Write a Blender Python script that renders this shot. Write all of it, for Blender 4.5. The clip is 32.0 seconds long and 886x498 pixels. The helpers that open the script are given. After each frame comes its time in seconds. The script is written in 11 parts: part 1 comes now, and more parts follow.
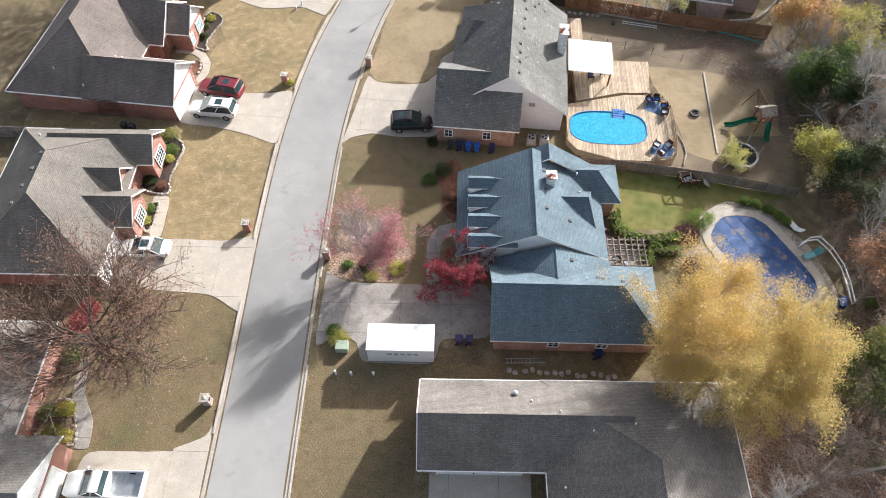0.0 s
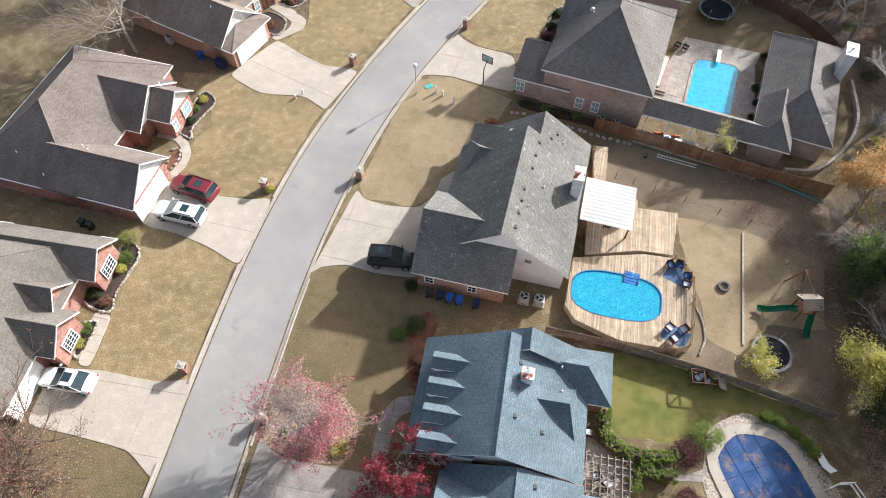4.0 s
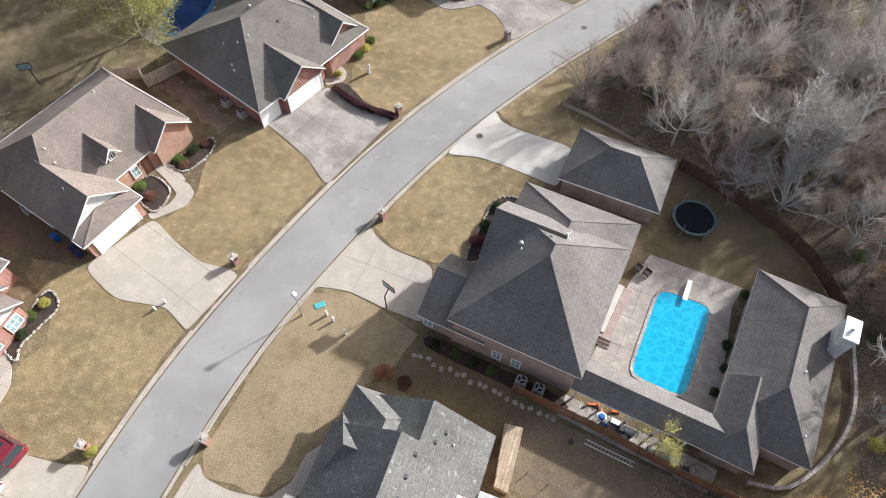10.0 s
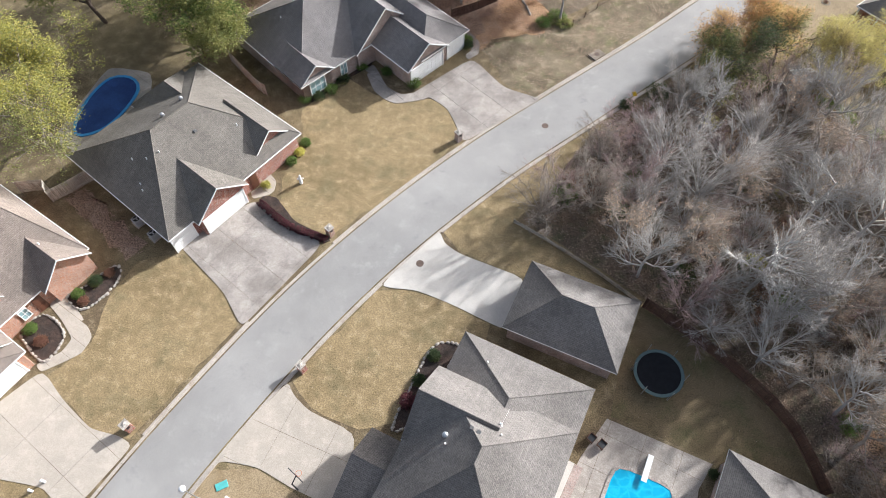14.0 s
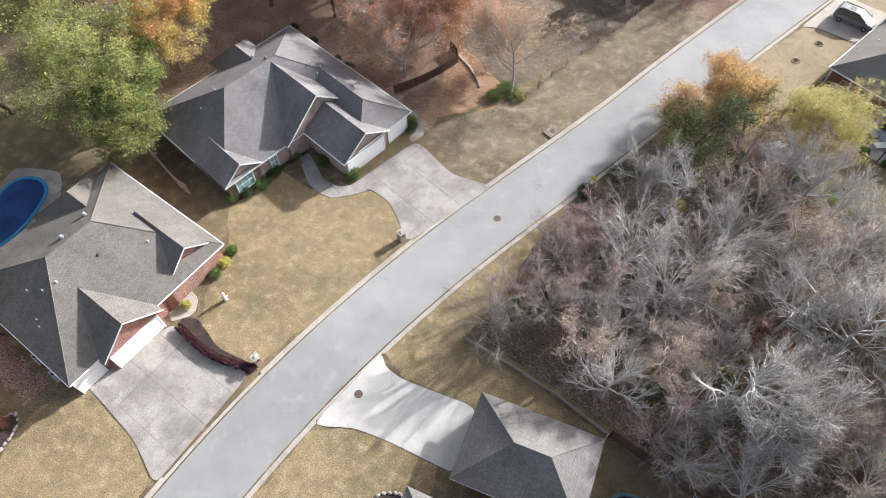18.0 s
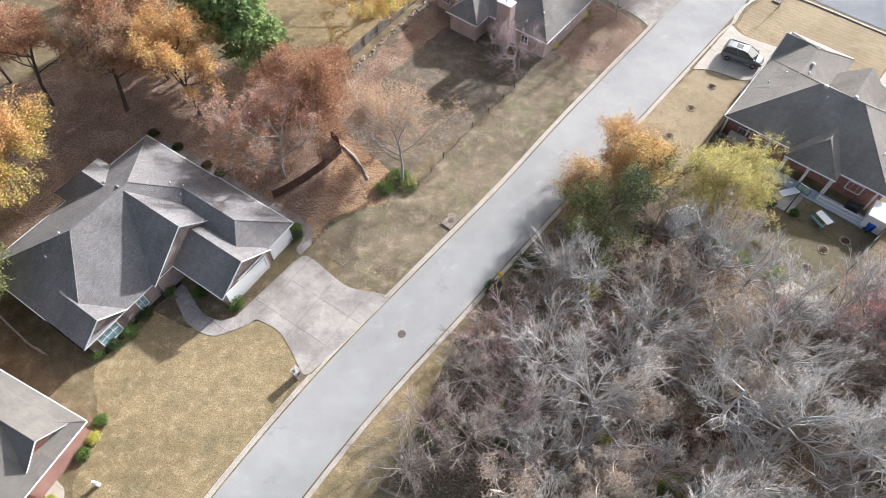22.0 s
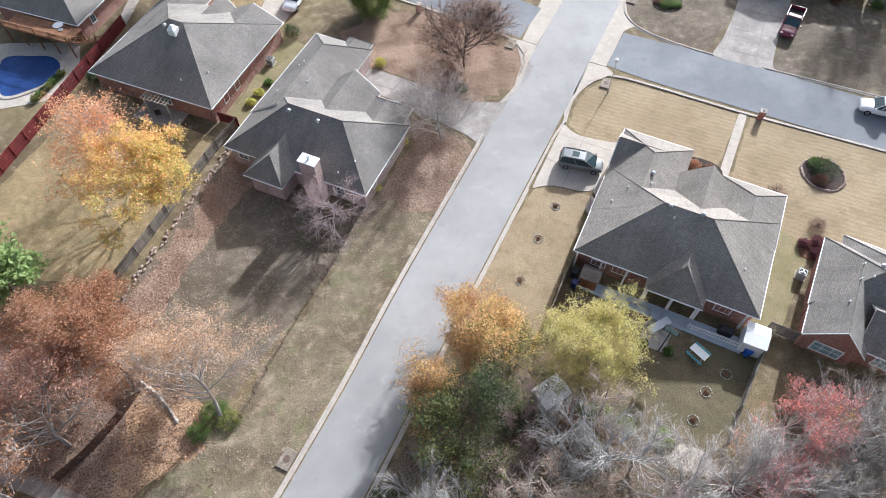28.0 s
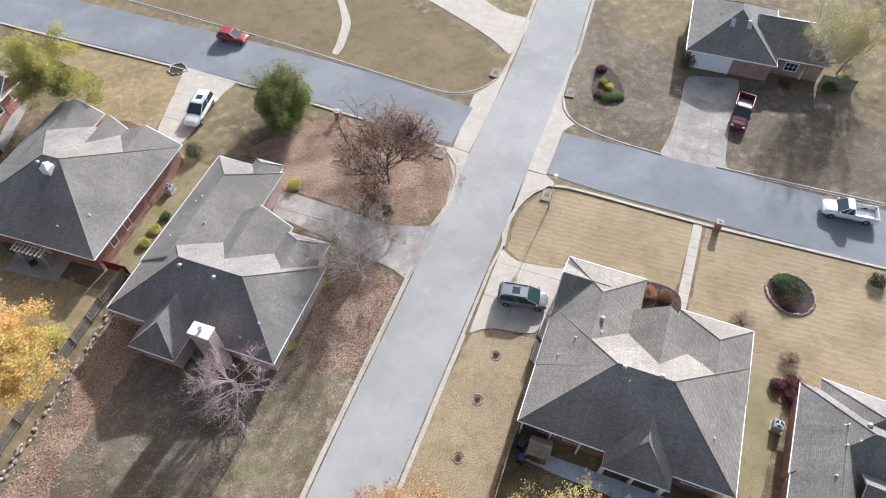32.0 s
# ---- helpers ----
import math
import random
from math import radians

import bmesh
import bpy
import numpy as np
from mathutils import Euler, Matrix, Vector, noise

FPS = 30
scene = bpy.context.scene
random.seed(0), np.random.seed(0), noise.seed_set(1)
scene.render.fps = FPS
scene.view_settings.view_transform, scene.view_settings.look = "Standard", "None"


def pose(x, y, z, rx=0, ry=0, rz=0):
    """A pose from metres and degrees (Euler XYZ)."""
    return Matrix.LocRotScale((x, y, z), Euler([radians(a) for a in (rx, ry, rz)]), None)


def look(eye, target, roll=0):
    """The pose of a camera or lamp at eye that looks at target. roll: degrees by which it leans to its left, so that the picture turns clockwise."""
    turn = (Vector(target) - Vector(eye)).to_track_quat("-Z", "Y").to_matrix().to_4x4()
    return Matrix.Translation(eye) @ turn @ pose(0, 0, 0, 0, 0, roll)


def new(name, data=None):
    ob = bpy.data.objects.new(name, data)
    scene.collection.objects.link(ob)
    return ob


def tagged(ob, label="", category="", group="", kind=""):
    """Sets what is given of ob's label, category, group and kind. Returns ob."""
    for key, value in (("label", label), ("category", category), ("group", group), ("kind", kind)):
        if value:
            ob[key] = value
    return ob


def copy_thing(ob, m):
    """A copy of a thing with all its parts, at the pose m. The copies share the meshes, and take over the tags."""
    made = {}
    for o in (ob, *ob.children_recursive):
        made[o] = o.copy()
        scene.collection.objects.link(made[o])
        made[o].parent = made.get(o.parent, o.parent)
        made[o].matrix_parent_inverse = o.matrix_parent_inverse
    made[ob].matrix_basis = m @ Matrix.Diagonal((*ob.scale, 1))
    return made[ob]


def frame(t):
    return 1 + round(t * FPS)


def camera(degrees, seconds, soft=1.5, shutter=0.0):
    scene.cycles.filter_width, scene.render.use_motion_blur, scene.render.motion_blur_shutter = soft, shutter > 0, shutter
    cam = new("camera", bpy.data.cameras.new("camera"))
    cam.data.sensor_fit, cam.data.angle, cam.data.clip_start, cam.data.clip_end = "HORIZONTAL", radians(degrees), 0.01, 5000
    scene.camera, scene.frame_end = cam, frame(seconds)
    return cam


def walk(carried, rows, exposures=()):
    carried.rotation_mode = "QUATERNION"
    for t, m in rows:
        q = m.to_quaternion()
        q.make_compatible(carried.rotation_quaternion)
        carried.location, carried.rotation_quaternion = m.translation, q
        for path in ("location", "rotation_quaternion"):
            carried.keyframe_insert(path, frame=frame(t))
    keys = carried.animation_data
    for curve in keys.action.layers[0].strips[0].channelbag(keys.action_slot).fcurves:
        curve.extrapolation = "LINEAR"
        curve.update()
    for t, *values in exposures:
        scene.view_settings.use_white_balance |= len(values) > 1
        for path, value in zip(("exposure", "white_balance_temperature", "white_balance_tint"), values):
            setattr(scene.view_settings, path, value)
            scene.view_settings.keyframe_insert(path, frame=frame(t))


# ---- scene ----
cam = camera(69.9, 32.0, soft=0.6)
# seconds, x, y, z, yaw, pitch, roll
PATH = [
    (0, 0.00, 0.00, 51.40, 1.25, -58.06, 0.20),
    (0.5, 0.72, 2.07, 51.47, 2.32, -58.04, 0.19),
    (1, 1.43, 4.19, 51.54, 3.39, -57.99, 0.19),
    (1.5, 2.14, 6.35, 51.60, 4.45, -57.95, 0.19),
    (2, 2.85, 8.57, 51.66, 5.47, -57.89, 0.20),
    (2.5, 3.54, 10.83, 51.73, 6.55, -57.84, 0.19),
    (3, 4.23, 13.09, 51.79, 7.55, -57.83, 0.17),
    (3.5, 4.90, 15.36, 51.85, 8.56, -57.84, 0.16),
    (5.5, 7.56, 25.23, 52.19, 13.60, -57.93, 0.04),
    (6, 8.13, 27.86, 52.28, 14.56, -57.98, 0.01),
    (6.5, 8.70, 30.52, 52.38, 14.90, -58.03, -0.05),
    (7, 9.28, 33.15, 52.49, 14.96, -58.11, -0.12),
    (7.5, 9.83, 35.78, 52.62, 14.96, -58.18, -0.21),
    (8, 10.32, 38.43, 52.77, 14.90, -58.25, -0.27),
    (8.5, 10.80, 41.07, 52.93, 14.80, -58.36, -0.31),
    (9, 11.25, 43.70, 53.09, 14.80, -58.46, -0.32),
    (9.5, 11.72, 46.28, 53.25, 14.79, -58.56, -0.31),
    (10, 12.19, 48.79, 53.41, 14.83, -58.65, -0.30),
    (10.5, 12.63, 51.23, 53.53, 14.87, -58.75, -0.27),
    (11, 13.01, 53.64, 53.63, 14.93, -58.80, -0.24),
    (11.5, 13.34, 56.00, 53.71, 15.01, -58.82, -0.20),
    (12, 13.65, 58.24, 53.77, 15.04, -58.81, -0.17),
    (12.5, 13.94, 60.39, 53.82, 15.06, -58.78, -0.14),
    (13, 14.21, 62.43, 53.84, 15.11, -58.77, -0.08),
    (13.5, 14.46, 64.38, 53.85, 15.12, -58.79, 0.01),
    (14, 14.67, 66.28, 53.86, 15.16, -58.82, 0.11),
    (14.5, 14.87, 68.11, 53.86, 15.18, -58.83, 0.20),
    (16.5, 15.47, 74.68, 53.67, 14.15, -58.54, 0.38),
    (17, 15.56, 76.26, 53.64, 13.69, -58.48, 0.43),
    (17.5, 15.67, 77.83, 53.60, 13.20, -58.41, 0.43),
    (18, 15.79, 79.37, 53.57, 12.46, -58.32, 0.41),
    (18.5, 15.93, 80.87, 53.54, 11.44, -58.24, 0.39),
    (19, 16.12, 82.39, 53.52, 9.93, -58.12, 0.34),
    (19.5, 16.34, 83.90, 53.51, 8.27, -58.03, 0.28),
    (20, 16.58, 85.46, 53.51, 6.95, -57.92, 0.24),
    (20.5, 16.88, 87.03, 53.54, 5.81, -57.82, 0.20),
    (21, 17.26, 88.60, 53.60, 4.82, -57.75, 0.16),
    (21.5, 17.67, 90.19, 53.70, 3.95, -57.70, 0.14),
    (22, 18.12, 91.80, 53.85, 2.94, -57.68, 0.14),
    (22.5, 18.60, 93.43, 54.04, 1.61, -57.68, 0.13),
    (23, 19.10, 95.12, 54.23, 0.11, -57.70, 0.12),
    (23.5, 19.65, 96.85, 54.41, -1.38, -57.72, 0.10),
    (24, 20.27, 98.58, 54.57, -2.80, -57.75, 0.07),
    (24.5, 20.96, 100.35, 54.71, -3.75, -57.74, 0.03),
    (25, 21.68, 102.10, 54.82, -4.43, -57.71, 0.02),
    (25.5, 22.45, 103.85, 54.92, -5.40, -57.65, 0.03),
    (27.5, 26.22, 110.64, 54.98, -10.36, -57.05, 0.15),
    (28, 27.14, 112.32, 54.94, -11.59, -56.88, 0.16),
    (28.5, 28.09, 114.02, 54.89, -12.38, -56.67, 0.15),
    (29, 29.05, 115.75, 54.83, -12.89, -56.46, 0.12),
    (29.5, 30.04, 117.50, 54.78, -13.32, -56.23, 0.08),
    (30, 31.02, 119.28, 54.74, -13.76, -55.96, 0.05),
    (30.5, 32.01, 121.05, 54.70, -14.36, -55.66, 0.02),
    (31, 33.02, 122.80, 54.67, -14.96, -55.34, -0.03),
    (31.5, 34.02, 124.56, 54.64, -15.48, -55.00, -0.06),
    (32, 35.02, 126.36, 54.60, -16.01, -54.64, -0.07),
]
walk(cam, [(t, pose(x, y, z, 90 + pitch, roll, yaw)) for t, x, y, z, yaw, pitch, roll in PATH],
     [(0, 0.76, 6300, 10), (2.5, 0.74, 6300, 10), (6, 0.62, 6250, 10), (9, 0.55, 6200, 10), (12, 0.6, 6200, 10), (16, 0.72, 6100, 10), (20, 0.82, 6050, 10), (24, 0.83, 5950, 10), (28, 0.72, 5800, 10), (32, 0.62, 5850, 10)])

# ---- light ----
SUN_AZ, SUN_EL = 41.0, 24.6  # degrees; azimuth from +y towards +x
world = bpy.data.worlds.new("sky")
scene.world = world
world.use_nodes = True
wn = world.node_tree
sky = wn.nodes.new("ShaderNodeTexSky")
sky.sky_type, sky.sun_disc = "NISHITA", False
sky.sun_elevation, sky.sun_rotation = radians(SUN_EL), radians(SUN_AZ)
sky.air_density, sky.dust_density, sky.ozone_density = 1.0, 4.0, 0.6
haze = wn.nodes.new("ShaderNodeHueSaturation")  # a thin veil of cloud pales the blue
haze.inputs["Saturation"].default_value = 0.7
wn.links.new(sky.outputs[0], haze.inputs["Color"])
wn.links.new(haze.outputs[0], wn.nodes["Background"].inputs[0])
wn.nodes["Background"].inputs[1].default_value = 0.125
sun = new("sun", bpy.data.lights.new("sun", "SUN"))
sun.data.energy, sun.data.angle, sun.data.color = 5.0, radians(1.4), (1.0, 0.99, 0.98)
sun_dir = Vector((math.sin(radians(SUN_AZ)) * math.cos(radians(SUN_EL)), math.cos(radians(SUN_AZ)) * math.cos(radians(SUN_EL)), math.sin(radians(SUN_EL))))
sun.matrix_world = look(sun_dir * 200, (0, 0, 0))


# ---- materials ----
class Nodes:
    """A small builder for one material's node tree."""

    def __init__(self, name, rough=0.9, metal=0.0, spec=0.3):
        self.m = bpy.data.materials.new(name)
        self.m.use_nodes = True
        self.t = self.m.node_tree
        self.bsdf = self.t.nodes["Principled BSDF"]
        self.bsdf.inputs["Roughness"].default_value = rough
        self.bsdf.inputs["Metallic"].default_value = metal
        self.bsdf.inputs["Specular IOR Level"].default_value = spec

    def node(self, kind, **values):
        n = self.t.nodes.new(kind)
        for k, v in values.items():
            n.inputs[k.replace("_", " ")].default_value = v
        return n

    def link(self, a, b):
        self.t.links.new(a, b)

    def place(self, kind="world"):
        if kind == "world":
            return self.t.nodes.new("ShaderNodeNewGeometry").outputs["Position"]
        return self.t.nodes.new("ShaderNodeTexCoord").outputs["UV" if kind == "uv" else "Object"]

    def noise(self, at, scale, detail=4.0, rough=0.6, stretch=None):
        if stretch:
            mp = self.node("ShaderNodeMapping", Scale=stretch)
            self.link(at, mp.inputs["Vector"])
            at = mp.outputs[0]
        n = self.node("ShaderNodeTexNoise", Scale=scale, Detail=detail, Roughness=rough)
        self.link(at, n.inputs["Vector"])
        return n.outputs["Fac"]

    def ramp(self, fac, lo, hi, a=0.0, b=1.0):
        n = self.t.nodes.new("ShaderNodeMapRange")
        n.inputs[1].default_value, n.inputs[2].default_value = lo, hi
        n.inputs[3].default_value, n.inputs[4].default_value = a, b
        self.link(fac, n.inputs[0])
        return n.outputs[0]

    def mix(self, fac, a, b, kind="MIX"):
        n = self.t.nodes.new("ShaderNodeMix")
        n.data_type, n.blend_type = "RGBA", kind
        for sock, v in ((n.inputs[0], fac), (n.inputs[6], a), (n.inputs[7], b)):
            if isinstance(v, (int, float)):
                sock.default_value = v
            elif isinstance(v, tuple):
                sock.default_value = (*v, 1)
            else:
                self.link(v, sock)
        return n.outputs[2]

    def scaled(self, color, fac):
        """color times a grey factor socket"""
        return self.mix(1.0, color, fac, "MULTIPLY")

    def random(self):
        return self.t.nodes.new("ShaderNodeObjectInfo").outputs["Random"]

    def done(self, color, height=None, bump=0.3, dist=0.02):
        if isinstance(color, tuple):
            self.bsdf.inputs["Base Color"].default_value = (*color, 1)
        else:
            self.link(color, self.bsdf.inputs["Base Color"])
        if height is not None:
            b = self.node("ShaderNodeBump", Strength=bump, Distance=dist)
            self.link(height, b.inputs["Height"])
            self.link(b.outputs[0], self.bsdf.inputs["Normal"])
        return self.m


def mottled(name, a, b, c=None, big=0.15, mid=1.2, fine=14.0, rough=0.92, at="world", bump=0.4, grain=0.35, spec=0.25, cut=(0.42, 0.62), stretch=None, stain=None, rows=None):
    """Earth, grass, concrete: two tones in large soft patches, a third in spots, and a fine grain.
    stain: a fourth tone in ragged patches; rows: the heading in degrees, width and depth of mown strips."""
    k = Nodes(name, rough, spec=spec)
    p = k.place(at)
    n1, n2, n3 = k.noise(p, big, 3.0, stretch=stretch), k.noise(p, mid, 5.0, 0.7), k.noise(p, fine, 4.0, 0.75)
    col = k.mix(k.ramp(n1, *cut), a, b)
    if c:
        col = k.mix(k.ramp(n2, 0.52, 0.72), col, c)
    if stain:
        col = k.mix(k.ramp(k.noise(p, big * 2.3, 7.0, 0.72), 0.5, 0.66, 0.0, 0.75), col, stain)
    if rows:
        mp = k.node("ShaderNodeMapping", Rotation=(0, 0, radians(rows[0])))
        k.link(p, mp.inputs["Vector"])
        w = k.node("ShaderNodeTexWave", Scale=0.314 / rows[1], Distortion=5.0, Detail=4.0, Detail_Scale=0.8)
        k.link(mp.outputs[0], w.inputs["Vector"])
        col = k.scaled(col, k.ramp(w.outputs["Fac"], 0.1, 0.9, 1 - rows[2], 1 + rows[2]))
    g = k.ramp(n3, 0.34, 0.66, 1 - grain * 1.25, 1 + grain * 1.25)
    g2 = k.ramp(n2, 0.3, 0.7, 1 - grain * 0.6, 1 + grain * 0.6)
    n5 = k.noise(p, fine * 0.4, 5.0, 0.8)
    spots = k.ramp(n5, 0.56, 0.68, 1.0, 1 - grain * 0.8)
    return k.done(k.scaled(k.scaled(k.scaled(col, g), g2), spots), n3, bump)


def plain(name, color, rough=0.5, metal=0.0, spec=0.4, var=0.12, scale=3.0, at="obj", bump=0.1):
    k = Nodes(name, rough, metal, spec)
    p = k.place(at)
    n, n2 = k.noise(p, scale, 4.0), k.noise(p, scale * 9, 3.0)
    col = k.scaled(color, k.ramp(n, 0.3, 0.7, 1 - var, 1 + var))
    col = k.scaled(col, k.ramp(n2, 0.3, 0.7, 1 - var * 0.6, 1 + var * 0.6))
    return k.done(col, n2, bump, 0.005)


def shingle(name, a, b, speck=0.0, streak=0.07):
    """Laid shingle rows by the slope's own coordinates in metres, weathered in patches."""
    k = Nodes(name, 0.85, spec=0.2)
    uv, p = k.place("uv"), k.place("world")
    br = k.node("ShaderNodeTexBrick", Scale=1.0, Mortar_Size=0.012, Bias=0.0, Brick_Width=0.32, Row_Height=0.145)
    br.offset, br.inputs["Color1"].default_value, br.inputs["Color2"].default_value = 0.37, (*a, 1), (*b, 1)
    br.inputs["Mortar"].default_value = (a[0] * 0.68, a[1] * 0.68, a[2] * 0.68, 1)
    k.link(uv, br.inputs["Vector"])
    n1, n2 = k.noise(p, 0.22, 4.0), k.noise(p, 7.0, 5.0, 0.85)
    n3 = k.noise(uv, 1.0, 3.0, 0.6, stretch=(1.6, 0.18, 1.0))
    col = k.scaled(br.outputs["Color"], k.ramp(n1, 0.3, 0.7, 0.8, 1.2))
    col = k.scaled(col, k.ramp(n2, 0.34, 0.66, 0.7, 1.3))
    col = k.scaled(col, k.ramp(n3, 0.35, 0.65, 1 - streak, 1 + streak))
    if speck:
        n4 = k.noise(p, 1.7, 6.0, 0.75)
        col = k.mix(k.ramp(n4, 0.58, 0.64, 0.0, speck), col, (0.5, 0.5, 0.48))
    return k.done(col, br.outputs["Fac"], 0.6, 0.02)


def brick(name, a, b, mortar=(0.42, 0.38, 0.34)):
    k = Nodes(name, 0.9, spec=0.2)
    uv, p = k.place("uv"), k.place("world")
    br = k.node("ShaderNodeTexBrick", Scale=1.0, Mortar_Size=0.009, Brick_Width=0.215, Row_Height=0.078)
    br.inputs["Color1"].default_value, br.inputs["Color2"].default_value, br.inputs["Mortar"].default_value = (*a, 1), (*b, 1), (*mortar, 1)
    k.link(uv, br.inputs["Vector"])
    n1, n2 = k.noise(p, 0.6, 3.0), k.noise(p, 7.0, 4.0)
    col = k.scaled(br.outputs["Color"], k.ramp(n1, 0.3, 0.7, 0.8, 1.2))
    col = k.scaled(col, k.ramp(n2, 0.3, 0.7, 0.75, 1.25))
    return k.done(col, br.outputs["Fac"], 0.5, 0.01)


def planked(name, a, b, width=0.14, rough=0.8):
    """Boards that run along the surface's v, each with its own tone."""
    k = Nodes(name, rough, spec=0.25)
    uv, p = k.place("uv"), k.place("world")
    br = k.node("ShaderNodeTexBrick", Scale=1.0, Mortar_Size=0.008, Brick_Width=2.6, Row_Height=width)
    br.inputs["Color1"].default_value, br.inputs["Color2"].default_value = (*a, 1), (*b, 1)
    br.inputs["Mortar"].default_value = (a[0] * 0.25, a[1] * 0.25, a[2] * 0.25, 1)
    k.link(uv, br.inputs["Vector"])
    n = k.noise(p, 1.1, 5.0, 0.7)
    n2 = k.noise(p, 14.0, 3.0)
    col = k.scaled(k.scaled(br.outputs["Color"], k.ramp(n, 0.3, 0.7, 0.75, 1.2)), k.ramp(n2, 0.3, 0.7, 0.85, 1.15))
    col = k.scaled(col, k.ramp(k.random(), 0, 1, 0.8, 1.2))
    return k.done(col, br.outputs["Fac"], 0.4, 0.01)


def leafy(name, a, b, c):
    """Leaves: each clump its own tone."""
    k = Nodes(name, 0.75, spec=0.2)
    isl = k.t.nodes.new("ShaderNodeNewGeometry").outputs["Random Per Island"]
    n = k.noise(k.place("obj"), 0.5, 3.0)
    a, b, c = (tuple(min(0.8, 1.3 * (q * 0.84 + 0.16 * sum(t) / 3)) for q in t) for t in (a, b, c))
    col = k.mix(k.ramp(isl, 0.1, 0.9), a, b)
    col = k.mix(k.ramp(n, 0.45, 0.65), col, c)
    col = k.scaled(col, k.ramp(k.random(), 0.0, 1.0, 0.85, 1.15))
    m = k.done(col)
    thin = k.node("ShaderNodeBsdfTranslucent")
    both = k.node("ShaderNodeMixShader", Fac=0.46)
    k.link(col, thin.inputs["Color"])
    k.link(k.bsdf.outputs[0], both.inputs[1])
    k.link(thin.outputs[0], both.inputs[2])
    k.link(both.outputs[0], k.t.nodes["Material Output"].inputs["Surface"])
    return m


# ground covers
M_LAND = mottled("rough_ground", (0.20, 0.155, 0.085), (0.135, 0.10, 0.06), (0.24, 0.19, 0.12), 0.08, 0.7, 9, grain=0.5)
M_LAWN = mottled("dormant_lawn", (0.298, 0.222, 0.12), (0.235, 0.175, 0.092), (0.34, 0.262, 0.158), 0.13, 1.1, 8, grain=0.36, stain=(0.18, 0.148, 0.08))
M_LAWN_PALE = mottled("pale_dormant_lawn", (0.335, 0.256, 0.158), (0.27, 0.205, 0.122), (0.235, 0.18, 0.108), 0.16, 1.2, 9, grain=0.33, stain=(0.22, 0.16, 0.085))
M_LAWN_MOWN = mottled("mown_straw_lawn", (0.335, 0.256, 0.158), (0.27, 0.205, 0.122), (0.235, 0.18, 0.108), 0.16, 1.2, 9, grain=0.33, stain=(0.24, 0.175, 0.095), rows=(123, 0.62, 0.055))
# Olive winter grass; in side yards its darker tone also stands for shade.
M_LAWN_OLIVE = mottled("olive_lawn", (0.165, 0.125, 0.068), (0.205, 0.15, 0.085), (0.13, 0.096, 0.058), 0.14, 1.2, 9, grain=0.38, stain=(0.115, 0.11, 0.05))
M_GRASS = mottled("green_lawn", (0.13, 0.145, 0.035), (0.21, 0.18, 0.06), (0.16, 0.15, 0.05), 0.25, 1.0, 12, grain=0.35)
M_GRASS_DARK = mottled("shaded_green_grass", (0.05, 0.085, 0.025), (0.08, 0.11, 0.035), (0.11, 0.12, 0.045), 0.4, 1.2, 10, grain=0.35)
M_GRASS_BRIGHT = mottled("bright_green_ground_cover", (0.14, 0.20, 0.04), (0.22, 0.21, 0.085), (0.09, 0.12, 0.035), 0.6, 2.0, 12, grain=0.5)
M_REDEARTH = mottled("reddish_worn_earth", (0.20, 0.125, 0.078), (0.17, 0.125, 0.075), (0.13, 0.08, 0.055), 0.3, 1.3, 9, grain=0.45)
M_YARD = mottled("worn_yard_grass", (0.125, 0.105, 0.062), (0.165, 0.13, 0.078), (0.09, 0.085, 0.045), 0.3, 1.3, 9, grain=0.45)
M_LAWN_MIXED = mottled("green_tan_winter_lawn", (0.225, 0.19, 0.098), (0.285, 0.232, 0.135), (0.165, 0.152, 0.062), 0.3, 1.5, 12, grain=0.4)
M_DIRT = mottled("bare_earth", (0.165, 0.125, 0.085), (0.235, 0.182, 0.12), (0.112, 0.085, 0.060), 0.14, 0.6, 8.5, grain=0.36)
M_PATCHY_DARK = mottled("dark_patchy_winter_grass", (0.178, 0.142, 0.104), (0.12, 0.094, 0.066), (0.25, 0.205, 0.155), 0.16, 0.8, 8.5, grain=0.45, stain=(0.115, 0.108, 0.056))
M_PATCHY = mottled("patchy_winter_grass", (0.222, 0.178, 0.118), (0.15, 0.118, 0.076), (0.30, 0.245, 0.175), 0.16, 0.8, 8.5, grain=0.45, stain=(0.15, 0.15, 0.068))
M_LEAVES = mottled("fallen_leaves", (0.275, 0.187, 0.13), (0.335, 0.235, 0.168), (0.145, 0.11, 0.088), 0.25, 2.4, 6, grain=0.75, bump=0.8)
M_LEAVES_ORANGE = mottled("orange_fallen_leaves", (0.40, 0.25, 0.14), (0.46, 0.30, 0.18), (0.22, 0.145, 0.09), 0.25, 2.4, 6, grain=0.75, bump=0.8)
M_WOODS = mottled("woodland_floor", (0.138, 0.105, 0.076), (0.215, 0.15, 0.104), (0.065, 0.054, 0.039), 0.3, 1.5, 7, grain=0.65, bump=0.8, stain=(0.10, 0.11, 0.055))
M_MULCH = mottled("dark_mulch", (0.045, 0.035, 0.03), (0.075, 0.05, 0.04), None, 0.8, 3, 16, grain=0.6)
M_REDMULCH = mottled("red_mulch", (0.14, 0.06, 0.04), (0.20, 0.10, 0.06), None, 0.8, 3, 16, grain=0.5)
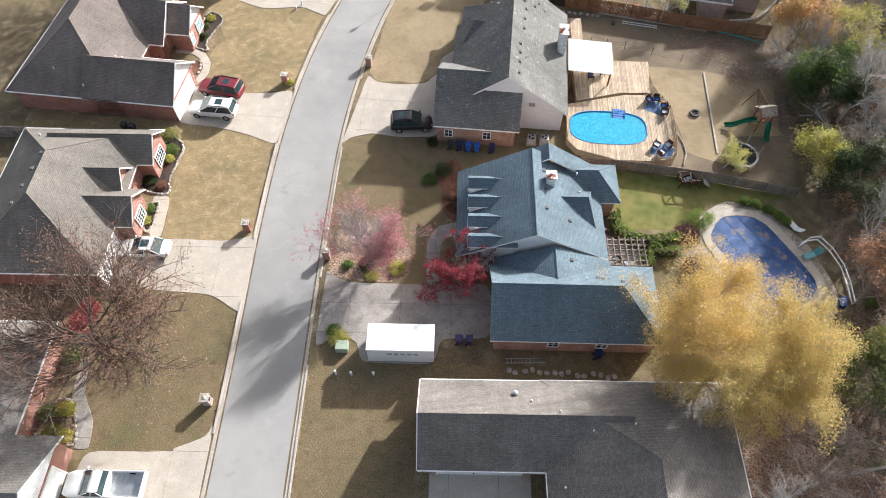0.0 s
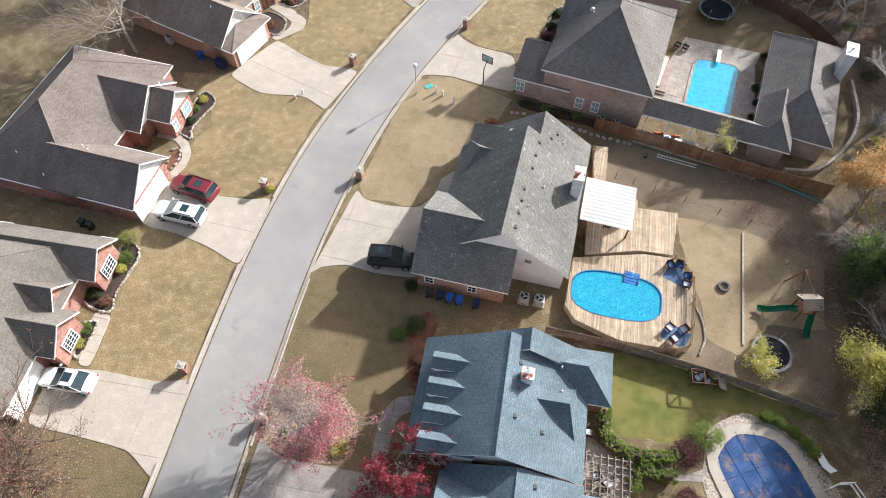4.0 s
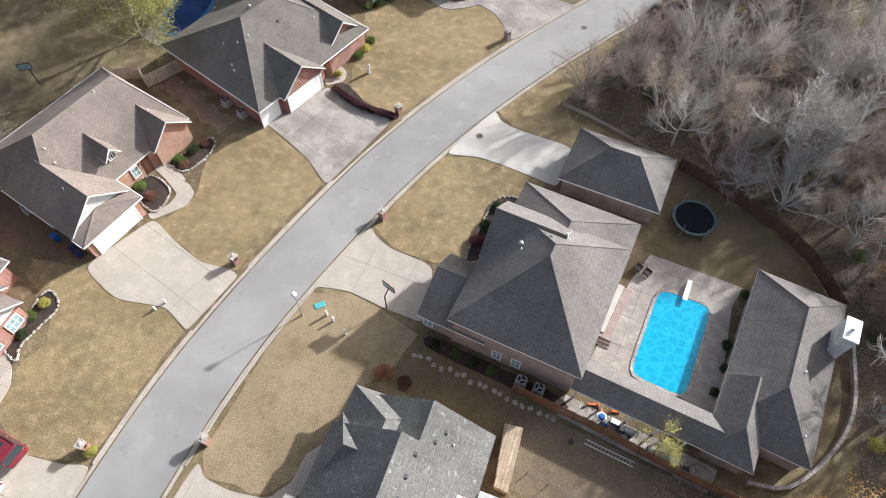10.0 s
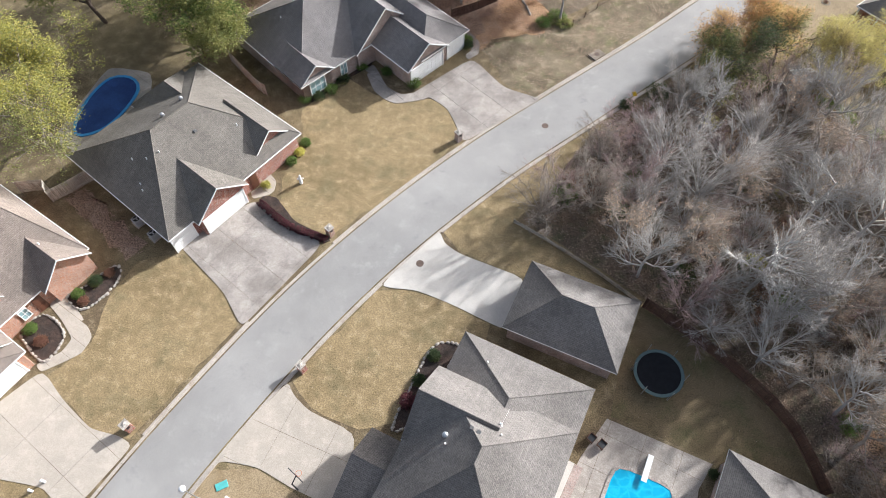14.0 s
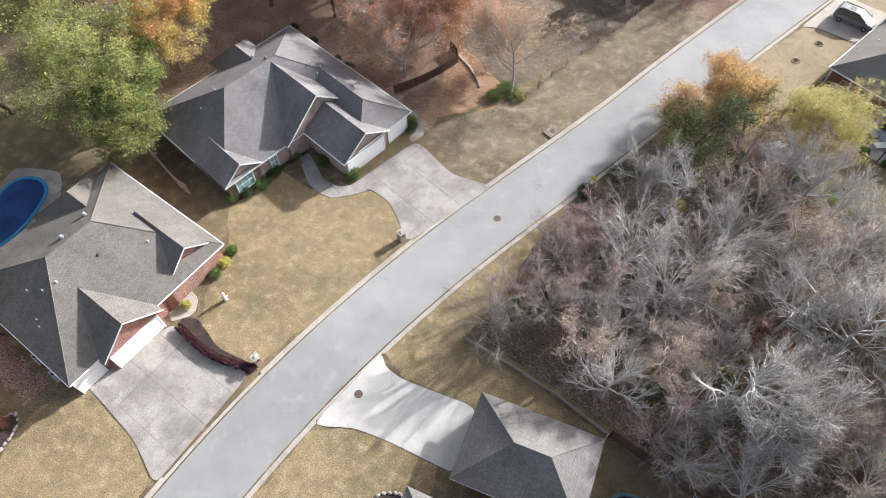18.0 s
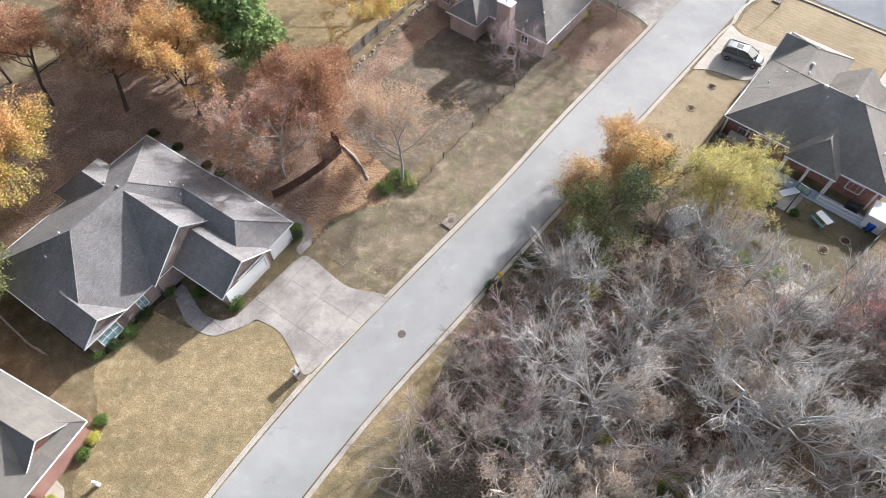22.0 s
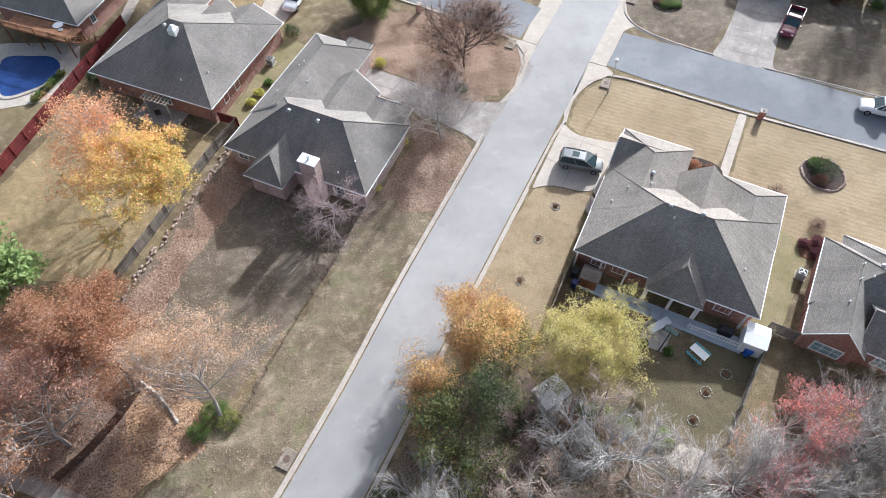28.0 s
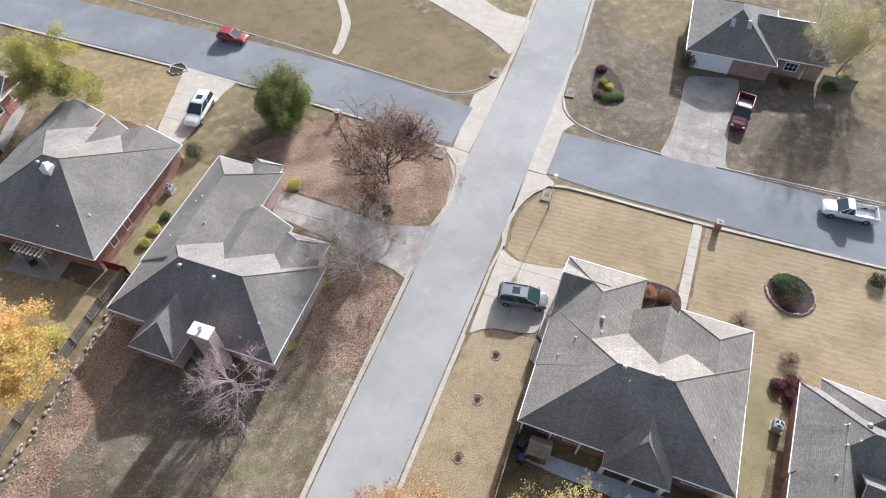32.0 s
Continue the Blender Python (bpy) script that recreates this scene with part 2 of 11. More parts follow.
# paving
def asphalt_mat():
    k = Nodes("worn_asphalt", 0.85, spec=0.3)
    p = k.place()
    n1, n2, n3 = k.noise(p, 0.06, 4.0, 0.7), k.noise(p, 0.45, 6.0, 0.75), k.noise(p, 25.0, 3.0, 0.8)
    col = k.mix(k.ramp(n1, 0.36, 0.62), (0.265, 0.256, 0.244), (0.35, 0.338, 0.32))
    col = k.mix(k.ramp(n2, 0.55, 0.75, 0.0, 0.75), col, (0.40, 0.388, 0.37))
    col = k.mix(k.ramp(n2, 0.42, 0.28, 0.0, 0.5), col, (0.165, 0.165, 0.17))
    return k.done(k.scaled(col, k.ramp(n3, 0.3, 0.7, 0.82, 1.18)), n3, 0.3)
M_ROAD = asphalt_mat()
# Dark tone partly stands for the shade lying across the side streets.
M_ROAD_DARK = mottled("dark_asphalt", (0.185, 0.19, 0.20), (0.235, 0.24, 0.248), (0.16, 0.163, 0.172), 0.12, 0.7, 22, grain=0.2, spec=0.3)
M_KERB = mottled("kerb_concrete", (0.47, 0.42, 0.365), (0.40, 0.35, 0.30), (0.29, 0.235, 0.18), 0.3, 0.8, 15, grain=0.25)
M_CONC = mottled("pale_concrete", (0.465, 0.41, 0.345), (0.43, 0.38, 0.32), (0.49, 0.435, 0.372), 0.2, 0.9, 14, grain=0.13)
M_CONC_GREY = mottled("stained_concrete", (0.375, 0.335, 0.30), (0.27, 0.242, 0.217), (0.40, 0.362, 0.325), 0.22, 0.45, 10, grain=0.2, stain=(0.23, 0.205, 0.185))
M_CONC_WHITE = mottled("new_concrete", (0.56, 0.525, 0.475), (0.50, 0.47, 0.425), None, 0.25, 0.9, 14, grain=0.1)
M_RUBBLE = mottled("reddish_rubble", (0.34, 0.25, 0.21), (0.24, 0.17, 0.14), (0.50, 0.45, 0.40), 0.9, 3, 14, grain=0.35)
M_OLDCONC = mottled("stained_old_concrete", (0.27, 0.225, 0.175), (0.21, 0.175, 0.14), (0.33, 0.28, 0.22), 0.9, 3, 14, grain=0.3)
M_STONE = mottled("edging_stone", (0.42, 0.38, 0.33), (0.30, 0.27, 0.24), (0.52, 0.48, 0.43), 0.9, 3, 14, grain=0.35)
# houses
M_BRICK_RED = brick("red_brick", (0.360, 0.120, 0.078), (0.240, 0.078, 0.054))
M_BRICK_BROWN = brick("brown_brick", (0.396, 0.210, 0.138), (0.276, 0.144, 0.102))
M_BRICK_ROSE = brick("rose_grey_brick", (0.420, 0.308, 0.266), (0.301, 0.217, 0.196))
M_BRICK_PINK = brick("pale_pink_brick", (0.50, 0.36, 0.33), (0.42, 0.29, 0.26), (0.55, 0.5, 0.46))
M_BRICK_ORANGE = brick("orange_brick", (0.462, 0.220, 0.132), (0.363, 0.165, 0.099))
M_SIDING = planked("white_siding", (0.80, 0.80, 0.80), (0.76, 0.77, 0.78), 0.18, 0.5)
M_TRIM = plain("white_trim", (0.80, 0.80, 0.79), 0.5, var=0.06)
M_GLASS = Nodes("window_glass", 0.06, spec=0.8).done((0.03, 0.04, 0.05))
M_GLASS_PALE = plain("lit_window_glass", (0.28, 0.42, 0.44), 0.1, spec=0.8, var=0.3, scale=1.5)
M_DARK = plain("dark_void", (0.02, 0.02, 0.022), 0.8)
M_METAL = plain("galvanised_metal", (0.55, 0.56, 0.57), 0.4, 0.8, var=0.15)
M_BLACK = plain("black_metal", (0.02, 0.02, 0.022), 0.5)
M_WHITE = plain("white_paint", (0.82, 0.82, 0.81), 0.45, var=0.05)
R_BLUE = shingle("blue_grey_shingles", (0.118, 0.164, 0.196), (0.158, 0.204, 0.23))
R_GREY = shingle("grey_shingles", (0.153, 0.150, 0.139), (0.199, 0.194, 0.179), 0.4)
R_BROWN = shingle("weathered_brown_shingles", (0.220, 0.181, 0.156), (0.276, 0.233, 0.199))
R_WARM = shingle("warm_grey_shingles", (0.161, 0.146, 0.128), (0.207, 0.188, 0.164))
R_MAUVE = shingle("mauve_brown_shingles", (0.168, 0.142, 0.127), (0.215, 0.182, 0.163))
R_DARK = shingle("charcoal_shingles", (0.172, 0.157, 0.148), (0.217, 0.201, 0.183))
R_SLATE = shingle("slate_grey_shingles", (0.190, 0.176, 0.170), (0.248, 0.230, 0.219))
R_CHAR = shingle("dark_brown_shingles", (0.175, 0.157, 0.140), (0.225, 0.204, 0.182))
R_LIGHT = shingle("light_grey_shingles", (0.209, 0.192, 0.173), (0.264, 0.240, 0.214))
R_PUTTY = shingle("putty_grey_shingles", (0.226, 0.203, 0.176), (0.284, 0.254, 0.221))


# ---- mesh helpers ----
def finish(bm, name, mats, uv=True):
    bm.normal_update()
    if uv:
        lay = bm.loops.layers.uv.verify()
        for f in bm.faces:
            n = f.normal if f.normal.length > 0 else Vector((0, 0, 1))
            if abs(n.z) > 0.999:
                u, v = Vector((1, 0, 0)), Vector((0, 1, 0))
            else:
                u = Vector((-n.y, n.x, 0)).normalized()
                v = n.cross(u)
            for l in f.loops:
                l[lay].uv = (l.vert.co.dot(u), l.vert.co.dot(v))
    me = bpy.data.meshes.new(name)
    bm.to_mesh(me)
    bm.free()
    for m in mats if isinstance(mats, (list, tuple)) else [mats]:
        me.materials.append(m)
    return me


def part(name, bm, material, parent, label=""):
    """Links a bmesh (or a mesh) as ONE mesh object under a thing or under a part."""
    me = bm if isinstance(bm, bpy.types.Mesh) else finish(bm, name, material)
    ob = new(name, me)
    ob.parent = parent
    return tagged(ob, label)


def thing(name, label, category, m=None, group="", kind=""):
    ob = new(name)
    ob.empty_display_size = 0.2
    if m is not None:
        ob.matrix_world = m
    return tagged(ob, label, category, group, kind)


def single(name, bm, material, label, category, m=None, group="", kind=""):
    ob = new(name, finish(bm, name, material))
    if m is not None:
        ob.matrix_world = m
    return tagged(ob, label, category, group, kind)


def box(bm, x0, x1, y0, y1, z0, z1, bevel=0.0, mat=0, taper=0.0, turn=None):
    """An upright box; taper draws its top in. Returns its vertices."""
    vs = [bm.verts.new((x, y, z)) for z in (z0, z1) for x, y in ((x0, y0), (x1, y0), (x1, y1), (x0, y1))]
    if taper:
        cx, cy = (x0 + x1) / 2, (y0 + y1) / 2
        for v in vs[4:]:
            v.co.x += (cx - v.co.x) * taper
            v.co.y += (cy - v.co.y) * taper
    fs = [bm.faces.new([vs[i] for i in q]) for q in ((3, 2, 1, 0), (4, 5, 6, 7), (0, 1, 5, 4), (1, 2, 6, 5), (2, 3, 7, 6), (3, 0, 4, 7))]
    for f in fs:
        f.material_index = mat
    if turn:
        bmesh.ops.transform(bm, matrix=turn, verts=vs)
    if bevel:
        r = bmesh.ops.bevel(bm, geom=list({e for f in fs for e in f.edges}), offset=bevel, segments=1, affect="EDGES", profile=0.7)
        for f in r["faces"]:
            f.material_index = mat
    return vs


def tube(bm, a, b, r0, r1=None, n=8, mat=0, caps=True):
    a, b, r1 = Vector(a), Vector(b), r0 if r1 is None else r1
    d = (b - a).normalized() if (b - a).length > 1e-6 else Vector((0, 0, 1))
    u = d.orthogonal().normalized()
    w = d.cross(u)
    rings = [[bm.verts.new(c + (u * math.cos(i * math.tau / n) + w * math.sin(i * math.tau / n)) * r) for i in range(n)] for c, r in ((a, r0), (b, r1))]
    fs = [bm.faces.new((rings[0][i], rings[0][(i + 1) % n], rings[1][(i + 1) % n], rings[1][i])) for i in range(n)]
    if caps:
        fs += [bm.faces.new(rings[0][::-1]), bm.faces.new(rings[1])]
    for f in fs:
        f.material_index = mat
    return rings


def prism(bm, pts, z0, z1, mat=0):
    """A polygon in plan raised from z0 to z1."""
    if sum(a[0] * b[1] - b[0] * a[1] for a, b in zip(pts, pts[1:] + pts[:1])) < 0:
        pts = pts[::-1]
    lo, hi = [bm.verts.new((*p[:2], z0)) for p in pts], [bm.verts.new((*p[:2], z1)) for p in pts]
    n = len(pts)
    fs = [bm.faces.new(hi), bm.faces.new(lo[::-1])] + [bm.faces.new((lo[i], lo[(i + 1) % n], hi[(i + 1) % n], hi[i])) for i in range(n)]
    for f in fs:
        f.material_index = mat
    return fs


def smooth_line(pts, step=2.0, closed=False):
    """A Catmull-Rom line through the points."""
    out, n = [], len(pts)
    ps = [Vector(p) for p in pts]
    for i in range(n if closed else n - 1):
        p1, p2 = ps[i], ps[(i + 1) % n]
        p0 = ps[i - 1] if closed or i > 0 else p1 * 2 - p2
        p3 = ps[(i + 2) % n] if closed or i + 2 < n else p2 * 2 - p1
        k = max(2, int((p2 - p1).length / step))
        for j in range(k):
            t = j / k
            out.append(0.5 * (2 * p1 + (p2 - p0) * t + (2 * p0 - 5 * p1 + 4 * p2 - p3) * t * t + (3 * p1 - p0 - 3 * p2 + p3) * t ** 3))
    if not closed:
        out.append(ps[-1])
    return out


def rounded(pts, times=2, cut=0.13):
    """A closed outline with its corners cut round."""
    for i in range(times):
        out = []
        for a, b in zip(pts, pts[1:] + pts[:1]):
            c = min(cut, 0.7 / max(math.dist(a, b), 0.1))
            out += [(a[0] + (b[0] - a[0]) * c, a[1] + (b[1] - a[1]) * c), (b[0] + (a[0] - b[0]) * c, b[1] + (a[1] - b[1]) * c)]
        pts, cut = out, 0.25
    return pts


def wavy(pts, step=1.2, amount=0.18, smooth=True):
    """A closed outline, rounded a little and uneven as an edge of grass is."""
    ps = smooth_line([(*p, 0) for p in pts], step, True) if smooth else []
    if not smooth:
        for a, b in zip(pts, pts[1:] + pts[:1]):
            k = max(1, int(math.dist(a, b) / step))
            ps += [Vector((a[0] + (b[0] - a[0]) * i / k, a[1] + (b[1] - a[1]) * i / k, 0)) for i in range(k)]
    return [(p.x + amount * noise.noise((p.x * 0.9, p.y * 0.9, 3)), p.y + amount * noise.noise((p.x * 0.9, p.y * 0.9, 9))) for p in ps]


def patch(name, pts, z, material, label="", category="", amount=0.2, smooth=False, kind="structure", thick=0.0):
    bm = bmesh.new()
    pts = wavy(pts, 1.2, amount, smooth)
    if thick:
        prism(bm, pts, z - thick, z)
    else:
        if sum(a[0] * b[1] - b[0] * a[1] for a, b in zip(pts, pts[1:] + pts[:1])) < 0:
            pts = pts[::-1]
        bm.faces.new([bm.verts.new((*p, z)) for p in pts])
    bm.normal_update()
    bmesh.ops.triangulate(bm, faces=[f for f in bm.faces if len(f.verts) > 4])
    return single(name, bm, material, label, category, kind=kind)


def clip(poly, a, b, c):
    """The part of a polygon where a*x + b*y <= c."""
    out = []
    for p, q in zip(poly, poly[1:] + poly[:1]):
        dp, dq = a * p[0] + b * p[1] - c, a * q[0] + b * q[1] - c
        if dp <= 0:
            out.append(p)
        if dp * dq < 0:
            t = dp / (dp - dq)
            out.append((p[0] + (q[0] - p[0]) * t, p[1] + (q[1] - p[1]) * t))
    return out


def slabs(name, pts, yaw, cell, material, label, z=0.035, gap=0.014, origin=(0, 0), round_=True):
    """Poured concrete, cut into slabs by joints."""
    top = thing(name, label, "driveway" if "driveway" in name else "paving", kind="structure")
    c, s = math.cos(radians(yaw)), math.sin(radians(yaw))
    pts = rounded(pts) if round_ else pts
    loc = [(c * (x - origin[0]) + s * (y - origin[1]), -s * (x - origin[0]) + c * (y - origin[1])) for x, y in pts]
    xs, ys = [p[0] for p in loc], [p[1] for p in loc]
    for i in range(math.floor(min(xs) / cell[0]), math.ceil(max(xs) / cell[0])):
        for j in range(math.floor(min(ys) / cell[1]), math.ceil(max(ys) / cell[1])):
            q = clip(clip(clip(clip(loc, 1, 0, (i + 1) * cell[0] - gap), -1, 0, -i * cell[0] - gap), 0, 1, (j + 1) * cell[1] - gap), 0, -1, -j * cell[1] - gap)
            q = [a for a, b in zip(q, q[1:] + q[:1]) if math.dist(a, b) > 1e-3]
            if len(q) < 3 or abs(sum(a[0] * b[1] - b[0] * a[1] for a, b in zip(q, q[1:] + q[:1]))) < 0.2:
                continue
            bm = bmesh.new()
            prism(bm, [(origin[0] + c * x - s * y, origin[1] + s * x + c * y) for x, y in q], z - 0.1, z + random.uniform(-0.003, 0.003))
            bm.normal_update()
            bmesh.ops.triangulate(bm, faces=[f for f in bm.faces if len(f.verts) > 4])
            part("slab", bm, material, top)
    return top


# ---- ground and roads ----
bm = bmesh.new()
N = 40
grid = [[bm.verts.new((25 + (i / N - 0.5) * 2600 * abs(i / N - 0.5) * 2, 100 + (j / N - 0.5) * 2600 * abs(j / N - 0.5) * 2, 0)) for i in range(N + 1)] for j in range(N + 1)]
for j in range(N):
    for i in range(N):
        bm.faces.new((grid[j][i], grid[j][i + 1], grid[j + 1][i + 1], grid[j + 1][i]))
single("ground", bm, M_LAND, "rough winter ground, brown grass and bare earth", "ground", kind="structure")

ROAD = [(-15.6, -60, 6.8), (-15.65, -10, 6.8), (-15.65, 20, 6.7), (-15.65, 35, 6.9), (-15.25, 47, 6.9), (-13.9, 58, 6.9), (-11.8, 67.5, 6.7), (-8.6, 77.4, 6.7), (-4.2, 88.6, 6.8), (1.2, 99.2, 6.8),
        (8.0, 110, 6.9), (15.4, 120, 7.0), (24.6, 132.2, 7.0), (32.2, 142.7, 7.4), (43.4, 157.6, 7.7), (52.8, 170.2, 8.0), (58, 177.2, 8.2), (66.4, 188.4, 8.3), (75.2, 201.7, 8.3), (90, 224, 8.3), (130, 284, 8.3)]
CROSS_W = [(53.1, 180.7, 7.9), (49.0, 184.2, 8.4), (40.2, 191.9, 8.6), (28.9, 200.5, 8.6), (13.5, 211.5, 8.6), (-30, 242, 8.6), (-80, 277, 8.6)]
CROSS_E = [(62.4, 173.4, 7.9), (66.5, 170.2, 8.6), (74.3, 164.6, 9.1), (86.3, 155.7, 8.9), (98, 147.6, 8.9), (130, 125.8, 8.9), (180, 92, 8.9)]


def ribbon(line, off0, off1, z0, z1=None, name="", material=None):
    """A strip along a line (x, y, width) between two offsets; an offset is (side, metres from that edge)."""
    pts = smooth_line(line, 2.5)
    bm = bmesh.new()
    rows = []
    for i, p in enumerate(pts):
        d = (pts[min(i + 1, len(pts) - 1)] - pts[max(i - 1, 0)])
        n = Vector((d.y, -d.x, 0)).normalized()
        c = Vector((p.x, p.y, 0))
        e = [c + n * (s * p.z / 2 + m) for s, m in (off0, off1)]
        rows.append([bm.verts.new((*v.xy, z0)) for v in e] + ([bm.verts.new((*v.xy, z1)) for v in e] if z1 is not None else []))
    for a, b in zip(rows, rows[1:]):
        if z1 is None:
            bm.faces.new((a[0], a[1], b[1], b[0]))
        else:
            for q in ((a[2], a[3], b[3], b[2]), (a[1], b[1], b[3], a[3]), (b[0], a[0], a[2], b[2])):
                bm.faces.new(q)
    bmesh.ops.recalc_face_normals(bm, faces=bm.faces)
    for f in bm.faces:
        if z1 is None and f.normal.z < 0:
            f.normal_flip()
    return bm


single("road", ribbon(ROAD, (-1, 0.42), (1, -0.42), 0.030), M_ROAD, "worn grey asphalt road, pale and patched, with faint cracks", "road", kind="structure")
single("side_street_west", ribbon(CROSS_W, (-1, 0.4), (1, -0.4), 0.038), M_ROAD_DARK, "dark blue-grey asphalt side street", "road", kind="structure")
single("side_street_east", ribbon(CROSS_E, (-1, 0.4), (1, -0.4), 0.038), M_ROAD_DARK, "dark blue-grey asphalt side street", "road", kind="structure")


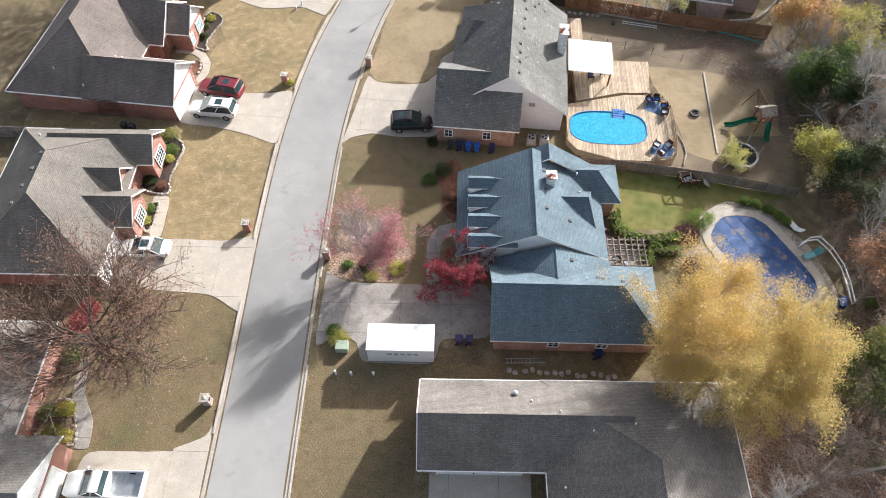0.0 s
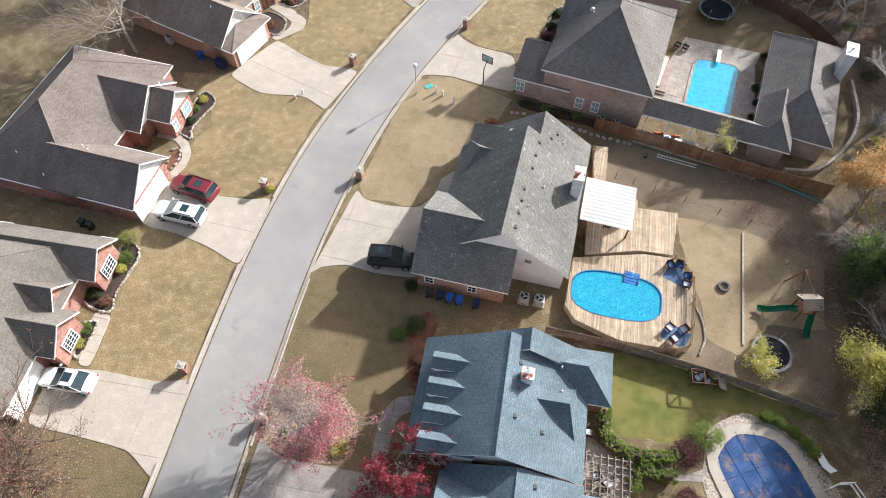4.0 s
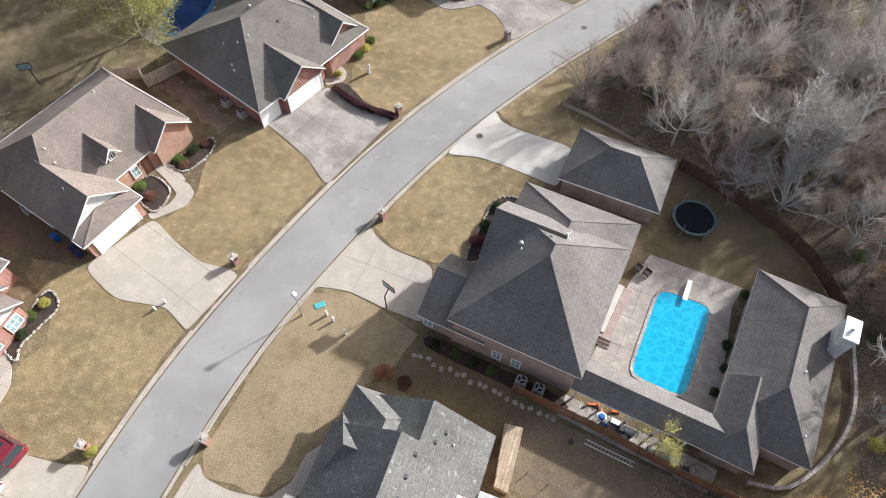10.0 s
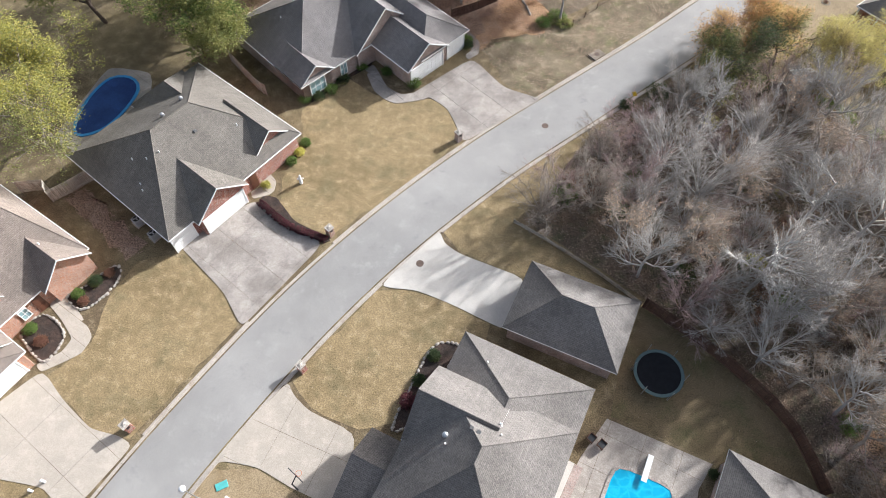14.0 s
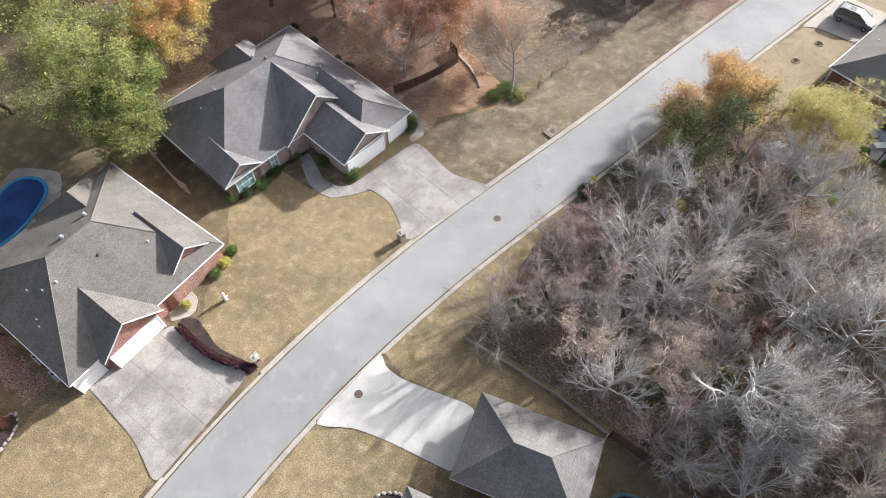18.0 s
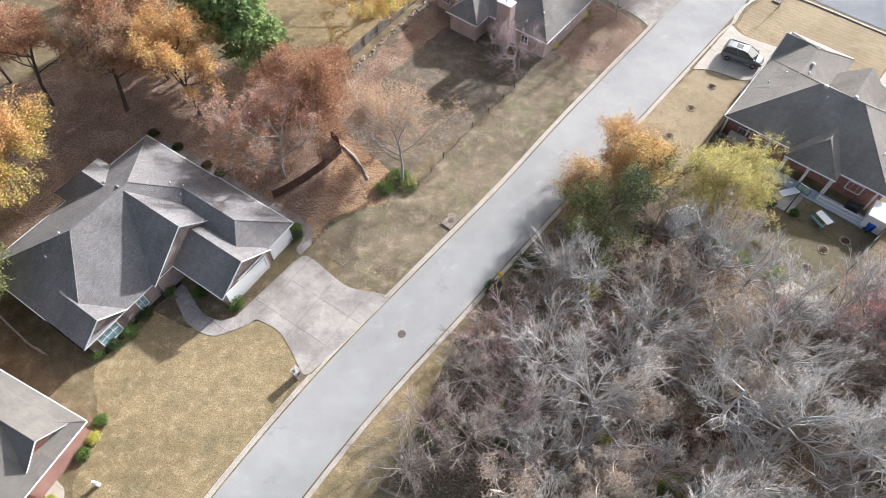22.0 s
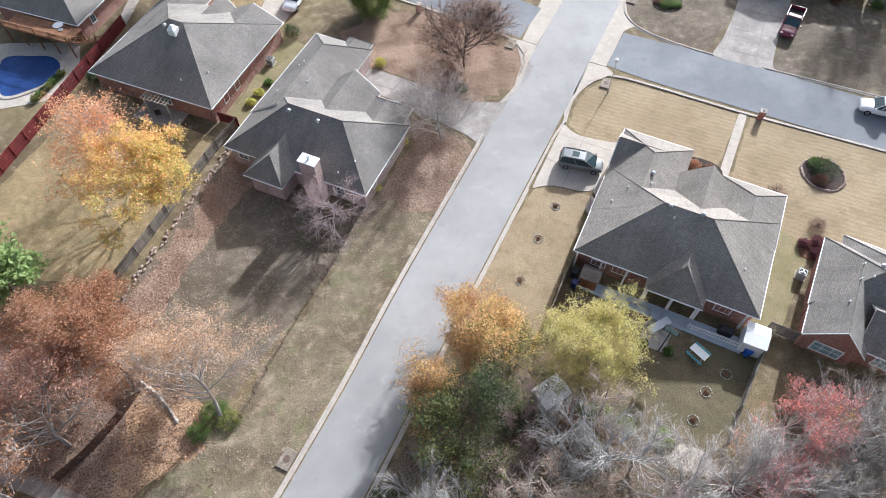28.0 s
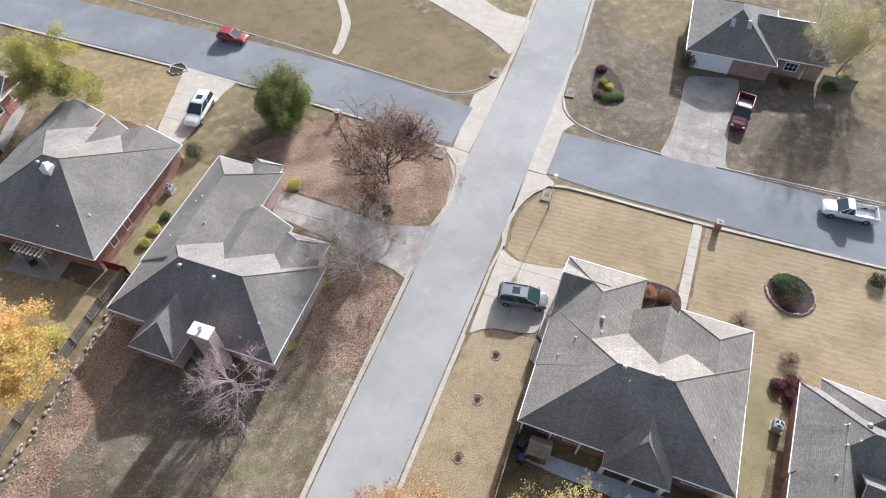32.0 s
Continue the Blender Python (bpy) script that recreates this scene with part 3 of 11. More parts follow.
# lawns and other covers: name, label, height, material, outline
W_ = "woods"
COVERS = [
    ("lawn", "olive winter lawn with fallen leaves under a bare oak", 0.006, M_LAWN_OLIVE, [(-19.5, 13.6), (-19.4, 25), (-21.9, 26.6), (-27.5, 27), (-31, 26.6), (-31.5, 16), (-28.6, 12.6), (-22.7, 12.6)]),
    ("lawn", "tan dormant front lawn", 0.006, M_LAWN, [(-19.3, 32.8), (-19.3, 44.9), (-22.6, 46.4), (-30.1, 48.2), (-47, 49), (-47, 44), (-29.5, 44.6), (-28.8, 41.5), (-28.6, 38.5), (-28.2, 32.7), (-22.1, 32.5)]),
    ("lawn", "golden tan dormant front lawn", 0.006, M_LAWN, [(-18.6, 53.0), (-17.6, 60), (-16.5, 65.8), (-19.4, 67.5), (-29, 69.3), (-34, 69), (-33.8, 67), (-29.2, 64.6), (-27.9, 61.5), (-29, 59), (-28.9, 54.8), (-24, 52.3)]),
    ("lawn", "tan dormant front lawn", 0.006, M_LAWN, [(-14.4, 72.8), (-12.6, 78), (-10.2, 84.8), (-12.9, 87.5), (-17, 89.8), (-20, 90), (-22.6, 88.5), (-23.2, 84), (-22.2, 79.6), (-24.6, 75.8), (-18.2, 72.7)]),
    ("lawn", "tan dormant front lawn with greener patches", 0.006, M_LAWN, [(-5.5, 96), (-1.6, 101.7), (4.2, 111.5), (3.4, 113.8), (1.6, 116), (-0.8, 117), (-3.4, 116), (-7, 116), (-11, 117.6), (-14.5, 111.5), (-12.4, 106.8), (-12.7, 101.5), (-11.5, 98), (-9.6, 96.4)]),
    ("verge", "patchy leaf-strewn grass strip beside the road", 0.006, M_PATCHY, [(7.5, 121.1), (11.6, 120.6), (22.3, 135.2), (29.1, 145.4), (40.6, 160.4), (38.5, 163.5), (27.5, 153), (18.5, 142), (11.5, 134), (3, 126.5)]),
    ("lawn", "dark patchy winter lawn behind the pink-brick house", 0.005, M_PATCHY_DARK, [(3.6, 150.5), (8, 157.5), (12.8, 166), (24, 153.5), (38, 163.8), (26, 151), (17.5, 141.5), (11.5, 134.6), (6, 138), (3, 144)]),
    ("leaf_litter", "thick brown and orange fallen leaves", 0.008, M_LEAVES_ORANGE, [(2.6, 126.2), (5.2, 129.5), (9.8, 131.2), (10.6, 135), (4.5, 141), (2, 147), (-4, 146), (-8, 141), (-4.5, 133)]),
    ("leaf_litter", "brown fallen leaves under the trees", 0.007, M_LEAVES, [(-34, 120), (-26.5, 121), (-17, 138.5), (-6, 132.8), (2, 128), (4, 140), (-3, 149), (-15, 152), (-30, 152), (-44, 140)]),
    ("leaf_litter", "leaf-strewn brown ground beside the southeast house", 0.009, M_LEAVES, [(22.3, 4), (22.5, 12), (24, 16.5), (30, 17.5), (38, 18), (40, 4)]),
    ("leaf_litter", "fallen leaves along the rock edging", 0.008, M_LEAVES, [(2, 147.5), (8.6, 157), (13.5, 166), (17, 163), (9, 152), (6, 146), (3.5, 143)]),
    ("leaf_litter", "carpet of pinkish-brown fallen oak leaves", 0.008, M_LEAVES, [(31.4, 176.4), (38, 171), (41.2, 168.1), (47.4, 168.8), (50.0, 172.6), (50.1, 176), (46.6, 180.3), (39.6, 185.9), (33.5, 187.2), (28, 184), (27, 180)]),
    ("leaf_litter", "fallen leaves beside the pink-brick house", 0.009, M_LEAVES, [(29, 155), (34, 151.8), (40.4, 160.4), (38, 163.4), (35, 166.5), (33.5, 162), (31, 159)]),
    ("lawn", "pale tan back lawn inside the red fence", 0.006, M_LAWN, [(0.6, 149.5), (6.5, 159.4), (11.4, 168), (4, 173), (-2.2, 181), (-12, 166), (-15, 158), (-6, 152)]),
    ("lawn", "green-tan side lawn", 0.007, M_LAWN_MIXED, [(12.8, 170.4), (14.3, 169.7), (23.5, 181.8), (19.6, 185.6), (16.4, 178.5)]),
    ("lawn", "tan front lawn", 0.006, M_LAWN, [(10.8, 207.4), (21.2, 200.8), (17, 190.4), (9, 196), (2, 203), (4, 212)]),
    ("lawn", "brown grass with leaves", 0.006, M_LAND, [(27.9, 195.8), (38.0, 188.6), (33, 187), (23.9, 186.8), (20.4, 187.2), (24.2, 192.4)]),
    ("lawn", "striped brown winter lawn across the side street", 0.006, M_LAWN_OLIVE, [(61.8, 191.6), (58.3, 187.7), (53.4, 187.0), (47.4, 191.8), (35.6, 202), (25.6, 210), (13.5, 219.8), (20, 226), (42, 216), (57, 202)]),
    ("lawn", "dark brown patchy corner lawn", 0.006, M_PATCHY_DARK, [(69.8, 187), (66.9, 181.8), (66.6, 178.8), (68.4, 175.5), (73.6, 170.6), (79.7, 175.6), (84, 181.4), (82, 190), (76, 195)]),
    ("lawn", "brown winter lawn beside the driveway", 0.006, M_PATCHY_DARK, [(90.6, 178.8), (84.4, 170.8), (80.2, 165.8), (89, 159.8), (95, 156), (103, 163), (99, 174)]),
    ("lawn", "mown straw-coloured corner lawn", 0.006, M_LAWN_MOWN, [(52.4, 161.8), (54.3, 165), (56.6, 167), (58.9, 167.9), (61.3, 167.4), (72.8, 159.3), (65.4, 150.2), (62.6, 153), (58, 158.6), (56.4, 157.8), (53.2, 159.7)]),
    ("lawn", "straw-coloured front lawn", 0.006, M_LAWN_MOWN, [(74, 158.5), (81.6, 153.4), (96, 144), (86, 128), (76, 134.5), (71.6, 138.6), (69, 144.4), (66.6, 149.2)]),
    ("lawn", "green-tan strip of lawn between two houses", 0.007, M_LAWN_MIXED, [(69.2, 145.6), (60.6, 132.9), (63.2, 131.2), (71.2, 139.5), (73.4, 142.4)]),
    ("lawn", "straw-coloured verge with three small tree rings", 0.006, M_LAWN_PALE, [(45.6, 153.1), (47.8, 153.1), (51.4, 151), (46.2, 143.5), (42, 137), (38, 133.4), (33, 137.6), (38.7, 145.4)]),
    ("lawn", "dark green strip of grass below the porch rail", 0.007, M_GRASS_DARK, [(55.3, 134.4), (59.7, 131.7), (58.8, 130.9), (54.6, 133.7)]),
    ("ground_cover", "bright green ground cover beside the wood", 0.012, M_GRASS_BRIGHT, [(42.4, 128.6), (44.4, 128.9), (47.4, 126.6), (49.6, 124.9), (49.8, 123.4), (47.8, 122.8), (45.6, 124.2)]),
    ("yard", "worn back yard of thin grass", 0.006, M_YARD, [(49, 132.5), (60, 132.4), (62, 131.2), (55.4, 124), (48.6, 121.5), (45, 127)]),
    ("lawn", "tan dormant front lawn", 0.006, M_LAWN_OLIVE, [(-11.9, 21.5), (-9.9, 23), (-8.3, 22.2), (-7.7, 20.3), (-1.4, 20.2), (3, 20.5), (14, 20.4), (14, 18.6), (-2.6, 18.4), (-2.8, -10), (-12.2, -10)]),
    ("lawn", "dark patchy winter lawn under a red maple", 0.006, M_LAWN_OLIVE, [(-11.7, 29.8), (-9.6, 28.4), (-2.6, 28.4), (-2.5, 32.6), (-1.5, 34.6), (0, 36), (0, 41), (5, 43.6), (10, 43.8), (10, 45), (-1, 46), (-6, 46), (-8.9, 46.6), (-11.7, 45.3)]),
    ("lawn", "pale straw front lawn", 0.006, M_LAWN_PALE, [(-10, 56), (-9, 54.5), (-3.6, 54.4), (-1.7, 56.6), (-1.3, 58.8), (0, 60), (0.6, 64.4), (3, 67.5), (4.2, 70.8), (0.5, 72.4), (-3.2, 73.3), (-7.1, 72.4), (-8.3, 66.8)]),
    # Shade between the houses is put into the cover's darker olive colour.
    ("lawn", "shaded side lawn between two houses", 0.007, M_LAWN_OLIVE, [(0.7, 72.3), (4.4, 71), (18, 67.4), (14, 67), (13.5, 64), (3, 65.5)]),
    ("lawn", "tan front lawn", 0.006, M_LAWN, [(-3.4, 81.2), (-0.8, 79.2), (3.7, 78.4), (6.6, 80), (7, 84.6), (8, 88.2), (12.4, 88.6), (12.4, 91), (8.1, 92), (4.8, 92.5), (1.2, 91.6)]),
    ("lawn", "tan grass verge between the driveway and the fence", 0.006, M_LAWN, [(5.3, 99.8), (7.6, 97.9), (14.7, 96.6), (15.5, 97.6), (25.4, 96.4), (15.2, 101.7), (12.2, 102.9), (17, 112), (18.2, 117.6), (11.2, 109)]),
    ("lawn", "olive back lawn round the trampoline", 0.006, M_LAWN_OLIVE, [(24.2, 85.3), (32.8, 83.7), (41, 83.9), (38.9, 88), (35, 91.3), (30.2, 94.1), (25.9, 96.2), (24.6, 90)]),
    ("leaf_litter", "dark leaf-strewn earth at the end of the yard", 0.008, M_WOODS, [(26, 65), (37.2, 62), (37, 56), (36.4, 46), (32.5, 51), (30.5, 57), (27, 61)]),
    ("yard", "bare brown back yard with worn earth", 0.006, M_DIRT, [(14, 66.8), (21.5, 65.6), (28, 64), (37.4, 62.2), (37, 56), (36.4, 44), (34.2, 40.2), (22.5, 42), (23.6, 50), (22, 57.6), (15.2, 60)]),
    ("yard", "tan dry grass in the back yard", 0.009, M_LAWN_PALE, [(22.2, 57.4), (28.4, 57), (36, 54.6), (35, 47), (30, 46.8), (28, 43), (24.6, 44.5), (24.3, 48), (23.4, 50.4)]),
    ("lawn", "green back lawn behind the blue-roofed house", 0.006, M_GRASS, [(15.9, 36.6), (16.8, 34.6), (22, 34.6), (25.5, 37.8), (34, 38.6), (28, 40.2), (21.5, 41.4), (14.6, 42), (16.2, 40.4)]),
    # The yard's shade is partly in this dark olive cover.
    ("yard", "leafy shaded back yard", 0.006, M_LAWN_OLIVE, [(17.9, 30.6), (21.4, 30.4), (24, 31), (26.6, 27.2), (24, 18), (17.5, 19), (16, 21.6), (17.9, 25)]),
    ("woodland_floor", "woodland floor of dead leaves and brush", 0.008, M_WOODS, [(13, 103.2), (26, 97.4), (31, 94.8), (36, 91.6), (40, 88.2), (42.4, 83.4), (42.4, 66), (37.6, 62), (36.8, 40), (36, 26), (29, 14), (60, 0), (110, 40), (110, 118), (64, 127), (56, 121.5), (49, 122), (44.5, 127.5), (38, 133), (31, 133.6), (24, 124.6), (18, 116)]),
    ("side_yard", "reddish earth and worn grass beside the brick house", 0.007, M_REDEARTH, [(-34.4, 69.8), (-28.8, 69.7), (-41, 76), (-46, 74), (-44, 69)]),
    ("leaf_bed", "reddish earth beside the taupe-roofed house", 0.007, M_LEAVES, [(-33.4, 93), (-24, 88.8), (-22.8, 90.2), (-34, 96)]),
]
laid = []
for n, lab, z, m, pts in COVERS:
    lo, hi = [min(p[i] for p in pts) - 0.4 for i in (0, 1)], [max(p[i] for p in pts) + 0.4 for i in (0, 1)]
    used = {k for a, b, k in laid if all(a[i] < hi[i] and lo[i] < b[i] for i in (0, 1))}
    level = next(k for k in range(1, 40) if k not in used)
    laid.append((lo, hi, level))
    ob = patch(n, pts, 0.0035 * level, m, lab, "ground cover" if n != "lawn" else "lawn", 1.6 if m in (M_LEAVES, M_LEAVES_ORANGE, M_PATCHY) else 0.3)

# kerbs and gutters
MOUTHS = [(-19.2, 9, 5.4), (-19.3, 29, 3.9), (-18.8, 49, 4.1), (-15.3, 69.3, 3.7), (-7.9, 90.2, 5.4), (7.9, 116, 5.0), (43.4, 164, 3.5), (-12, 25.5, 4.1), (-11, 50.3, 5.2), (-5.6, 76.8, 4.4), (3.1, 95.6, 4.2), (48.7, 157.6, 5.0), (24.5, 198.5, 3.9), (77.2, 167.4, 3.5)]
R_LINE = smooth_line(ROAD, 2.4)


def road_edge(side, lo, hi):
    out = []
    for i, p in enumerate(R_LINE):
        d = R_LINE[min(i + 1, len(R_LINE) - 1)] - R_LINE[max(i - 1, 0)]
        n = Vector((d.y, -d.x, 0)).normalized()
        q = Vector((p.x, p.y, 0)) + n * (side * p.z / 2)
        if lo <= q.y <= hi:
            out.append(q)
    return out


def kerb(name, pts, side, label):
    """Kerb stones with their gutter pan along a line; side: 1 where the road lies to the left of the way."""
    top = thing(name, label, "kerb", kind="structure")
    for a, b in zip(pts, pts[1:]):
        m, d = (a + b) / 2, (b - a)
        if d.length < 0.3:
            continue
        n = Vector((-d.y, d.x, 0)).normalized() * side
        low = any(math.dist(m.xy, q[:2]) < q[2] for q in MOUTHS)
        e = d.normalized() * 0.008
        bm = bmesh.new()
        prism(bm, [(p.x, p.y) for p in (a + e, b - e, b - e + n * 0.27, a + e + n * 0.27)], -0.05, 0.035)
        if not low:
            prism(bm, [(p.x, p.y) for p in (a + e - n * 0.15, b - e - n * 0.15, b - e + n * 0.01, a + e + n * 0.01)], -0.05, 0.12 + random.uniform(-0.006, 0.006))
        part("kerb_stone", bm, M_KERB, top)


def corner(pts):
    return smooth_line([(*p, 0) for p in pts], 1.6)


kerb("kerb_west", road_edge(-1, -20, 168) + corner([(47.7, 169.0), (50.2, 172.9), (50.3, 176.6), (47.3, 180.4), (37.4, 188.6), (26.1, 197.2), (10.7, 208.2), (-20, 230)]), -1, "tan concrete kerb and gutter, stained in places")
kerb("kerb_east", road_edge(1, -20, 161.5) + corner([(52.0, 162.1), (54.0, 165.5), (56.5, 167.6), (58.9, 168.5), (61.6, 167.9), (73.2, 159.4), (84.6, 151.6), (110, 134.5)]), 1, "tan concrete kerb and gutter, stained in places")
kerb("kerb_northeast", corner([(110, 145.8), (94.7, 155.9), (81.2, 164.9), (73.3, 170.4), (68.0, 175.2), (66.2, 178.7), (66.9, 182.2), (70.4, 187.5)]) + road_edge(1, 188.5, 240), 1, "tan concrete kerb and gutter")
kerb("kerb_northwest", corner([(-15, 241.5), (13.2, 219.5), (25.4, 209.8), (35.4, 201.7), (47.1, 191.6), (53.3, 186.8), (57.2, 186.4), (60.2, 187.9), (62.2, 189.9)]) + road_edge(-1, 191.0, 240), -1, "tan concrete kerb and gutter")
for side, pieces in (("west", [[(62.4, 189.6), (59.0, 186.8), (56.3, 185.8), (55.2, 184.1), (51.0, 177.5), (52.6, 176.2), (58.5, 184.0)], [(51.0, 177.4), (49.5, 178.2), (50.0, 176.2), (49.7, 173.2), (48.0, 169.9), (48.4, 170.0), (52.6, 176.1)]]),
                     ("east", [[(71.6, 189.2), (67.3, 182.6), (66.5, 179.9), (66.6, 177.2), (64.7, 176.5), (60.1, 170.4), (58.3, 171.7), (68.3, 185.0)], [(60.1, 170.3), (60.6, 168.8), (57.3, 168.4), (54.5, 166.6), (52.2, 163.0), (52.4, 163.7), (58.2, 171.6)]])):
    for pts in pieces:
        slabs("street_apron", pts, 0, (1000, 1000), M_CONC, "pale concrete apron across the mouth of the %sern side street" % side, 0.034, origin=(-400, -400), round_=False)

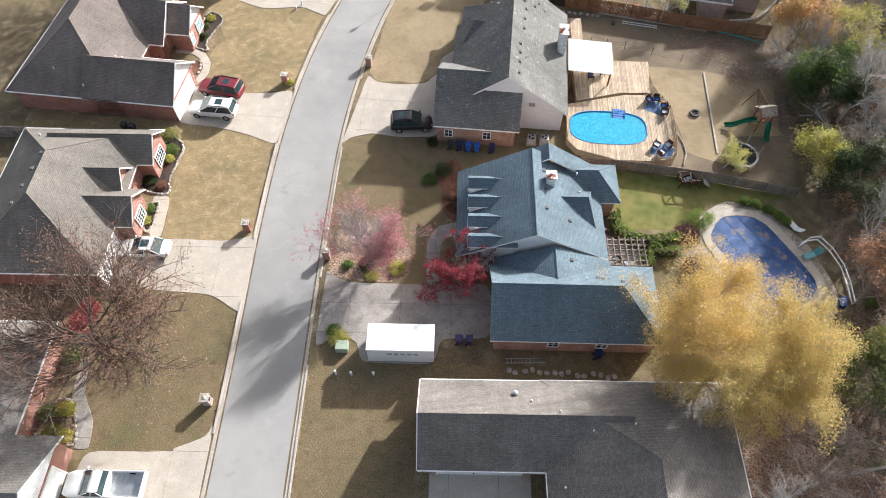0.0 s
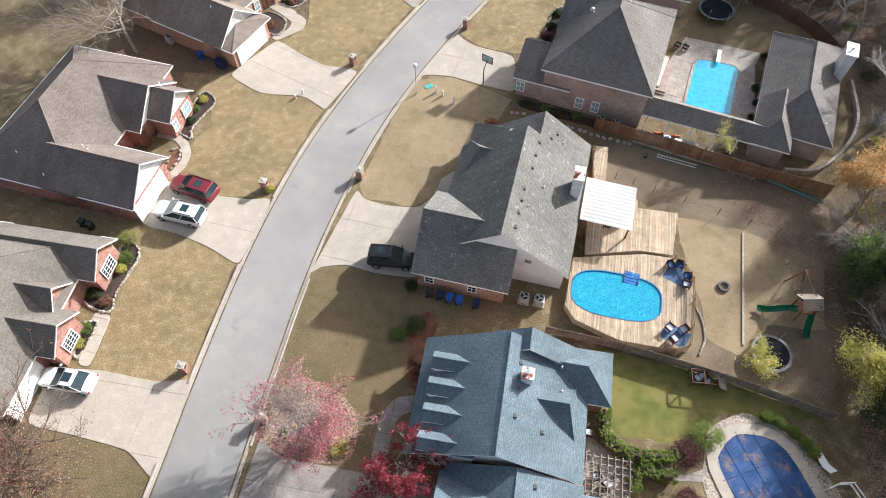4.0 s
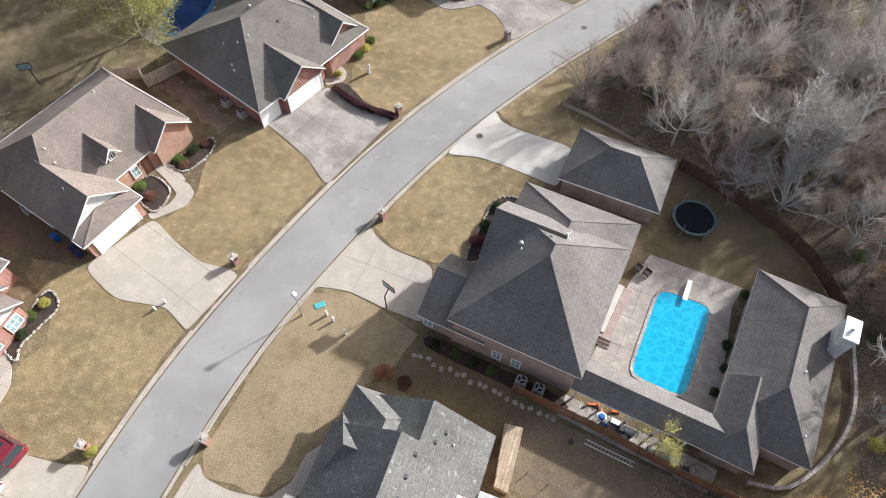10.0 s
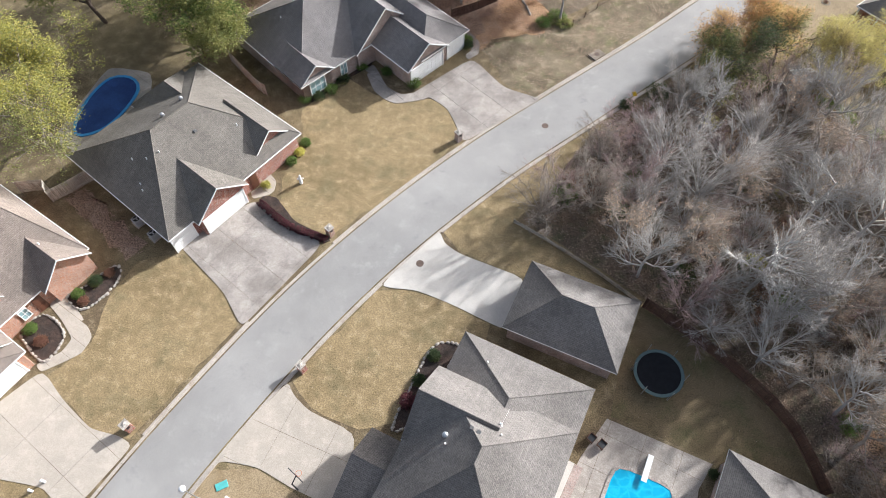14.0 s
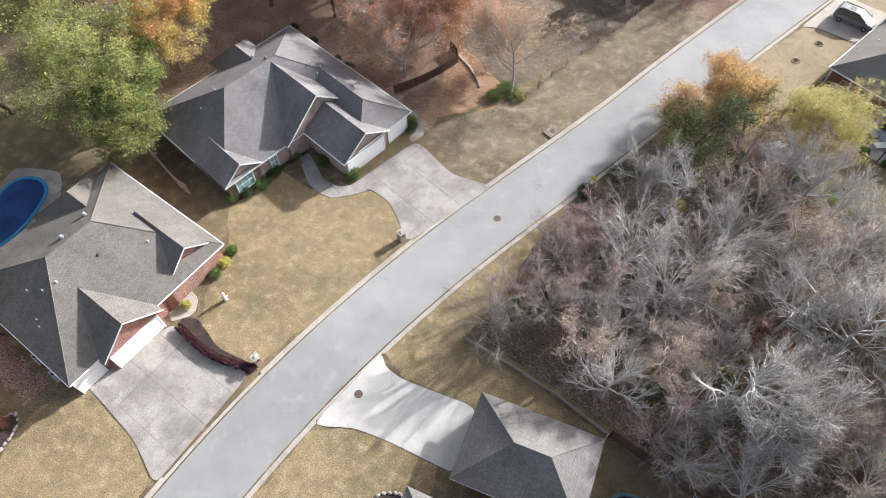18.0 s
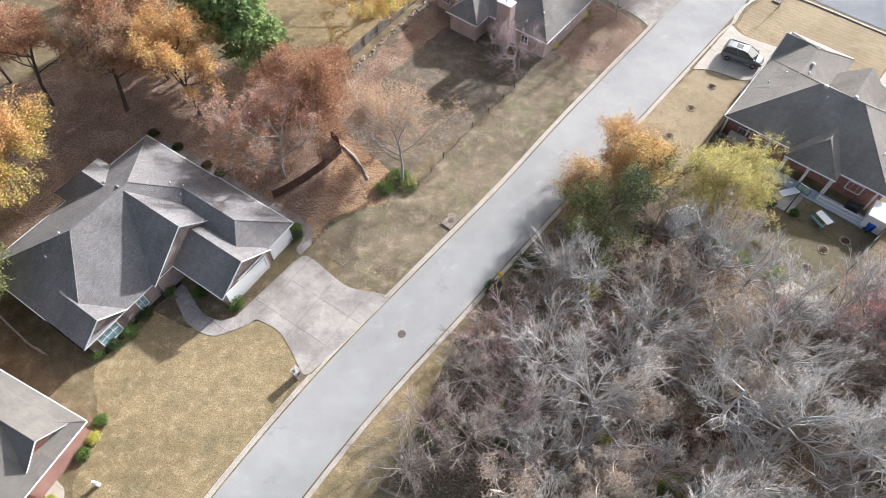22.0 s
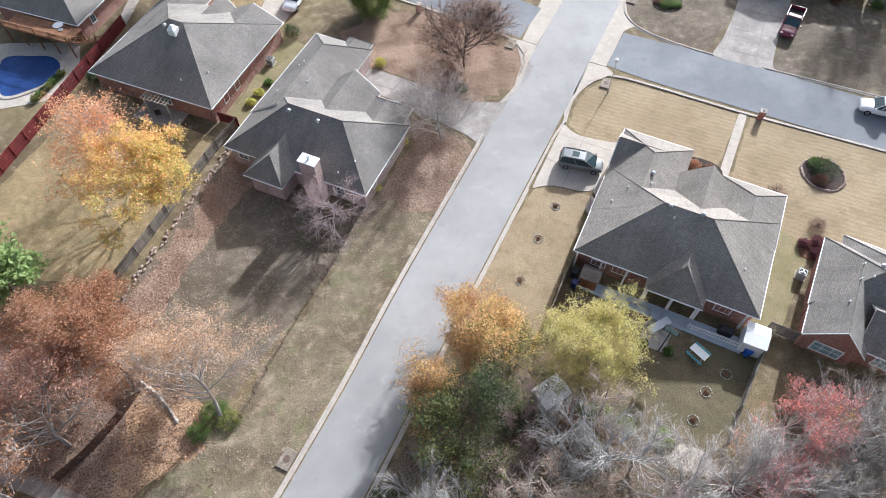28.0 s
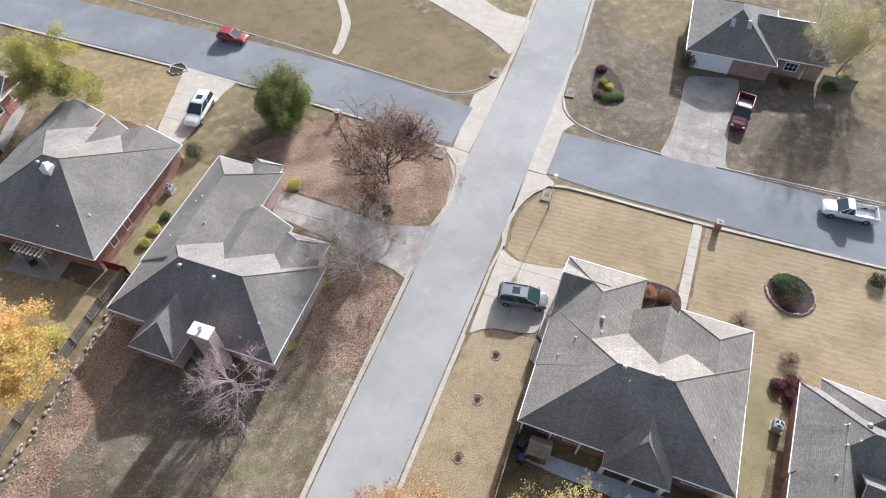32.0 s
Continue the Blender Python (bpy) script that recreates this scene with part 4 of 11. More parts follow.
# driveways and paths
DRIVES = [
    ("driveway", [(-29.2, 12.5), (-22.7, 12.5), (-19.6, 13.8), (-19.2, 15.0), (-19.1, 3), (-29.4, 4.5)], 0, (4.4, 4.2), M_CONC, "pale concrete driveway of the southwest house"),
    ("driveway", [(-31.2, 32.2), (-27, 32.7), (-22.1, 32.5), (-19.8, 33.0), (-18.9, 33.4), (-18.95, 24.9), (-19.6, 25.2), (-21.9, 26.7), (-27.5, 27.1), (-31.2, 27.2)], 0, (4.4, 5.3), M_CONC, "tan concrete driveway with a parked white sedan"),
    ("driveway", [(-29.7, 53.5), (-27, 52.9), (-23.8, 52.3), (-20.5, 52.4), (-18.2, 53.0), (-18.9, 45), (-19.6, 45.0), (-22.6, 46.3), (-26, 47.2), (-30.2, 47.6)], -5, (5.6, 3.9), M_CONC, "pale concrete driveway with two parked cars"),
    ("driveway", [(-25.1, 76.3), (-22, 74.4), (-18.2, 72.7), (-15.5, 72.8), (-14.0, 72.4), (-16.2, 65.9), (-16.6, 66.0), (-19.2, 67.5), (-24.2, 67.0), (-28.9, 69.3)], -21, (5.2, 3.6), M_CONC, "pale concrete driveway, dark joints between its slabs"),
    ("driveway", [(-14.5, 98.4), (-11, 96.6), (-5.6, 95.4), (-9.6, 85), (-10.2, 85.1), (-12.9, 87.6), (-17, 89.9), (-19.6, 91.3)], -24, (3.4, 3.3), M_CONC_GREY, "stained grey concrete driveway, dark along its edges"),
    ("driveway", [(-3.4, 116.6), (-0.8, 117.2), (1.6, 116), (3.0, 114.1), (4.4, 111.9), (5.0, 112.0), (11.6, 120.1), (10.9, 120.4), (7.2, 120.9), (2.4, 124.8)], -31, (3.6, 3.5), M_CONC_GREY, "stained grey concrete driveway to a three-car garage"),
    ("driveway", [(-11.7, 29.6), (-11.0, 28.9), (-9.6, 28.2), (-2.3, 28.1), (3.6, 28.4), (3.6, 22.8), (-0.9, 22.8), (-1.4, 20.3), (-7.7, 20.4), (-8.2, 22.3), (-9.9, 23.1), (-11.9, 21.6)], 0, (4.6, 2.9), M_CONC_GREY, "wide grey stained concrete driveway"),
    ("driveway", [(-10.0, 55.6), (-9.0, 54.4), (-6.5, 54.0), (-3.6, 54.2), (-2.2, 55.2), (-1.6, 46.2), (-6, 46.1), (-8.9, 46.6), (-11.2, 45.9), (-12.0, 45.0)], -5, (4.8, 4.6), M_CONC, "pale concrete driveway with a parked black car"),
    ("driveway", [(-3.6, 81.0), (-2.7, 80), (-0.9, 79.0), (3.8, 78.2), (4.6, 72.0), (0.5, 72.6), (-3.2, 73.5), (-6.2, 73.2), (-7.1, 72.4)], -8, (4.4, 3.6), M_CONC, "pale concrete driveway under a basketball hoop"),
    ("driveway", [(5.2, 99.7), (6.0, 98.4), (7.7, 97.6), (14.8, 96.5), (13.8, 90.8), (12.3, 91.1), (8.1, 92.1), (4.8, 92.6), (1.2, 92.0)], -10, (60, 60), M_CONC_WHITE, "new white concrete driveway with a manhole lid"),
    ("driveway", [(51.8, 162.0), (52.2, 160.8), (53.0, 159.7), (56.8, 157.7), (58.2, 158.4), (51.6, 151.3), (47.8, 153.2), (46.6, 153.4), (45.3, 153.2)], -36, (4.2, 4.2), M_CONC, "pale concrete driveway with a parked minivan"),
    ("driveway", [(41.2, 168.0), (45.4, 166.8), (46.6, 167.3), (41.2, 160.6), (40.2, 162.4), (38.4, 164.2), (34.6, 168), (28.8, 173.4), (30.6, 176.4), (34.5, 173.4), (37.9, 170.8)], -35, (4.2, 4.2), M_CONC_GREY, "leaf-strewn concrete driveway beside a bare oak"),
    ("driveway", [(21.2, 201.4), (22.6, 200.2), (27.6, 196.5), (25.4, 194.6), (23.9, 192.6), (20.0, 186.8), (17.0, 189.6)], -35, (4.2, 4.2), M_CONC, "pale concrete driveway with a parked white car"),
    ("driveway", [(84.1, 181.6), (90.6, 179.1), (84.2, 171.1), (81, 166.6), (80.6, 165), (73.9, 169.6), (76.4, 171.8), (79.7, 175.6)], -34, (4.0, 4.6), M_CONC_GREY, "grey concrete driveway with a parked dark red pickup"),
    ("driveway", [(63.2, 191.8), (65.9, 194.6), (69.0, 198.6), (65.6, 201.3), (63.8, 205.2), (59, 214), (48, 226), (45, 222), (56.0, 207.2), (60.3, 199.6), (62.4, 195.0)], -34, (4, 4), M_CONC, "pale concrete driveway north of the crossing"),
    ("garden_path", [(40.2, 198.9), (41.0, 198.3), (42.2, 200.0), (44.2, 204.9), (44.2, 211), (43.6, 218), (42.8, 218), (43.2, 210.8), (43.0, 205.3), (41.2, 200.6)], 0, (1.6, 1.6), M_CONC, "narrow curved concrete path across the north lawn"),
    ("garden_path", [(73.0, 159.5), (73.8, 158.9), (66.3, 149.2), (65.4, 149.7)], 53.3, (1.2, 60), M_CONC, "straight pale concrete path to the front door"),
    ("garden_path", [(-2.3, 28.1), (-2.5, 32.8), (-1.5, 34.6), (0.6, 35.2), (0.6, 33.9), (-0.7, 33.2), (-1.2, 32.2), (-1.1, 28.2)], 0, (1.5, 1.5), M_CONC_GREY, "curved grey concrete path to the front door"),
    ("garden_path", [(-3.5, 54.2), (-2.0, 55.9), (-1.7, 58.4), (0.2, 60.2), (0.9, 59.2), (-0.4, 58.0), (-0.6, 55.6), (-2.1, 54.2)], 0, (1.5, 1.5), M_CONC, "curved concrete path to the front door"),
    ("garden_path", [(-29.6, 53.2), (-28.5, 55.2), (-28.6, 57.2), (-29.5, 58.7), (-30.9, 59.6), (-33.2, 59.7), (-33.3, 58.8), (-31.1, 58.7), (-29.9, 57.7), (-29.3, 56.3), (-29.7, 54.6), (-30.4, 53.6)], 0, (1.5, 1.5), M_CONC, "curved concrete path beside the flower bed"),
    ("garden_path", [(-25.1, 76.0), (-22.6, 78.5), (-22.5, 80.3), (-25.4, 82.4), (-28.6, 83.8), (-29.2, 82.6), (-26.2, 81.0), (-24.2, 79.6), (-24.4, 78.2), (-26.0, 76.5)], -19, (1.5, 1.5), M_CONC, "curved pale concrete path to the porch"),
    ("garden_path", [(-14.7, 98.4), (-12.9, 99.6), (-13.2, 101.3), (-16.2, 103.1), (-17.0, 102.0), (-14.8, 100.9), (-14.4, 100.2), (-15.3, 99.2)], -24, (1.5, 1.5), M_CONC, "curved concrete path to the entry"),
    ("garden_path", [(-9.9, 120.0), (-7.0, 115.9), (-4.4, 115.1), (-1.4, 116.6), (-0.6, 117.6), (-1.8, 117.9), (-4.1, 116.7), (-6.1, 117.4), (-8.7, 120.6)], -31, (1.5, 1.5), M_CONC_GREY, "curved dark grey concrete path to the entry"),
    ("garden_path", [(-16.4, 139.0), (-12.1, 137.1), (-7.4, 133.9), (-2.7, 131.3), (0.5, 129.5), (2.6, 127.9), (3.0, 125.7), (2.0, 124.4), (1.4, 125.0), (2.0, 126.1), (1.6, 127.1), (-0.2, 128.4), (-3.3, 130.1), (-8.1, 132.7), (-12.6, 136.0), (-16.6, 138.2)], -31, (1.5, 1.5), M_CONC_GREY, "narrow curved concrete path round the garage"),
    ("garden_path", [(-30.3, 37.9), (-28.5, 37.8), (-28.2, 32.8), (-29.4, 32.8)], -4, (1.6, 1.6), M_CONC, "concrete path beside the brick bed"),
    ("garden_path", [(-31.9, 20.5), (-31.0, 20.3), (-30.6, 17.1), (-29.1, 14.9), (-28.8, 12.6), (-30.1, 12.6), (-30.3, 14.5), (-31.6, 16.8)], 0, (1.5, 1.5), M_CONC_GREY, "grey concrete path to the house"),
]
for nm, pts, yaw, cell, m, lab in DRIVES:
    slabs(nm, pts, yaw, cell, m, lab, 0.042 if nm == "driveway" else 0.05)


# ---- houses ----
def roof_block(parent, blk, r_mat, wall_mat, gable_mat, over=0.42, walls=True, thick=0.2, others=()):
    """One hip or gable roof with its walls. blk: x0, x1, y0, y1, axis, ridge z, low end, high end[, eave z[, ridge place]].
    An end is 'g' (gable) or the length by which the ridge is drawn in (hip)."""
    x0, x1, y0, y1, ax, zr, e0, e1 = blk[:8]
    ze = blk[8] if len(blk) > 8 else 2.75
    if ax == "x":
        u0, u1, v0, v1 = x0, x1, y0, y1
        P = lambda u, v, z: (u, v, z)
    else:
        u0, u1, v0, v1 = y0, y1, x0, x1
        P = lambda u, v, z: (v, u, z)
    vr = blk[9] if len(blk) > 9 else (v0 + v1) / 2
    i0, i1 = (0 if e == "g" else e for e in (e0, e1))
    bm = bmesh.new()
    top = [(u0, v0, ze), (u1, v0, ze), (u1, v1, ze), (u0, v1, ze), (u0 + i0, vr, zr), (u1 - i1, vr, zr)]
    T = [bm.verts.new(P(*p)) for p in top]
    B = [bm.verts.new(P(p[0], p[1], p[2] - thick)) for p in top]
    tops = [(0, 1, 5, 4), (2, 3, 4, 5)]
    rim = [(0, 1), (2, 3)]
    rim += [(3, 0)] if e0 != "g" else [(3, 4), (4, 0)]
    rim += [(1, 2)] if e1 != "g" else [(1, 5), (5, 2)]
    if e0 != "g":
        tops.append((3, 0, 4))
    if e1 != "g":
        tops.append((1, 2, 5))
    for q in tops:
        bm.faces.new([T[i] for i in q])
        bm.faces.new([B[i] for i in q[::-1]]).material_index = 1
    for a, b in rim:
        bm.faces.new((T[a], B[a], B[b], T[b])).material_index = 1
    bmesh.ops.recalc_face_normals(bm, faces=bm.faces)
    part("roof", finish(bm, "roof", [r_mat, M_TRIM]), None, parent)
    # pale gutters along the eaves and trim boards up the gables
    if r_mat not in (R_DARK, R_BLUE, R_GREY):
        mid = Vector(P((u0 + u1) / 2, (v0 + v1) / 2, 0))
        for a, b in rim:
            p, q = Vector(P(*top[a])), Vector(P(*top[b]))
            seen = [p.lerp(q, k) for k in (0.12, 0.5, 0.88)]
            if sum(any(o[0] + 0.1 < c.x < o[1] - 0.1 and o[2] + 0.1 < c.y < o[3] - 0.1 for o in others) for c in seen) > (1 if abs(p.z - q.z) < 0.01 else 0):
                continue
            out = Vector((q.y - p.y, p.x - q.x, 0)).normalized()
            if out.dot(p - mid) < 0:
                out = -out
            bm = bmesh.new()
            vs = [bm.verts.new(c + out * w + Vector((0, 0, h))) for c in (p, q) for w, h in ((0.005, -0.13), (0.075, -0.13), (0.085, -0.015), (0.005, -0.015))]
            for f in ((0, 1, 2, 3), (7, 6, 5, 4), (0, 4, 5, 1), (1, 5, 6, 2), (2, 6, 7, 3), (3, 7, 4, 0)):
                bm.faces.new([vs[i] for i in f])
            bmesh.ops.recalc_face_normals(bm, faces=bm.faces)
            part("gutter" if abs(p.z - q.z) < 0.01 else "trim_board", bm, M_WHITE, parent)
    # ridge and hip caps
    bm = bmesh.new()
    lines = [(4, 5)] if (Vector(top[4]) - Vector(top[5])).length > 0.3 else []
    lines += [(0, 4), (3, 4)] if e0 != "g" else []
    lines += [(1, 5), (2, 5)] if e1 != "g" else []
    for a, b in lines:
        tube(bm, Vector(P(*top[a])), Vector(P(*top[b])), 0.05, n=5)
    if lines:
        part("ridge_cap", bm, r_mat, parent)
    if not walls:
        return
    bm = bmesh.new()
    o = over
    vs = box(bm, *( (u0 + o, u1 - o, v0 + o, v1 - o) if ax == "x" else (v0 + o, v1 - o, u0 + o, u1 - o)), 0, ze - thick + 0.05)
    part("wall", bm, wall_mat, parent)
    for e, u, d in ((e0, u0 + o, 1), (e1, u1 - o, -1)):
        if e == "g":
            bm = bmesh.new()
            k = o / max(1e-3, (v1 - v0) / 2)
            zz = ze - thick
            prof = [(v0 + o * 0.3, zz), (v1 - o * 0.3, zz), (vr, zr - thick - 0.02)]
            fr = [bm.verts.new(P(u - 0.02 * d, v, z)) for v, z in prof]
            bk = [bm.verts.new(P(u + 0.2 * d, v, z)) for v, z in prof]
            bm.faces.new(fr), bm.faces.new(bk[::-1])
            for i in range(3):
                bm.faces.new((fr[i], bk[i], bk[(i + 1) % 3], fr[(i + 1) % 3]))
            bmesh.ops.recalc_face_normals(bm, faces=bm.faces)
            part("gable", bm, gable_mat, parent)


def window(parent, x, y, z, w, h, face, panes=(2, 2), glass=None, trim=None):
    """A window in a wall; face: the outward direction in degrees."""
    bm = bmesh.new()
    t = 0.09
    rect = ((-1, 0), (1, 0), (1, 1), (-1, 1))
    loops = [[bm.verts.new((u * (w / 2 - e), dy, e + v * (h - 2 * e))) for u, v in rect] for dy in (-0.02, 0.08) for e in (0, t)]
    for a, b in ((0, 1), (2, 3), (0, 2), (1, 3)):
        for i in range(4):
            k = (i + 1) % 4
            bm.faces.new((loops[a][i], loops[a][k], loops[b][k], loops[b][i]))
    bmesh.ops.recalc_face_normals(bm, faces=bm.faces)
    bars = []
    for i in range(1, panes[0]):
        u = -w / 2 + w * i / panes[0]
        bars.append((u - 0.025, u + 0.025, 0, 0.05, t, h - t))
    for i in range(1, panes[1]):
        v = h * i / panes[1]
        bars.append((-w / 2 + t, w / 2 - t, 0, 0.045, v - 0.025, v + 0.025))
    m = Matrix.Translation((x, y, z)) @ Matrix.Rotation(radians(face - 90), 4, "Z")
    f = part("window", bm, trim or M_TRIM, parent)
    f.matrix_basis = m
    g = bmesh.new()
    box(g, -w / 2 + 0.03, w / 2 - 0.03, -0.03, 0.025, 0.03, h - 0.03)
    part("pane", g, glass or M_GLASS, f)
    for q in bars:
        g = bmesh.new()
        box(g, *q)
        part("muntin", g, trim or M_TRIM, f)
    return f


def garage_door(parent, x, y, w, h, face, material=None):
    bm = bmesh.new()
    nx, nz = max(2, round(w / 0.6)), 4
    box(bm, -w / 2, w / 2, -0.03, 0.03, 0.02, h)
    for i in range(nx):
        for j in range(nz):
            box(bm, -w / 2 + w * (i + 0.12) / nx, -w / 2 + w * (i + 0.88) / nx, 0.02, 0.055, h * (j + 0.12) / nz + 0.02, h * (j + 0.88) / nz + 0.02)
    d = part("garage_door", bm, material or M_WHITE, parent)
    d.matrix_basis = Matrix.Translation((x, y, 0)) @ Matrix.Rotation(radians(face - 90), 4, "Z")
    f = bmesh.new()
    for a, b, c, e in ((-w / 2 - 0.14, -w / 2, 0, h + 0.14), (w / 2, w / 2 + 0.14, 0, h + 0.14), (-w / 2, w / 2, h, h + 0.14)):
        box(f, a, b, -0.02, 0.09, c, e)
    part("door_trim", f, M_TRIM, d)


M_VENT = plain("grey_vent_metal", (0.12, 0.12, 0.12), 0.5)


def vents(parent, spots):
    """Roof pipes and round turbine vents: (x, y, z, kind)."""
    for x, y, z, kind in spots:
        bm = bmesh.new()
        if kind == "t":
            tube(bm, (x, y, z - 0.35), (x, y, z + 0.1), 0.16, n=10)
            tube(bm, (x, y, z + 0.1), (x, y, z + 0.32), 0.24, 0.2, n=12)
            tube(bm, (x, y, z + 0.32), (x, y, z + 0.4), 0.2, 0.06, n=12)
            part("turbine_vent", bm, M_METAL, parent)
        elif kind == "b":
            box(bm, x - 0.16, x + 0.16, y - 0.16, y + 0.16, z - 0.3, z + 0.12, 0.03)
            part("box_vent", bm, M_VENT, parent)
        else:
            tube(bm, (x, y, z - 0.4), (x, y, z + 0.22), 0.07, n=8)
            tube(bm, (x, y, z - 0.35), (x, y, z - 0.02), 0.2, 0.07, n=8)
            part("vent_pipe", bm, M_WHITE, parent)


def chimney(parent, x, y, w, d, z0, z1, wall, cap):
    bm = bmesh.new()
    box(bm, x - w / 2, x + w / 2, y - d / 2, y + d / 2, z0, z1 - 0.12, 0.02)
    c = part("chimney", bm, wall, parent)
    bm = bmesh.new()
    box(bm, x - w / 2 - 0.08, x + w / 2 + 0.08, y - d / 2 - 0.08, y + d / 2 + 0.08, z1 - 0.12, z1, 0.02)
    part("chimney_cap", bm, cap, c)
    bm = bmesh.new()
    tube(bm, (x, y, z1), (x, y, z1 + 0.3), 0.14, n=8)
    tube(bm, (x, y, z1 + 0.3), (x, y, z1 + 0.36), 0.22, n=8)
    part("flue", bm, M_METAL, c)


def roof_z(blocks, x, y):
    """The height of the highest roof over a place of the house."""
    best = 0
    for b in blocks:
        x0, x1, y0, y1, ax, zr, e0, e1 = b[:8]
        ze = b[8] if len(b) > 8 else 2.75
        u, v, u0, u1, v0, v1 = (x, y, x0, x1, y0, y1) if ax == "x" else (y, x, y0, y1, x0, x1)
        if not (u0 <= u <= u1 and v0 <= v <= v1):
            continue
        vr = b[9] if len(b) > 9 else (v0 + v1) / 2
        f = min((v - v0) / (vr - v0), (v1 - v) / (v1 - vr))
        if e0 != "g":
            f = min(f, (u - u0) / e0)
        if e1 != "g":
            f = min(f, (u1 - u) / e1)
        best = max(best, ze + (zr - ze) * f)
    return best


def house(name, label, origin, yaw, blocks, r_mat, wall_mat, gable_mat, vent=(), no_walls=()):
    h = thing(name, label, "house", pose(*origin, 0, 0, 0, yaw))
    for i, b in enumerate(blocks):
        roof_block(h, b, r_mat, wall_mat, gable_mat[i] if isinstance(gable_mat, dict) and i in gable_mat else (gable_mat[-1] if isinstance(gable_mat, dict) else gable_mat), walls=i not in no_walls, others=[o for o in blocks if o is not b])
    vents(h, [(x, y, roof_z(blocks, x, y), k) for x, y, k in vent])
    return h


M_RUSTY_CAP = mottled("rust_streaked_white_metal", (0.72, 0.70, 0.68), (0.33, 0.10, 0.06), None, 1.3, 4, 12, at="obj", grain=0.15, bump=0.1, cut=(0.5, 0.58))


# blue-roofed house with dormers
B = [(0, 14.45, 0, 7.45, "x", 5.9, "g", 3.7), (-3, 10.65, 8.1, 17.8, "y", 6.5, "g", "g"), (0.4, 10.75, 3.8, 8.0, "y", 5.05, "g", "g"), (7, 12.5, 14.4, 19.05, "x", 4.7, "g", 2.3),
     (4.6, 9.9, 10.5, 16.1, "x", 5.05, "g", 1.0), (-0.2, 11, 16.6, 18.5, "y", 6.45, "g", "g")]
HR1 = house("dormer_house", "brick house with a blue-grey shingle roof and four white dormers", (3.28, 21.44), -0.4, B, R_BLUE, M_BRICK_BROWN, {1: M_WHITE, -1: M_BRICK_BROWN},
            [(7.1, 10.9, "b"), (4.9, 15.6, "b"), (4.9, 13.6, "b"), (4.9, 11.4, "b"), (7.0, 7.0, "b"), (9.0, 5.0, "b"), (9.4, 4.9, "b"), (10.9, 4.4, "b"), (7, 2.2, "b"), (9.3, 1.5, "b"), (7.4, 0.9, "b"), (8.2, 16.4, "p"), (8.4, 14.6, "p"), (8, 4.9, "p"), (12.3, 5.5, "b")])
for i in range(4):
    yy = 15.3 - 2.14 * i
    roof_block(HR1, (-2.0, 2.4, yy - 0.75, yy + 0.75, "x", 4.95, "g", "g", 4.35), R_BLUE, M_SIDING, M_SIDING, 0.14, True, 0.12)
    window(HR1, -1.93, yy, 3.35, 0.7, 0.9, 180)
chimney(HR1, 5.45, 14.55, 0.84, 0.85, 5.0, 6.65, M_SIDING, M_RUSTY_CAP)

# grey-roofed house with the oval pool
B = [(-0.4, 8.5, 0, 9.45, "x", 6.15, "g", "g"), (0.7, 13.4, 2.8, 15.65, "y", 7.4, "g", "g", 2.75, 6.9), (3.0, 13.4, 15.3, 18.9, "y", 6.39, "g", "g", 2.735, 8.25), (1.2, 7.0, 11.0, 16.6, "x", 5.2, 1.6, "g"), (1.2, 9, 9.7, 19.1, "y", 5.6, "g", 2.6, 2.75, 5.2)]
HR2 = house("grey_roof_house", "brick house with a mottled grey shingle roof and a white gable", (-1.81, 45.22), -4.6, B, R_GREY, M_BRICK_BROWN, {1: M_WHITE, -1: M_BRICK_BROWN},
            [(7.9, 4.4, "b"), (7.9, 6.0, "b"), (7.9, 7.4, "b"), (7.9, 8.7, "b"), (8.2, 11.4, "b"), (8.2, 13.0, "b"), (8.3, 14.7, "b"), (9.3, 16.2, "b"), (9.8, 17.2, "b"), (9.6, 10.2, "p"), (8.6, 7.2, "p"), (10.6, 16.6, "p")])
bm = bmesh.new()
box(bm, 8.2, 12.98, 3.17, 3.22, 0.02, 2.6)
part("siding_panel", bm, M_WHITE, HR2, "white siding under the gable")
bm = bmesh.new()
for i in range(6):
    box(bm, 9.3, 9.9, 3.14, 3.19, 3.3 + i * 0.09, 3.36 + i * 0.09)
part("gable_vent", bm, M_METAL, HR2, "small grey louvred vent")
chimney(HR2, 12.55, 12.25, 0.88, 1.62, 2.5, 6.0, M_SIDING, M_RUSTY_CAP)

# brick house with the rectangular pool
B = [(0.5, 12.45, -0.9, 12.5, "y", 9.6, 6.7, 5.4, 5.0), (-2.5, 4, -0.7, 6.3, "x", 4.75, "g", "g", 2.75, 3.5), (0.4, 7, 6.0, 12.6, "x", 8.2, "g", "g", 5.0, 9.2), (0.7, 12.6, 9.6, 17.2, "y", 6.2, "g", 5.0)]
HR3 = house("pool_house_main", "large rose-brick house with a charcoal hipped roof", (6.62, 71.77), -11, B, R_DARK, M_BRICK_ROSE, M_BRICK_ROSE,
            [(3.6, 7.2, "t"), (3.9, 6.6, "p"), (5.2, 8.2, "b"), (5.8, 8.1, "b"), (6.9, 9.6, "p"), (7.3, 8.8, "p"), (3.8, 14.8, "p")])
B = [(0, 10.4, 0, 7.4, "x", 5.4, 3.8, 3.7)]
house("detached_garage", "detached rose-brick garage with a charcoal hipped roof", (13.6, 89.76), -9.5, B, R_DARK, M_BRICK_ROSE, M_BRICK_ROSE)
